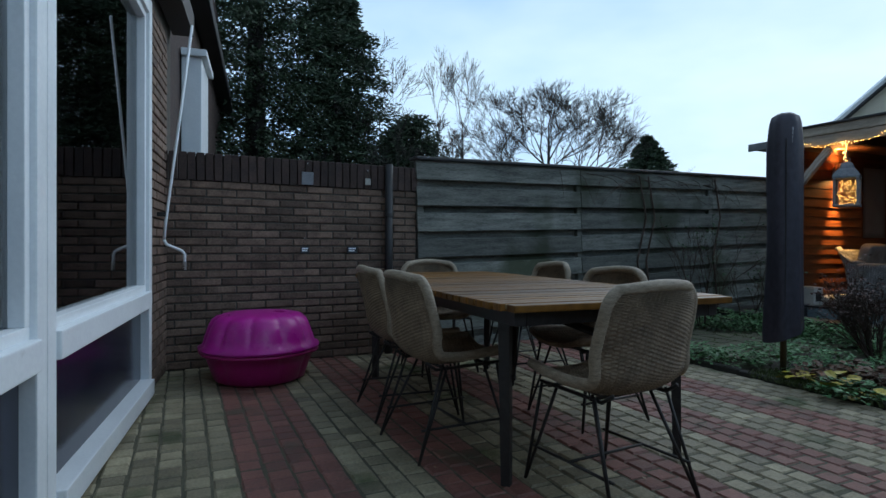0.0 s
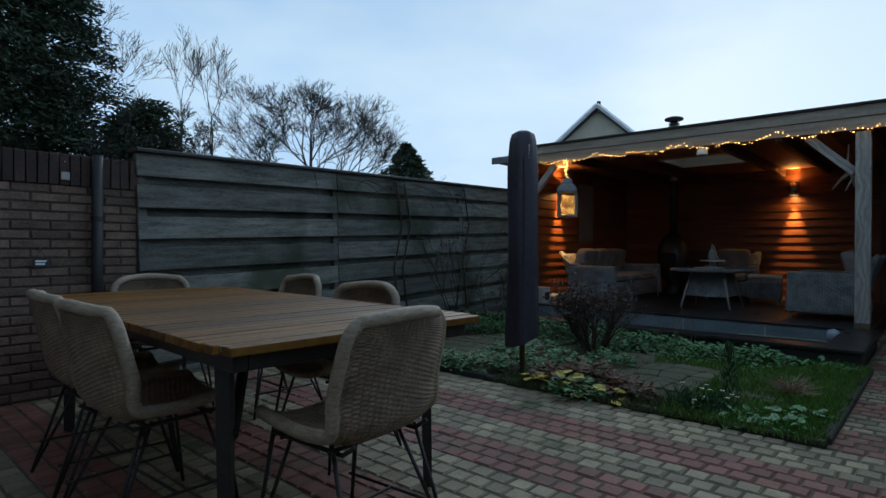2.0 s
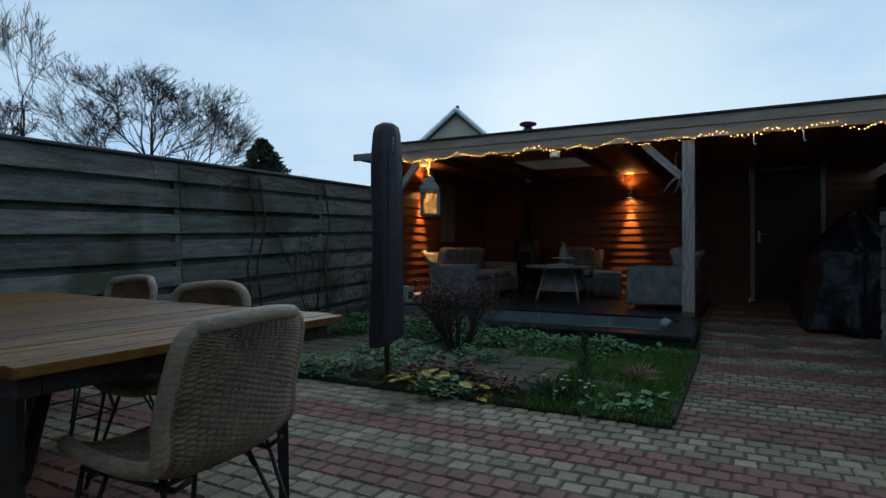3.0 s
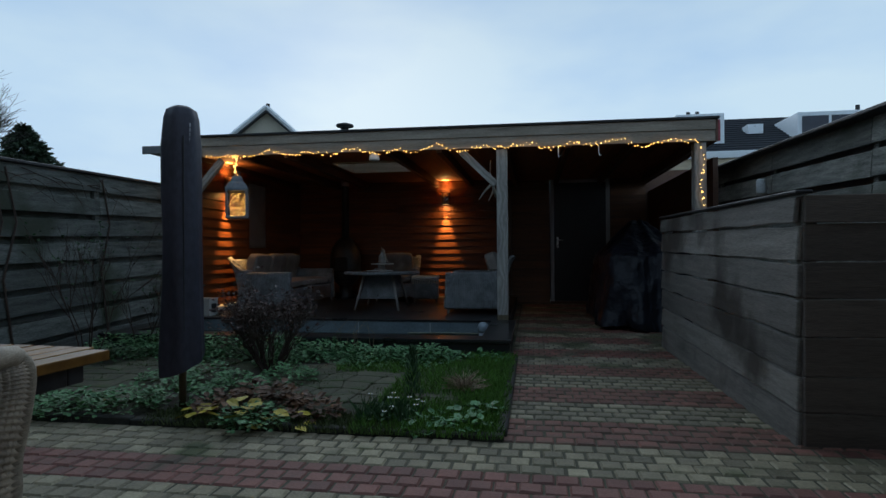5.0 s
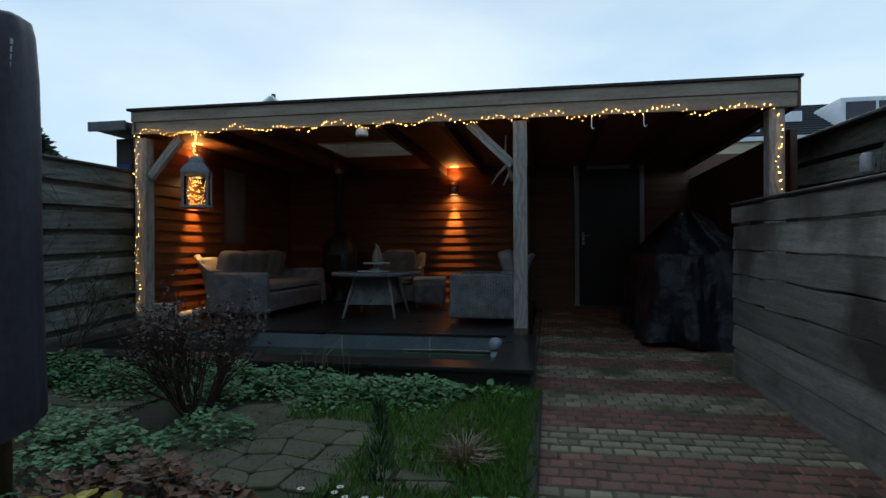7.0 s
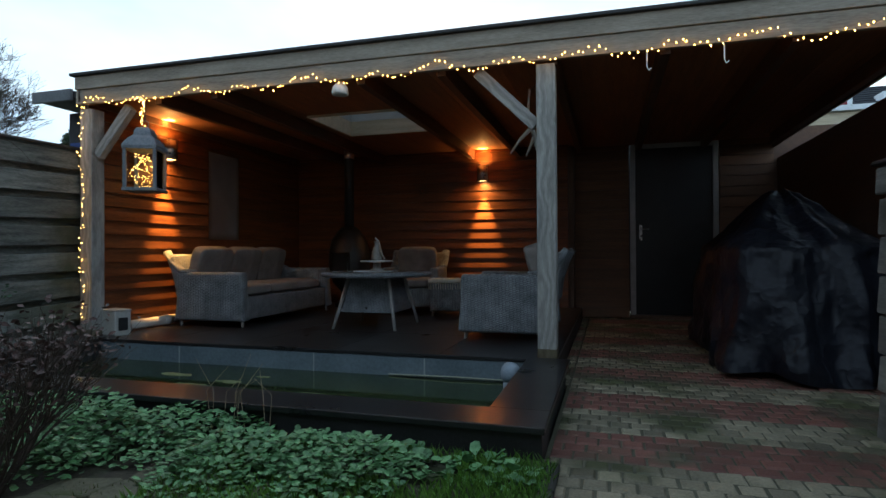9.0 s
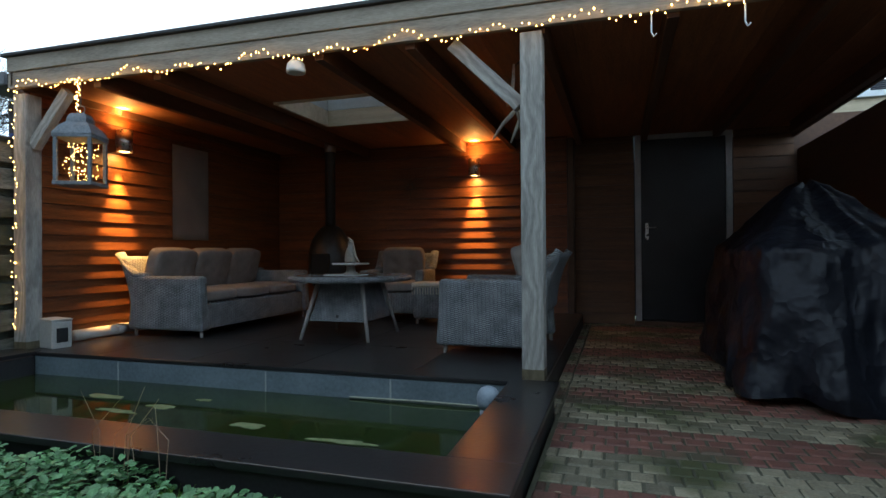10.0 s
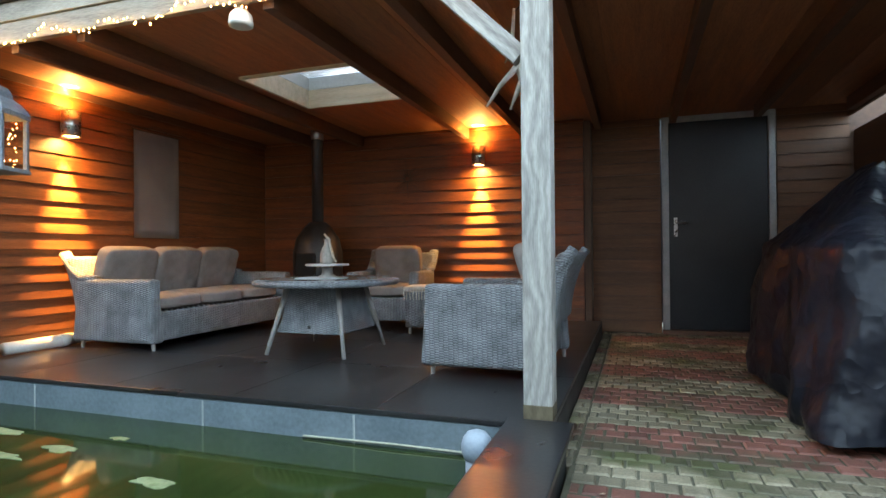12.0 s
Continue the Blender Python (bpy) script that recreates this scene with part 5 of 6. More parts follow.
M_DRIFT = surf("driftwood", (0.3, 0.27, 0.23), (0.5, 0.46, 0.4), 12, 0.8, 0.3)
drift = thing("driftwood_hanger", "pale forked driftwood hung behind the centre post", "ornament", pose(-0.65, 8.4, 1.9))
for pts, r in (([(0.05, 0, -0.18), (0.0, 0, 0.0), (-0.03, 0, 0.12), (-0.02, 0, 0.3)], 0.022), ([(0.0, 0, 0.0), (-0.1, 0, -0.1), (-0.17, 0, -0.2)], 0.02), ([(0.02, 0, -0.08), (-0.05, 0.03, -0.22)], 0.018), ([(-0.02, 0, 0.1), (-0.07, 0, 0.02)], 0.012)):
    part("branch", tube(bmesh.new(), pts, r, 8, r * 0.35), M_DRIFT, drift, "", True)
part("cord", tube(bmesh.new(), [(-0.02, 0, 0.28), (0.12, 0, 0.40)], 0.003, 5), M_BLACK, drift)

# ---- covered barbecue ----
M_TARP = surf("black_tarpaulin", (0.005, 0.006, 0.010), (0.014, 0.016, 0.025), 2.5, 0.44, 0.3, fine=30)
def crumple(m):
    """Sharp, shallow wrinkles of stiff sheeting."""
    n, l = m.node_tree.nodes, m.node_tree.links
    co, warp, cell, bp = n.new("ShaderNodeTexCoord"), n.new("ShaderNodeTexNoise"), n.new("ShaderNodeTexVoronoi"), n.new("ShaderNodeBump")
    warp.inputs["Scale"].default_value, warp.inputs["Detail"].default_value = 3.0, 3.0
    cell.inputs["Scale"].default_value = 7.0
    mixed = n.new("ShaderNodeMixRGB")
    mixed.inputs[0].default_value = 0.45
    l.new(co.outputs["Object"], warp.inputs["Vector"])
    l.new(co.outputs["Object"], mixed.inputs[1])
    l.new(warp.outputs["Color"], mixed.inputs[2])
    l.new(mixed.outputs[0], cell.inputs["Vector"])
    l.new(cell.outputs["Distance"], bp.inputs["Height"])
    bp.inputs["Strength"].default_value, bp.inputs["Distance"].default_value = 0.75, 0.03
    l.new(bp.outputs[0], n["Principled BSDF"].inputs["Normal"])


crumple(M_TARP)
M_TARP.node_tree.nodes["Principled BSDF"].inputs["Specular IOR Level"].default_value = 0.28
bbq = thing("covered_barbecue", "bulky barbecue under a creased black weather cover", "barbecue", pose(1.38, 9.62, 0.0))
bm = bmesh.new()
rings = []
for z, rx, ry in ((0.03, 0.63, 1.22), (0.1, 0.635, 1.22), (0.3, 0.61, 1.17), (0.6, 0.575, 1.09), (0.85, 0.54, 1.0), (0.95, 0.52, 0.96), (0.985, 0.48, 0.9), (1.06, 0.40, 0.72), (1.16, 0.31, 0.52), (1.3, 0.2, 0.3), (1.40, 0.1, 0.14), (1.44, 0.03, 0.04)):
    ring = []
    for q in range(96):
        a = 2 * math.pi * q / 96
        c, s = math.cos(a), math.sin(a)
        k = (abs(c) ** 7 + abs(s) ** 7) ** (-1 / 7)
        pleat = abs(((a * 6.5 / math.pi + 1.3 * noise.noise((c * 1.5, s * 1.5, z * 0.8))) % 2) - 1)
        fold = 1 + 0.14 * (pleat - 0.5) * max(0.15, 1.15 - z) + 0.045 * noise.noise((c * 2.2, s * 2.2, z * 0.7)) * (1.6 - z) + 0.05 * (1.2 - z) * math.sin(9 * a + 2 * noise.noise((c, s, 3.0))) * 0.35 + 0.03 * noise.noise((c * 5, s * 5, z * 3))
        zz = z + (0.03 * math.sin(5 * a) if z < 0.05 else 0.06 * noise.noise((c * 2, s * 2, 7.0)) * (z > 0.9))
        ring.append(bm.verts.new((rx * k * c * fold, ry * k * s * fold, zz)))
    rings.append(ring)
for s_, t_ in zip(rings, rings[1:]):
    for q in range(96):
        bm.faces.new((s_[q], s_[(q + 1) % 96], t_[(q + 1) % 96], t_[q]))
bm.faces.new(rings[-1])
bmesh.ops.subdivide_edges(bm, edges=bm.edges[:], cuts=2, use_grid_fill=True)
for v in bm.verts:
    p = v.co.copy()
    crease = 1 - abs(noise.noise(p * 3.1 + Vector((3, 1, 0)))) * 2
    v.co += Vector((p.x, p.y, 0)).normalized() * (0.05 * crease * (0.5 + 0.5 * (p.z < 0.95)) + 0.02 * (1 - abs(noise.noise(Vector((p.x * 8, p.y * 8, p.z * 4)))) * 2) + 0.006 * (1 - abs(noise.noise(p * 19)) * 2))
part("cover", bm, M_TARP, bbq, "creased black cover", True)
for sx, sy in ((-0.42, -0.8), (0.42, -0.8), (-0.42, 0.8), (0.42, 0.8)):
    part("caster", tube(bmesh.new(), [(sx, sy, 0.0), (sx, sy, 0.14)], 0.03, 10), M_BLACK, bbq)
# ---- garden bed ----
M_LEAF = surf("ground_cover_leaf", (0.045, 0.14, 0.045), (0.15, 0.34, 0.14), 9.0, 0.5, 0.1, vary=0.35, fine=60)
M_DARKLEAF = surf("dark_leaf", (0.02, 0.06, 0.022), (0.06, 0.14, 0.05), 9.0, 0.55, 0.1, vary=0.35, fine=60)
M_GRASS = surf("lawn_blade", (0.05, 0.14, 0.015), (0.14, 0.30, 0.045), 5.0, 0.6, 0.0, vary=0.35)
M_MOSS = surf("mossy_blade", (0.045, 0.07, 0.02), (0.10, 0.13, 0.04), 5.0, 0.8, 0.0, vary=0.3)
M_RUST = surf("rust_leaf", (0.055, 0.023, 0.008), (0.15, 0.06, 0.019), 9.0, 0.55, 0.1, vary=0.4, fine=60)
M_YELLOW = surf("yellow_leaf", (0.34, 0.26, 0.02), (0.55, 0.45, 0.06), 9.0, 0.5, 0.1, vary=0.25, fine=60)
M_TWIG = surf("brown_twig", (0.035, 0.022, 0.016), (0.09, 0.06, 0.045), 20.0, 0.8, 0.2)
M_STRAW = surf("dry_straw", (0.22, 0.15, 0.10), (0.42, 0.32, 0.22), 12.0, 0.8, 0.1, vary=0.3)
M_FLAG = surf("mossy_flagstone", (0.052, 0.053, 0.032), (0.125, 0.118, 0.075), 4.0, 0.85, 0.6, vary=0.18, fine=40, spot=((0.06, 0.085, 0.03), 2.6, 0.52))
M_KERB = surf("dark_kerb", (0.02, 0.02, 0.016), (0.048, 0.046, 0.038), 6.0, 0.85, 0.4, spot=((0.03, 0.045, 0.015), 4.0, 0.54))


def leaf(bm, p, d, up, length, width, lobes=False):
    """A leaf folded a little along its rib."""
    side = d.cross(up).normalized() * width / 2
    mid = p + d * length * 0.5 - up * width * 0.12
    tip = p + d * length - up * length * 0.12
    a, b, c, e = (bm.verts.new(v) for v in (p, p + d * length * 0.4 + side, tip, p + d * length * 0.4 - side))
    r = bm.verts.new(mid)
    if lobes:
        f1, f2 = bm.verts.new(p + d * length * 0.78 + side * 0.8), bm.verts.new(p + d * length * 0.78 - side * 0.8)
        bm.faces.new((a, r, b))
        bm.faces.new((b, r, f1))
        bm.faces.new((f1, r, c))
        bm.faces.new((c, r, f2))
        bm.faces.new((f2, r, e))
        bm.faces.new((e, r, a))
    else:
        for q in ((a, r, b), (b, r, c), (c, r, e), (e, r, a)):
            bm.faces.new(q)


def rand_dir(zmin=-0.2, zmax=1.0):
    a, z = random.uniform(0, 2 * math.pi), random.uniform(zmin, zmax)
    k = math.sqrt(max(0, 1 - z * z))
    return Vector((k * math.cos(a), k * math.sin(a), z))


def clump(bm, x, y, r, h, n, size, lobes=True, z0=0.01):
    for _ in range(n):
        a, k = random.uniform(0, 6.283), math.sqrt(random.random())
        top = h * (1 - 0.6 * k * k) * random.uniform(0.35, 1.0)
        p = Vector((x + r * k * math.cos(a), y + r * k * math.sin(a), z0 + top))
        d = Vector((math.cos(a) * 0.8 + random.uniform(-0.5, 0.5), math.sin(a) * 0.8 + random.uniform(-0.5, 0.5), random.uniform(-0.25, 0.5))).normalized()
        leaf(bm, p, d, Vector((random.uniform(-0.3, 0.3), random.uniform(-0.3, 0.3), 1)).normalized(), size * random.uniform(0.6, 1.3), size * random.uniform(0.6, 1.0), lobes)


def blades(bm, x0, x1, y0, y1, n, h, keep=None, z0=0.012):
    for _ in range(n):
        x, y = random.uniform(x0, x1), random.uniform(y0, y1)
        if keep and not keep(x, y):
            continue
        a, hh = random.uniform(0, 6.283), h * random.uniform(0.4, 1.2)
        w = 0.0025
        dx, dy = math.cos(a), math.sin(a)
        lean = random.uniform(0.1, 0.7) * hh
        v = [bm.verts.new(q) for q in ((x - dy * w, y + dx * w, z0), (x + dy * w, y - dx * w, z0), (x + dx * lean * 0.4 + dy * w * 0.7, y + dy * lean * 0.4 - dx * w * 0.7, z0 + hh * 0.6), (x + dx * lean, y + dy * lean, z0 + hh))]
        bm.faces.new((v[0], v[1], v[2]))
        bm.faces.new((v[0], v[2], v[3]))


lawn = bmesh.new()
blades(lawn, -1.75, -1.1, 5.5, 6.4, 3500, 0.06, lambda x, y: noise.noise((x * 2.2, y * 2.2, 0)) > -0.3)
blades(lawn, -1.15, -0.3, 4.03, 6.4, 15000, 0.06, lambda x, y: noise.noise((x * 2.2, y * 2.2, 0)) > -0.25 - (x + 1.0) * 0.5)
tagged(link("lawn_grass", lawn, M_GRASS), "fresh green tufts of lawn grass beside the path", "grass", kind="stuff")
rough = bmesh.new()
blades(rough, -5.0, -1.1, 4.03, 6.45, 13000, 0.035, lambda x, y: noise.noise((x * 2.6, y * 2.6, 4)) > 0.08)
blades(rough, -2.4, -0.9, 4.02, 4.35, 3500, 0.05)
tagged(link("rough_grass", rough, M_MOSS), "thin mossy grass between the stones", "grass", kind="stuff")

flags = tagged(new("stepping_stones"), "irregular mossy flagstones sunk in the bed", "paving", kind="structure")
corner = {(i, j): (-4.05 + i * 0.212 + random.uniform(-0.062, 0.062), 4.4 + j * 0.192 + random.uniform(-0.056, 0.056)) for i in range(17) for j in range(9)}
for i in range(16):
    for j in range(8):
        quad = [corner[i, j], corner[i + 1, j], corner[i + 1, j + 1], corner[i, j + 1]]
        cx, cy = sum(p[0] for p in quad) / 4, sum(p[1] for p in quad) / 4
        if -2.8 < cx < -2.1 or (cx > -2.1 and cy < 4.62) or noise.noise((cx * 1.3, cy * 1.3, 2)) < -0.42:
            continue
        # worn corners: each is cut, so that neighbours leave small gaps of soil
        pts = []
        for q in range(4):
            p, n0, n1 = (Vector(quad[(q + d) % 4]) for d in (0, -1, 1))
            cut = random.uniform(0.04, 0.16)
            pts += [p.lerp(n0, cut), p.lerp(n1, cut)]
        mid_ = Vector((cx, cy))
        pts = [(p - mid_) * 0.985 for p in pts]
        k = len(pts)
        bm = bmesh.new()
        low = [bm.verts.new((x, y, -0.02)) for x, y in pts]
        mid = [bm.verts.new((x, y, 0.016)) for x, y in pts]
        top = [bm.verts.new((x * 0.95, y * 0.95, 0.022)) for x, y in pts]
        for A, B in ((low, mid), (mid, top)):
            for q in range(k):
                bm.faces.new((A[q], A[(q + 1) % k], B[(q + 1) % k], B[q]))
        bm.faces.new(top)
        ob = part("stone", bm, M_FLAG, flags)
        ob.matrix_local = pose(cx, cy, 0.008 + random.uniform(-0.004, 0.004), random.uniform(-1, 1), random.uniform(-1, 1), 0)

kerb = tagged(new("trim_kerb"), "dark mossy concrete edging round the planting bed", "kerb", kind="structure")
x = -4.5
while x < -0.35:
    part("edging", block(x + 0.003, min(x + 0.5, -0.292) - 0.003, 4.06, 4.12, -0.06, 0.034 + random.uniform(-0.006, 0.006), 0.008, 1), M_KERB, kerb)
    x += 0.5
y = 4.125
while y < 6.38:
    part("edging", block(-0.338, -0.281, y + 0.003, min(y + 0.5, 6.42) - 0.003, -0.06, 0.035 + random.uniform(-0.006, 0.006), 0.008, 1), M_KERB, kerb)
    y += 0.5


def plant(name, label, category, group, material, build, where=None):
    bm = bmesh.new()
    build(bm)
    p = thing(name, label, category, None, group)
    part("foliage", bm, material, p)
    return p


for k in range(13):
    x, y = -4.2 + k * 0.262 + random.uniform(-0.05, 0.05), 6.2 + random.uniform(-0.18, 0.1)
    h = random.uniform(0.15, 0.24) * (0.7 if k > 8 else 1)
    plant("ground_cover_plant", "leafy blue-green ground cover along the pond wall", "plant", "ground cover", M_LEAF, lambda bm: (clump(bm, x, y, 0.25, h * 1.1, 460, 0.036), clump(bm, x, y - 0.2, 0.22, h * 0.6, 240, 0.032)))
for x, y, h in ((-3.3, 4.25, 0.13), (-3.0, 4.2, 0.15), (-2.72, 4.28, 0.17), (-2.45, 4.42, 0.18), (-2.2, 4.75, 0.18), (-2.55, 4.95, 0.2), (-2.9, 5.0, 0.16), (-2.0, 5.15, 0.16), (-3.9, 5.7, 0.2), (-4.2, 5.2, 0.2), (-1.75, 4.12, 0.12), (-2.35, 5.75, 0.2)):
    plant("ground_cover_plant", "low clump of green leaves in the planting bed", "plant", "ground cover", M_DARKLEAF if x < -3.5 else M_LEAF, lambda bm: clump(bm, x, y, 0.22, h, 340, 0.034))
for x, y, h in ((-2.02, 4.3, 0.16), (-1.72, 4.38, 0.2), (-1.45, 4.3, 0.14), (-1.9, 4.5, 0.18)):
    plant("coral_bell", "rust-brown clump of ruffled autumn leaves", "plant", "rust-brown plants", M_RUST, lambda bm: clump(bm, x, y, 0.17, h, 130, 0.052))
plant("hosta", "wilting plant with round yellow autumn leaves", "plant", "yellow plants", M_YELLOW, lambda bm: clump(bm, -1.83, 4.13, 0.13, 0.15, 13, 0.1))
plant("hosta", "wilting plant with round yellow autumn leaves", "plant", "yellow plants", M_YELLOW, lambda bm: clump(bm, -2.1, 4.12, 0.11, 0.14, 10, 0.095))
plant("hosta", "wilting plant with round yellow autumn leaves", "plant", "yellow plants", M_YELLOW, lambda bm: clump(bm, -1.5, 4.1, 0.08, 0.1, 7, 0.085))
for x, y in ((-0.75, 4.18), (-0.5, 4.2), (-0.45, 4.5), (-0.62, 4.35), (-0.45, 6.2), (-0.6, 6.28), (-0.8, 6.2), (-0.95, 6.3)):
    plant("weed_clump", "small bright green weed in the lawn's edge", "plant", "weeds", M_LEAF, lambda bm: clump(bm, x, y, 0.11, 0.07, 36, 0.06))


def twiggy(bm, base, d, length, r, depth, spread, fork=3, sides=4, least=0.0):
    end = base + d * length
    mid = base.lerp(end, 0.5) + Vector((random.uniform(-1, 1), random.uniform(-1, 1), random.uniform(-0.4, 0.4))) * length * 0.06
    tube(bm, [base, mid, end], r, sides, max(r * 0.62, least), cap=False)
    ends = [end]
    if depth > 0:
        for k in range(fork):
            at = base.lerp(end, random.uniform(0.45, 1.0))
            nd = (d + Vector((random.uniform(-1, 1), random.uniform(-1, 1), random.uniform(-0.35, 0.8))) * spread).normalized()
            ends += twiggy(bm, at, nd, length * random.uniform(0.55, 0.85), max(r * 0.55, least), depth - 1, spread, fork, 3 if depth < 3 else sides, least)
    return ends


def shrub(name, label, x, y, h, r, stems, leaf_mat, leaves, size, depth=3):
    s = thing(name, label, "shrub", pose(x, y, 0.0))
    bm, ends = bmesh.new(), []
    for _ in range(stems):
        a = random.uniform(0, 6.283)
        d = Vector((math.cos(a) * r, math.sin(a) * r, h * random.uniform(0.7, 1.1))).normalized()
        ends += twiggy(bm, Vector((math.cos(a) * 0.05, math.sin(a) * 0.05, 0)), d, h * 0.5, 0.008, depth, 0.55)
    tagged(part("branchwork", bm, M_TWIG, s, "fine brown branchwork"), kind="stuff")
    bm = bmesh.new()
    for _ in range(leaves):
        p = random.choice(ends) + rand_dir() * 0.03
        leaf(bm, p, rand_dir(-0.5, 0.7), rand_dir(0.3, 1), size * random.uniform(0.6, 1.3), size * 0.6)
    part("leaves", bm, leaf_mat, s)
    return s


shrub("bare_shrub", "half-bare brown shrub in front of the pond", -2.32, 5.5, 0.64, 0.3, 34, surf("purple_leaf", (0.035, 0.016, 0.014), (0.10, 0.045, 0.035), 9, 0.6, 0.1, vary=0.4), 1400, 0.032)
shrub("thin_shrub", "thin straggling shrub against the fence", -4.25, 5.75, 1.2, 0.3, 5, M_DARKLEAF, 160, 0.035)
shrub("thin_shrub", "thin straggling shrub against the fence", -4.1, 6.3, 0.8, 0.35, 6, M_DARKLEAF, 120, 0.035)

tuft = thing("dry_tuft", "cut-back tuft of dry straw-coloured grass", "plant", pose(-0.62, 5.02, 0.0))
bm = bmesh.new()
for _ in range(190):
    a = random.uniform(0, 6.283)
    rr = random.uniform(0.05, 0.2)
    hh = random.uniform(0.05, 0.15)
    c, s = math.cos(a), math.sin(a)
    tube(bm, [(c * 0.03, s * 0.03, 0.01), (c * rr * 0.5, s * rr * 0.5, hh * 0.8), (c * rr, s * rr, hh)], 0.0028, 3, 0.0012, cap=False)
tagged(part("straw", bm, M_STRAW, tuft), kind="stuff")
fir = thing("small_conifer", "little feathery dark green conifer in the bed", "plant", pose(-0.93, 4.72, 0.0))
bm = bmesh.new()
for _ in range(420):
    z = random.uniform(0.02, 0.36)
    a = random.uniform(0, 6.283)
    r = 0.085 * (1 - z / 0.42) * math.sqrt(random.random())
    leaf(bm, Vector((r * math.cos(a), r * math.sin(a), z)), Vector((math.cos(a) * 0.5, math.sin(a) * 0.5, 0.8)).normalized(), Vector((math.cos(a), math.sin(a), 0.1)).normalized(), 0.05, 0.008)
part("foliage", bm, M_DARKLEAF, fir)
daisy = thing("daisy_clump", "clump of white daisies at the bed's edge", "plant", pose(-0.98, 4.3, 0.0))
bm = bmesh.new()
clump(bm, 0, 0, 0.17, 0.1, 160, 0.04, False)
blades(bm, -0.18, 0.18, -0.14, 0.14, 260, 0.13)
part("foliage", bm, M_DARKLEAF, daisy)
M_PETAL = surf("white_petal", (0.7, 0.7, 0.7), (0.82, 0.82, 0.8), 20, 0.6, 0)
M_EYE = surf("daisy_eye", (0.4, 0.3, 0.03), (0.5, 0.38, 0.05), 20, 0.7, 0)
for k in range(11):
    x, y, z = random.uniform(-0.16, 0.2), random.uniform(-0.13, 0.1), random.uniform(0.09, 0.16)
    bm = bmesh.new()
    for q in range(9):
        a = 2 * math.pi * q / 9
        leaf(bm, Vector((x, y, z)), Vector((math.cos(a), math.sin(a), 0.25)).normalized(), Vector((0, 0, 1)), 0.017, 0.011)
    fl = part("flower", bm, M_PETAL, daisy, "white daisy flower")
    part("flower_eye", lathe(bmesh.new(), [(0.004, z - 0.001), (0.005, z + 0.002), (0.002, z + 0.005)], 8, (x, y, 0)), M_EYE, fl)
reeds = thing("reed_stalks", "a few thin dry stalks by the pond wall", "plant", pose(-1.95, 6.42, 0))
bm = bmesh.new()
for _ in range(9):
    x = random.uniform(-0.35, 0.3)
    tube(bm, [(x, 0, 0), (x + random.uniform(-0.04, 0.04), 0.0, 0.22), (x + random.uniform(-0.12, 0.12), 0.02, random.uniform(0.28, 0.48))], 0.0028, 4, 0.001)
part("stalk", bm, M_STRAW, reeds)
climber = thing("climbing_twigs", "bare climbing twigs hanging over the fence top", "climber", FENCE.copy())
bm = bmesh.new()
for _ in range(26):
    y = random.uniform(1.6, 4.9)
    z = 1.66 + random.uniform(-0.08, 0.06)
    pts = [(0.015, y, z)]
    dy, dz = random.uniform(-0.2, 0.2), random.uniform(-0.02, 0.05)
    for k in range(5):
        dz -= 0.028
        pts.append((0.02 + 0.012 * k, pts[-1][1] + dy * random.uniform(0.4, 1.2), pts[-1][2] + dz * random.uniform(0.4, 1.3)))
    tube(bm, pts, 0.0045, 4, 0.0015)
for y0 in (2.9, 3.05, 4.3):
    tube(bm, [(0.02, y0, 1.68), (0.025, y0 + 0.1, 1.2), (0.02, y0 - 0.05, 0.7), (0.02, y0 + 0.04, 0.05)], 0.009, 5, 0.012)
tagged(part("branchwork", bm, M_TWIG, climber), kind="stuff")
scum = thing("algae_patch", "pale algae rafts floating on the pond water", "algae", None)
M_ALGAE = surf("pale_algae", (0.10, 0.13, 0.05), (0.24, 0.27, 0.14), 18, 0.7, 0.3)
for cx, cy, sx, sy in ((-1.98, 7.32, 0.16, 0.06), (-1.35, 7.22, 0.22, 0.035), (-1.1, 7.13, 0.12, 0.03), (-2.75, 7.5, 0.13, 0.05), (-2.95, 7.35, 0.2, 0.04), (-3.3, 7.6, 0.22, 0.05), (-2.6, 7.7, 0.07, 0.03), (-0.9, 7.1, 0.06, 0.03)):
    bm = bmesh.new()
    lo, hi = [], []
    for q in range(22):
        a = 2 * math.pi * q / 22
        k = 0.75 + 0.6 * noise.noise((cx * 3 + math.cos(a) * 1.3, cy * 3 + math.sin(a) * 1.3, 1))
        lo.append(bm.verts.new((cx + sx * k * math.cos(a), cy + sy * k * math.sin(a), -0.0155)))
        hi.append(bm.verts.new((cx + sx * k * 0.96 * math.cos(a), cy + sy * k * 0.96 * math.sin(a), -0.012)))
    for q in range(22):
        bm.faces.new((lo[q], lo[(q + 1) % 22], hi[(q + 1) % 22], hi[q]))
    bm.faces.new(hi)
    part("raft", bm, M_ALGAE, scum)
litter = bmesh.new()
for _ in range(70):
    x, y = random.choice(((random.uniform(-4.2, -1.0), random.uniform(0.0, 3.9)), (random.uniform(-0.23, -0.1), random.uniform(4.2, 9)), (random.uniform(1.0, 1.19), random.uniform(4.2, 8))))
    leaf(litter, Vector((x, y, 0.006)), rand_dir(-0.05, 0.05), Vector((0, 0, 1)), random.uniform(0.015, 0.04), 0.014)
tagged(link("leaf_litter", litter, M_STRAW), "scattered dry leaf scraps on the pavers", "leaves", kind="stuff")

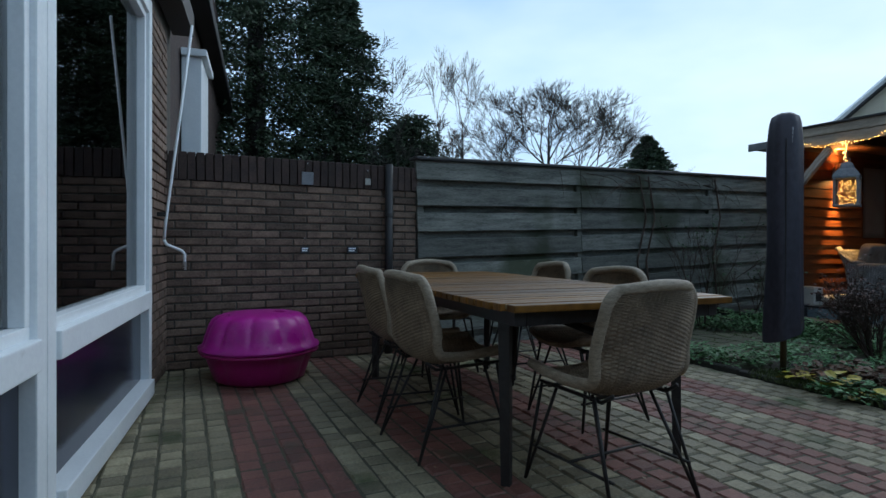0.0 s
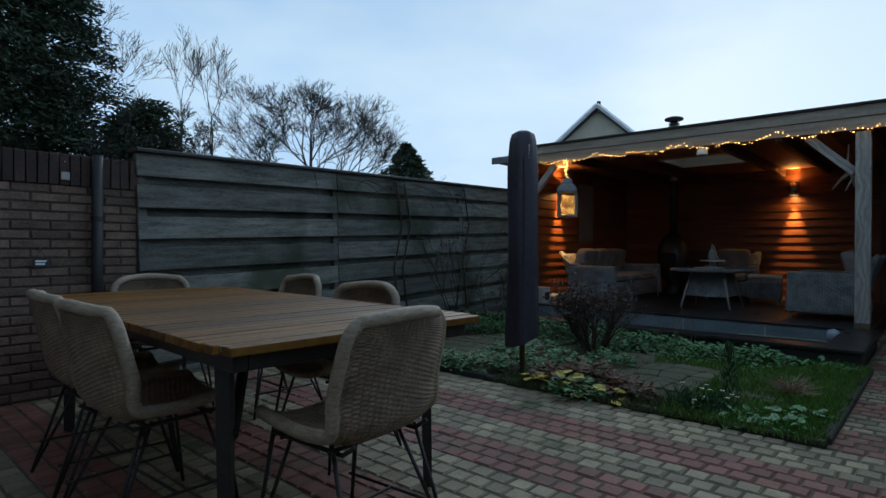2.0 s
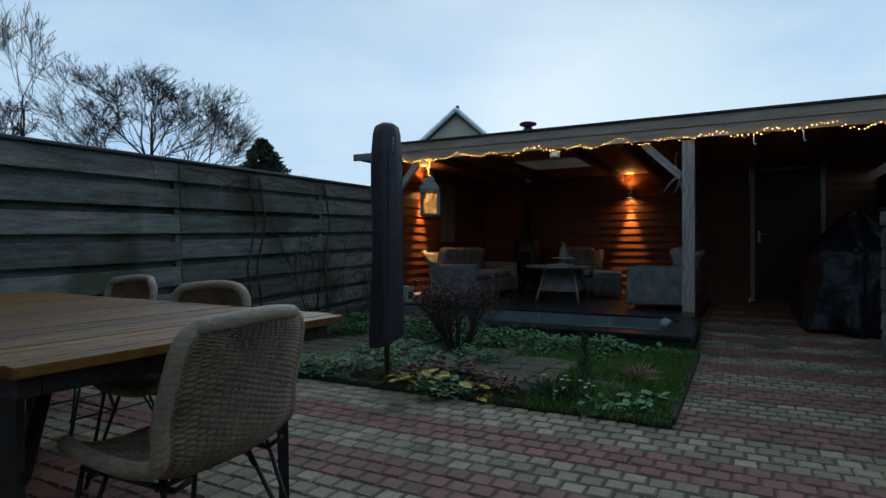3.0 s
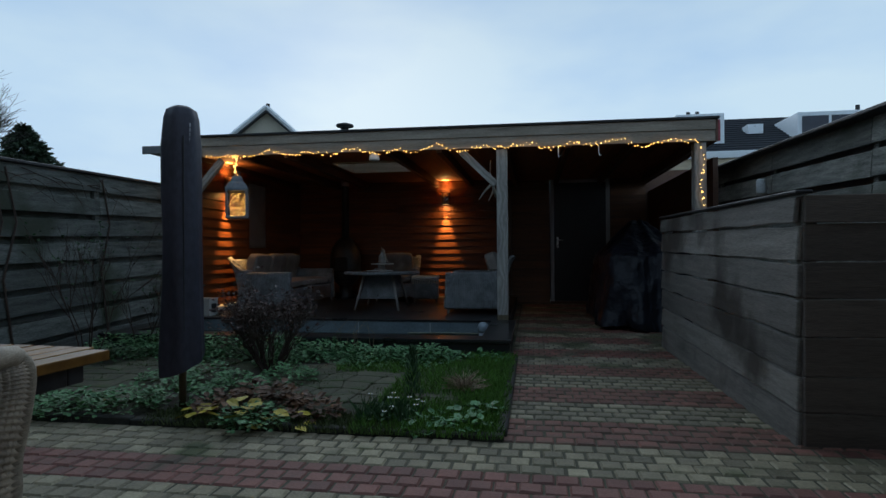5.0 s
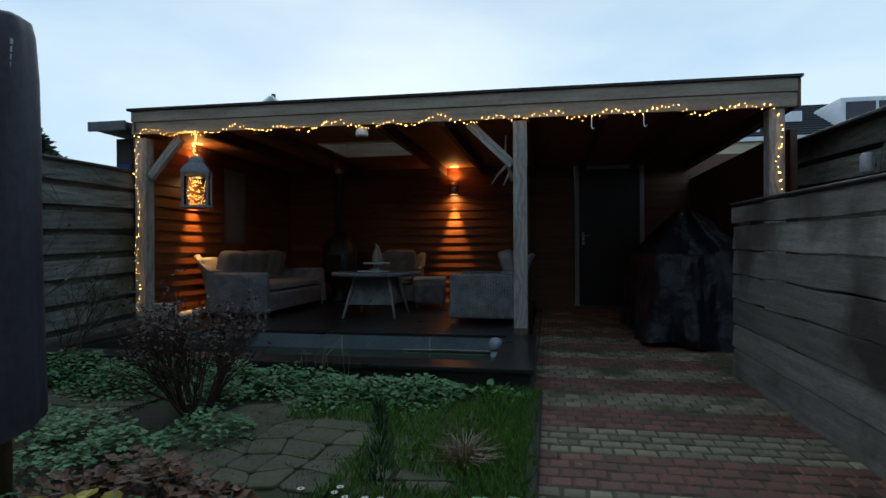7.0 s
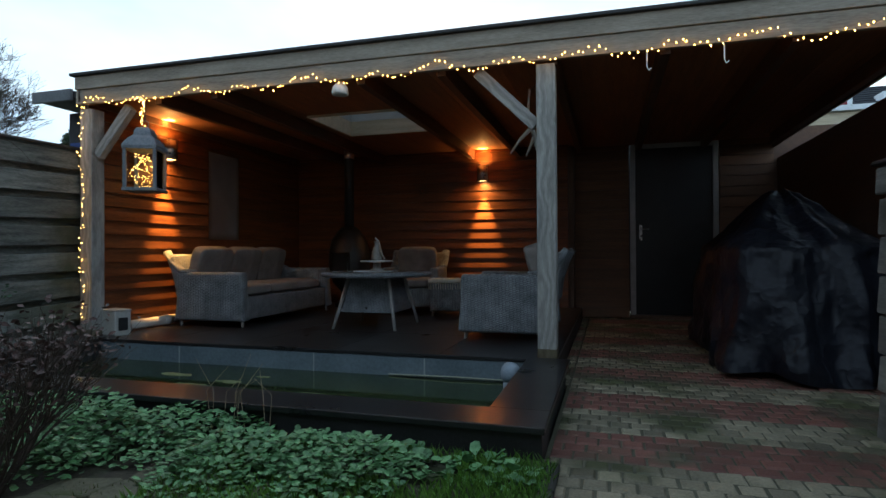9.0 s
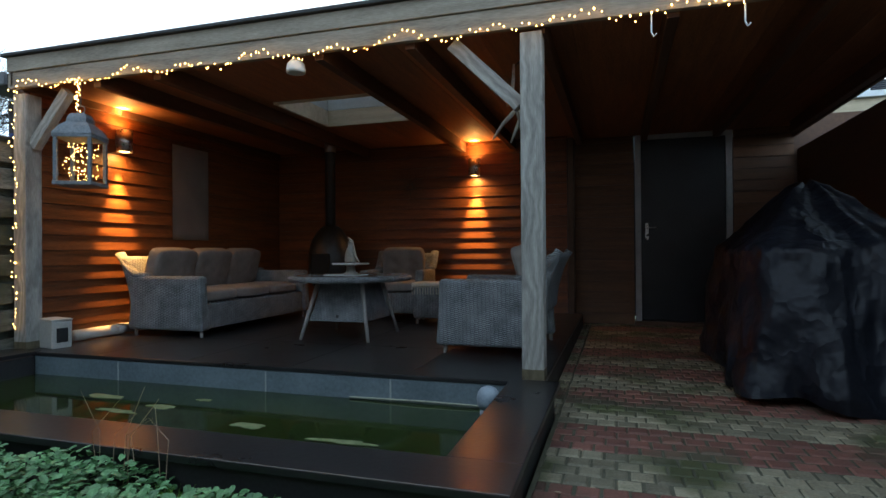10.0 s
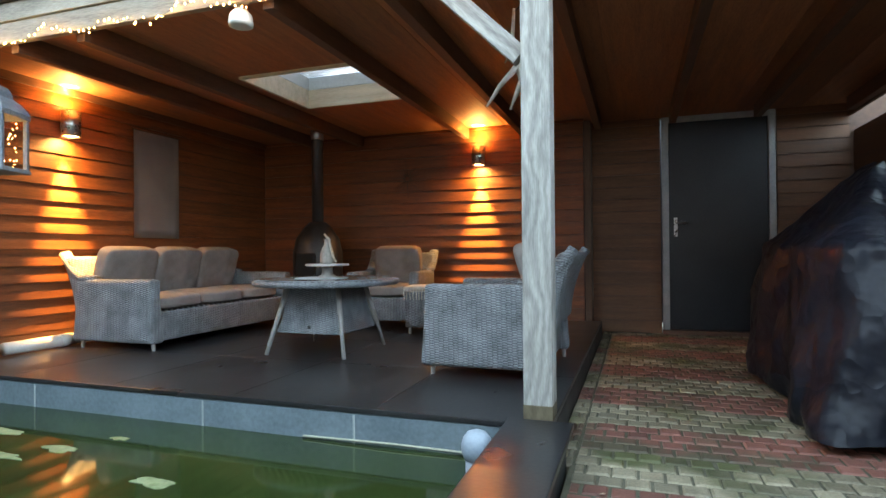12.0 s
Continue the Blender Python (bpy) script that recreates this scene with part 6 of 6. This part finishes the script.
# ---- beyond the garden ----
M_NEEDLE = surf("conifer_needle", (0.012, 0.028, 0.014), (0.045, 0.075, 0.035), 3.0, 0.7, 0.0, vary=0.4)
M_BARK = surf("dark_bark", (0.018, 0.015, 0.014), (0.045, 0.038, 0.033), 8.0, 0.9, 0.3)


def conifer(x, y, h, r, boughs, label, sprays=34, size=0.3, foot=0.5, fat=0.8):
    t = thing("conifer_tree", label, "tree", pose(x, y, -0.06))
    part("trunk", tube(bmesh.new(), [(0, 0, 0), (0.05, 0, h * 0.5), (0, 0.03, h * 0.95)], 0.14 + h * 0.012, 8, 0.02), M_BARK, t)
    vs, fs = [], []
    for _ in range(boughs):
        z = foot + (h - foot) * random.random() ** 1.1
        k = 1 - (z - foot) / (h - foot)
        reach = r * (k ** fat) * random.uniform(0.55, 1.12) + 0.06
        a = random.uniform(0, 6.283)
        for s in range(sprays):
            f = (s + random.random()) / sprays
            f = f ** 0.7
            sway = random.uniform(-0.16, 0.16) * reach * f
            px = math.cos(a) * reach * f - math.sin(a) * sway
            py = math.sin(a) * reach * f + math.cos(a) * sway
            pz = z + 0.1 * f * reach - 0.28 * f * f * reach + random.uniform(-0.1, 0.1)
            d = Vector((math.cos(a + random.uniform(-1, 1)), math.sin(a + random.uniform(-1, 1)), random.uniform(-0.7, 0.5))).normalized() * size * random.uniform(0.5, 1.2)
            w = d.cross(rand_dir()).normalized() * size * 0.16
            i = len(vs)
            p = Vector((px, py, pz))
            vs += [p, p + d * 0.5 + w, p + d, p + d * 0.5 - w]
            fs.append((i, i + 1, i + 2, i + 3))
    me = bpy.data.meshes.new("crown")
    me.from_pydata([tuple(v) for v in vs], [], fs)
    me.materials.append(M_NEEDLE)
    ob = new("crown", me)
    ob.parent = t
    return t


def bare_tree(x, y, h, wide, label, spread=0.6, depth=5, fork=3, trunk=0.3, limbs=7, r=0.1):
    """A leafless tree, h high and wide across, whose limbs leave the trunk all the way up."""
    t = thing("bare_tree", label, "tree", pose(x, y, -0.06))
    part("trunk", tube(bmesh.new(), [(0, 0, 0), (0.04, 0.02, h * trunk * 0.6), (0, 0, h * trunk), (0.02, 0, h * (trunk + 0.3))], r, 8, r * 0.4), M_BARK, t)
    bm, least = bmesh.new(), 0.003 + 0.018 * r
    twiggy(bm, Vector((0, 0, h * (trunk + 0.28))), Vector((0, 0, 1)), h * 0.22, r * 0.4, depth, spread, fork, 4, least)
    for k in range(limbs):
        f = (k + 0.5) / limbs
        a = k * 2.4 + random.uniform(-0.4, 0.4)
        d = Vector((math.cos(a), math.sin(a), 0.35 + 0.9 * f)).normalized()
        twiggy(bm, Vector((0, 0, h * (trunk * 0.8 + 0.42 * f))), d, wide * 0.27 * (1.1 - 0.45 * f), r * 0.5 * (1.1 - 0.5 * f), depth, spread, fork, 4, least)
    top = max(v.co.z for v in bm.verts)
    reach = sorted(math.hypot(v.co.x, v.co.y) for v in bm.verts)[int(len(bm.verts) * 0.985)]
    for v in bm.verts:
        v.co.z *= h / top
        v.co.x *= 0.5 * wide / reach
        v.co.y *= 0.5 * wide / reach
    part("crown", bm, M_BARK, t, "bare branches and fine twigs")
    return t


conifer(-11.6, 1.6, 11.5, 2.7, 900, "tall dark conifer behind the brick wall", 110, 0.125, 0.3, 0.55)
conifer(-11.9, 3.3, 6.6, 2.1, 700, "broad dark conifer behind the brick wall", 90, 0.115, 0.3, 0.5)
conifer(-10.6, 4.6, 3.7, 1.3, 360, "rounded dark evergreen behind the fence", 50, 0.11, 0.2, 0.35)
conifer(-12.6, 5.2, 3.9, 1.3, 360, "rounded dark evergreen behind the fence", 50, 0.11, 0.2, 0.35)
conifer(-28.0, 28.2, 8.2, 4.6, 420, "distant dark spruce above the fence", 44, 0.34, 1.0, 0.75)
bare_tree(-11.5, 4.2, 5.6, 3.6, "tangled bare bush behind the fence", 0.75, 5, 3, 0.3, 7, 0.03)
bare_tree(-9.6, 4.0, 3.6, 2.6, "tangled bare bush behind the fence", 0.9, 4, 3, 0.12, 8, 0.03)
bare_tree(-9.6, 5.0, 3.4, 2.2, "tangled bare bush behind the fence", 0.9, 4, 3, 0.12, 8, 0.03)
bare_tree(-11.5, 5.6, 5.6, 2.1, "slim bare tree behind the fence", 0.6, 5, 3, 0.35, 6, 0.045)
bare_tree(-11.4, 6.2, 5.5, 2.2, "slim bare tree behind the fence", 0.6, 5, 3, 0.35, 6, 0.045)
bare_tree(-20.3, 14.9, 8.3, 9.5, "wide bare tree in the distance", 0.75, 6, 3, 0.38, 10, 0.13)
bare_tree(-30.5, 33.5, 6.6, 9.0, "distant low bare tree", 0.7, 5, 3, 0.25, 8, 0.12)
bare_tree(-22.5, 17.9, 4.3, 4.0, "distant low bare tree", 0.8, 5, 3, 0.25, 7, 0.05)

M_ROOFTILE = surf("dark_roof_tile", (0.02, 0.022, 0.028), (0.045, 0.048, 0.058), 3.0, 0.7, 0.3, stretch=(1, 1, 6))
M_CREAM = surf("cream_render", (0.42, 0.38, 0.3), (0.52, 0.47, 0.38), 2.0, 0.85, 0.1)


def gabled_house(name, label, m, w, eaves, ridge, length):
    h = thing(name, label, "house", m)
    bm = bmesh.new()
    prof = [(-w / 2, 0), (w / 2, 0), (w / 2, eaves), (0, ridge), (-w / 2, eaves)]
    a = [bm.verts.new((x, 0, z)) for x, z in prof]
    b = [bm.verts.new((x, length, z)) for x, z in prof]
    bm.faces.new(a)
    bm.faces.new(b[::-1])
    for q in range(5):
        bm.faces.new((a[q], b[q], b[(q + 1) % 5], a[(q + 1) % 5]))
    part("wall", bm, M_CREAM, h)
    for s in (-1, 1):
        d = Vector((s * (w / 2 + 0.4), 0, eaves - (ridge - eaves) * 0.8 / w)) - Vector((0, 0, ridge))
        bm = bmesh.new()
        n = Vector((-d.z, 0, d.x)).normalized() * (0.16 * -s)
        pts = [Vector((0, 0, ridge)), Vector((0, 0, ridge)) + d]
        vs = [bm.verts.new(Vector((p.x + o.x, y, p.z + 0.02 + o.z))) for y in (-0.35, length + 0.35) for p, o in ((pts[0], Vector()), (pts[1], Vector()), (pts[1], n), (pts[0], n))]
        for f in ((0, 1, 2, 3), (7, 6, 5, 4), (0, 4, 5, 1), (1, 5, 6, 2), (2, 6, 7, 3), (3, 7, 4, 0)):
            bm.faces.new([vs[i] for i in f])
        bmesh.ops.recalc_face_normals(bm, faces=bm.faces[:])
        part("roof", bm, M_ROOFTILE, h, "dark tiled roof slope")
        bm = bmesh.new()
        tube(bm, [(0, -0.38, ridge + 0.03), (d.x, -0.38, ridge + d.z + 0.03)], 0.11, 4)
        part("verge_board", bm, M_WHITE, h, "white verge board")
    return h


gable = gabled_house("gabled_house", "distant cream house with a white-edged gable", pose(-13.5, 28.0, 0, 0, 0, 20), 7.0, 5.3, 8.4, 9.0)
part("chimney", tube(bmesh.new(), [(0, 0.5, 8.3), (0, 0.5, 8.8)], 0.1, 8), M_BRICK_DARK, gable)
ext = part("side_wing", box(bmesh.new(), 1.5, 6.0, 2.0, 8.0, 0, 7.0), M_ROOFTILE, gable, "lower dark roofed wing")

terrace = thing("terraced_house", "neighbouring house with a dark tiled roof and white dormers", "house", pose(8.0, 25.0, 0))
part("wall", box(bmesh.new(), -5.0, 16.0, 0.0, 8.0, 0.0, 4.9), M_BRICK, terrace)
bm = bmesh.new()
vs = [bm.verts.new(p) for p in ((-5.3, -0.4, 4.85), (16, -0.4, 4.85), (16, 4, 7.1), (-5.3, 4, 7.1), (-5.3, 8.4, 4.85), (16, 8.4, 4.85))]
bm.faces.new(vs[:4])
bm.faces.new((vs[3], vs[2], vs[5], vs[4]))
bm.faces.new((vs[0], vs[3], vs[4]))
bm.faces.new((vs[1], vs[5], vs[2]))
bm.faces.new((vs[0], vs[4], vs[5], vs[1]))
roofp = part("roof", bm, M_ROOFTILE, terrace, "dark tiled roof")
for row in range(16):
    f = (row + 0.5) / 16
    part("tile_course", tube(bmesh.new(), [(-5.3, -0.4 + 4.4 * f, 4.87 + 2.25 * f), (16, -0.4 + 4.4 * f, 4.87 + 2.25 * f)], 0.035, 4), M_ROOFTILE, roofp)
part("gutter", block(-5.3, 16, -0.55, -0.4, 4.75, 4.9, 0.03), M_WHITE, terrace, "white gutter")
M_REDCURTAIN = surf("red_curtain", (0.22, 0.03, 0.04), (0.32, 0.06, 0.07), 4, 0.8, 0.1)
for dx, wid, red in ((-1.3, 1.9, True), (3.6, 2.4, False)):
    d = part("dormer", block(dx - wid / 2, dx + wid / 2, 0.6, 3.6, 5.3, 6.55 + 0.1 * red, 0.03), M_WHITE, terrace, "white box dormer")
    n = 2
    for k in range(n):
        x0 = dx - wid / 2 + 0.16 + k * (wid - 0.22) / n
        part("dormer_window", box(bmesh.new(), x0, x0 + (wid - 0.44) / n, 0.575, 0.597, 5.5, 6.38), M_REDCURTAIN if red else M_PANEL, d)
part("rooflight", box(bmesh.new(), 0.9, 1.5, 1.6, 2.3, 5.95, 6.35), M_WHITE, terrace, "small pale rooflight")
for cx in (-0.9, -0.5, 6.3):
    part("vent_pipe", tube(bmesh.new(), [(cx, 3.9, 7.0), (cx, 3.9, 7.5)], 0.09, 8), M_BLACK, terrace)

shed = thing("neighbour_shed", "dark neighbouring shed with an overhanging roof", "shed", pose(-5.25, 8.25, 0))
M_SHEDWALL = surf("shed_dark", (0.03, 0.03, 0.033), (0.06, 0.06, 0.065), 3, 0.7, 0.2, stretch=(6, 6, 0.8))
part("wall", block(-0.1, 0.12, 0.15, 3.0, 0.0, 2.36, 0.01), M_SHEDWALL, shed)
part("roof", block(-0.22, 0.25, -0.1, 3.3, 2.42, 2.5, 0.01), M_BLACK_TRIM, shed)
part("roof_edge", block(-0.24, 0.25, -0.13, -0.1, 2.4, 2.51, 0.006), surf("grey_edge", (0.12, 0.13, 0.14), (0.2, 0.21, 0.22), 6, 0.5, 0.1), shed)
part("blue_sheet", box(bmesh.new(), -0.06, 0.1, 0.13, 0.148, 1.85, 2.05), surf("blue_sheet", (0.02, 0.06, 0.24), (0.03, 0.09, 0.32), 5, 0.5, 0.1), shed, "strip of blue sheeting")
carport = thing("neighbour_carport", "pale pine eave of the neighbouring carport", "carport", pose(2.2, 12.9, 0))
part("fascia", block(0.0, 4.5, 0.0, 0.05, 2.55, 2.82, 0.005), M_PINE, carport, "pale pine fascia board")
part("rafter", block(-0.2, 0.25, 0.06, 0.12, 2.42, 2.52, 0.005), M_PINE, carport)
part("edge_trim", block(-0.05, 4.55, -0.06, 0.12, 2.825, 2.9, 0.006), M_WHITE, carport, "pale roof edge")
part("roof", block(0.0, 4.5, 0.13, 3.0, 2.7, 2.82, 0.005), M_BLACK_TRIM, carport)
for x in (0.1, 4.3):
    part("post", block(x, x + 0.1, 0.06, 0.16, -0.06, 2.69, 0.005), M_PINE, carport)
cup = thing("fence_lamp", "small pale glass jar lamp on the boundary fence", "lamp", pose(2.27, 7.5, 1.6))
part("jar", lathe(bmesh.new(), [(0.045, 0.0), (0.05, 0.02), (0.05, 0.14), (0.035, 0.16)], 16), surf("jar_glass", (0.4, 0.42, 0.42), (0.55, 0.57, 0.57), 8, 0.3, 0.05), cup, "", True)
part("bracket", block(0.0, 0.06, -0.01, 0.01, 0.05, 0.08, 0.002), M_BLACK, cup)
garden_wall_bricks()


# ---- pavers ----
def paver_rows(x0, x1, y0, y1, red, px=0.106, py=0.1045):
    """Rows of pavers in running bond; red tells whether a row's middle lies in a red band."""
    out, row, y = [], 0, y0
    while y < y1 - 0.03:
        x = x0 - (px / 2 if row % 2 else 0)
        h = min(py, y1 - y)
        while x < x1 - 0.01:
            a, b = max(x, x0), min(x + px, x1)
            if b - a > 0.02:
                out.append((a, b, y, y + h, red(y + h / 2)))
            x += px
        y += py
        row += 1
    return out


def paver_mesh(bm, a, b, y0, y1):
    dz = random.uniform(-0.004, 0.003)
    g = 0.002 + random.uniform(0, 0.002)
    m = Matrix.Translation(((a + b) / 2, (y0 + y1) / 2, dz)) @ Euler([radians(random.uniform(-1.0, 1.0)) for _ in range(3)]).to_matrix().to_4x4()
    w, h = (b - a) / 2 - g, (y1 - y0) / 2 - g
    slab(bm, -w, w, -h, h, -0.05, 0.0, 0.009, m)


def red_patio(y):
    return 0.3 < y < 3.75 and (3.69 - y) % 0.705 < 0.33


def red_path(y):
    return y > 4.07 and (y - 4.07) % 0.84 < 0.36


patio = paver_rows(-4.55, 2.4, -0.75, 4.055, red_patio)
path = paver_rows(-0.345, 1.9, 4.06, 12.25, red_path) + paver_rows(-0.44, -0.347, 8.0, 12.25, red_path)
near = [p for p in path if p[0] < 1.2 and 4.05 < p[2] < 6.1][:298]
rest = [p for p in path if p not in set(near)]
close = [p for p in patio if -1.0 < p[0] < 0.35 and 1.6 < p[2] < 4.05][:298]
patio_rest = [p for p in patio if p not in set(close)]
patio_base = setting("pavement_patio", box(bmesh.new(), -1.0, -0.9, 3.0, 3.1, -0.058, -0.05), M_SAND, "patio of mossy grey pavers crossed by red bands")
pavement = setting("pavement_path", box(bmesh.new(), -0.2, 0.0, 3.95, 4.0, -0.058, -0.05), M_SAND, "garden path of grey pavers crossed by red bands")
shapes = {}
for a, b, y0, y1, r, on in [(*p, pavement) for p in near] + [(*p, patio_base) for p in close]:
    key = (round(b - a, 3), round(y1 - y0, 3), r, random.randrange(4), on is pavement)
    if key not in shapes:
        bm = bmesh.new()
        paver_mesh(bm, -key[0] / 2, key[0] / 2, -key[1] / 2, key[1] / 2)
        shapes[key] = mesh_of("paver", bm, (M_PATH_RED if r else M_PATH_GREY) if key[4] else (M_PAVER_RED if r else M_PAVER_GREY))
    piece("paver", shapes[key], on, pose((a + b) / 2, (y0 + y1) / 2, 0, random.uniform(-1.2, 1.2), random.uniform(-1.2, 1.2), random.uniform(-1.5, 1.5)))
for nm, rows, lab, grey, red in (("pavement_patio_rest", patio_rest, "patio", M_PAVER_GREY, M_PAVER_RED), ("pavement_path_far", rest, "path", M_PATH_GREY, M_PATH_RED)):
    for r, mat_ in ((False, grey), (True, red)):
        bm = bmesh.new()
        for a, b, y0, y1, q in rows:
            if q == r:
                paver_mesh(bm, a, b, y0, y1)
        tagged(link(nm + ("_red" if r else "_grey"), bm, mat_), ("red" if r else "mossy grey") + " concrete pavers of the " + lab, "pavers", kind="stuff")
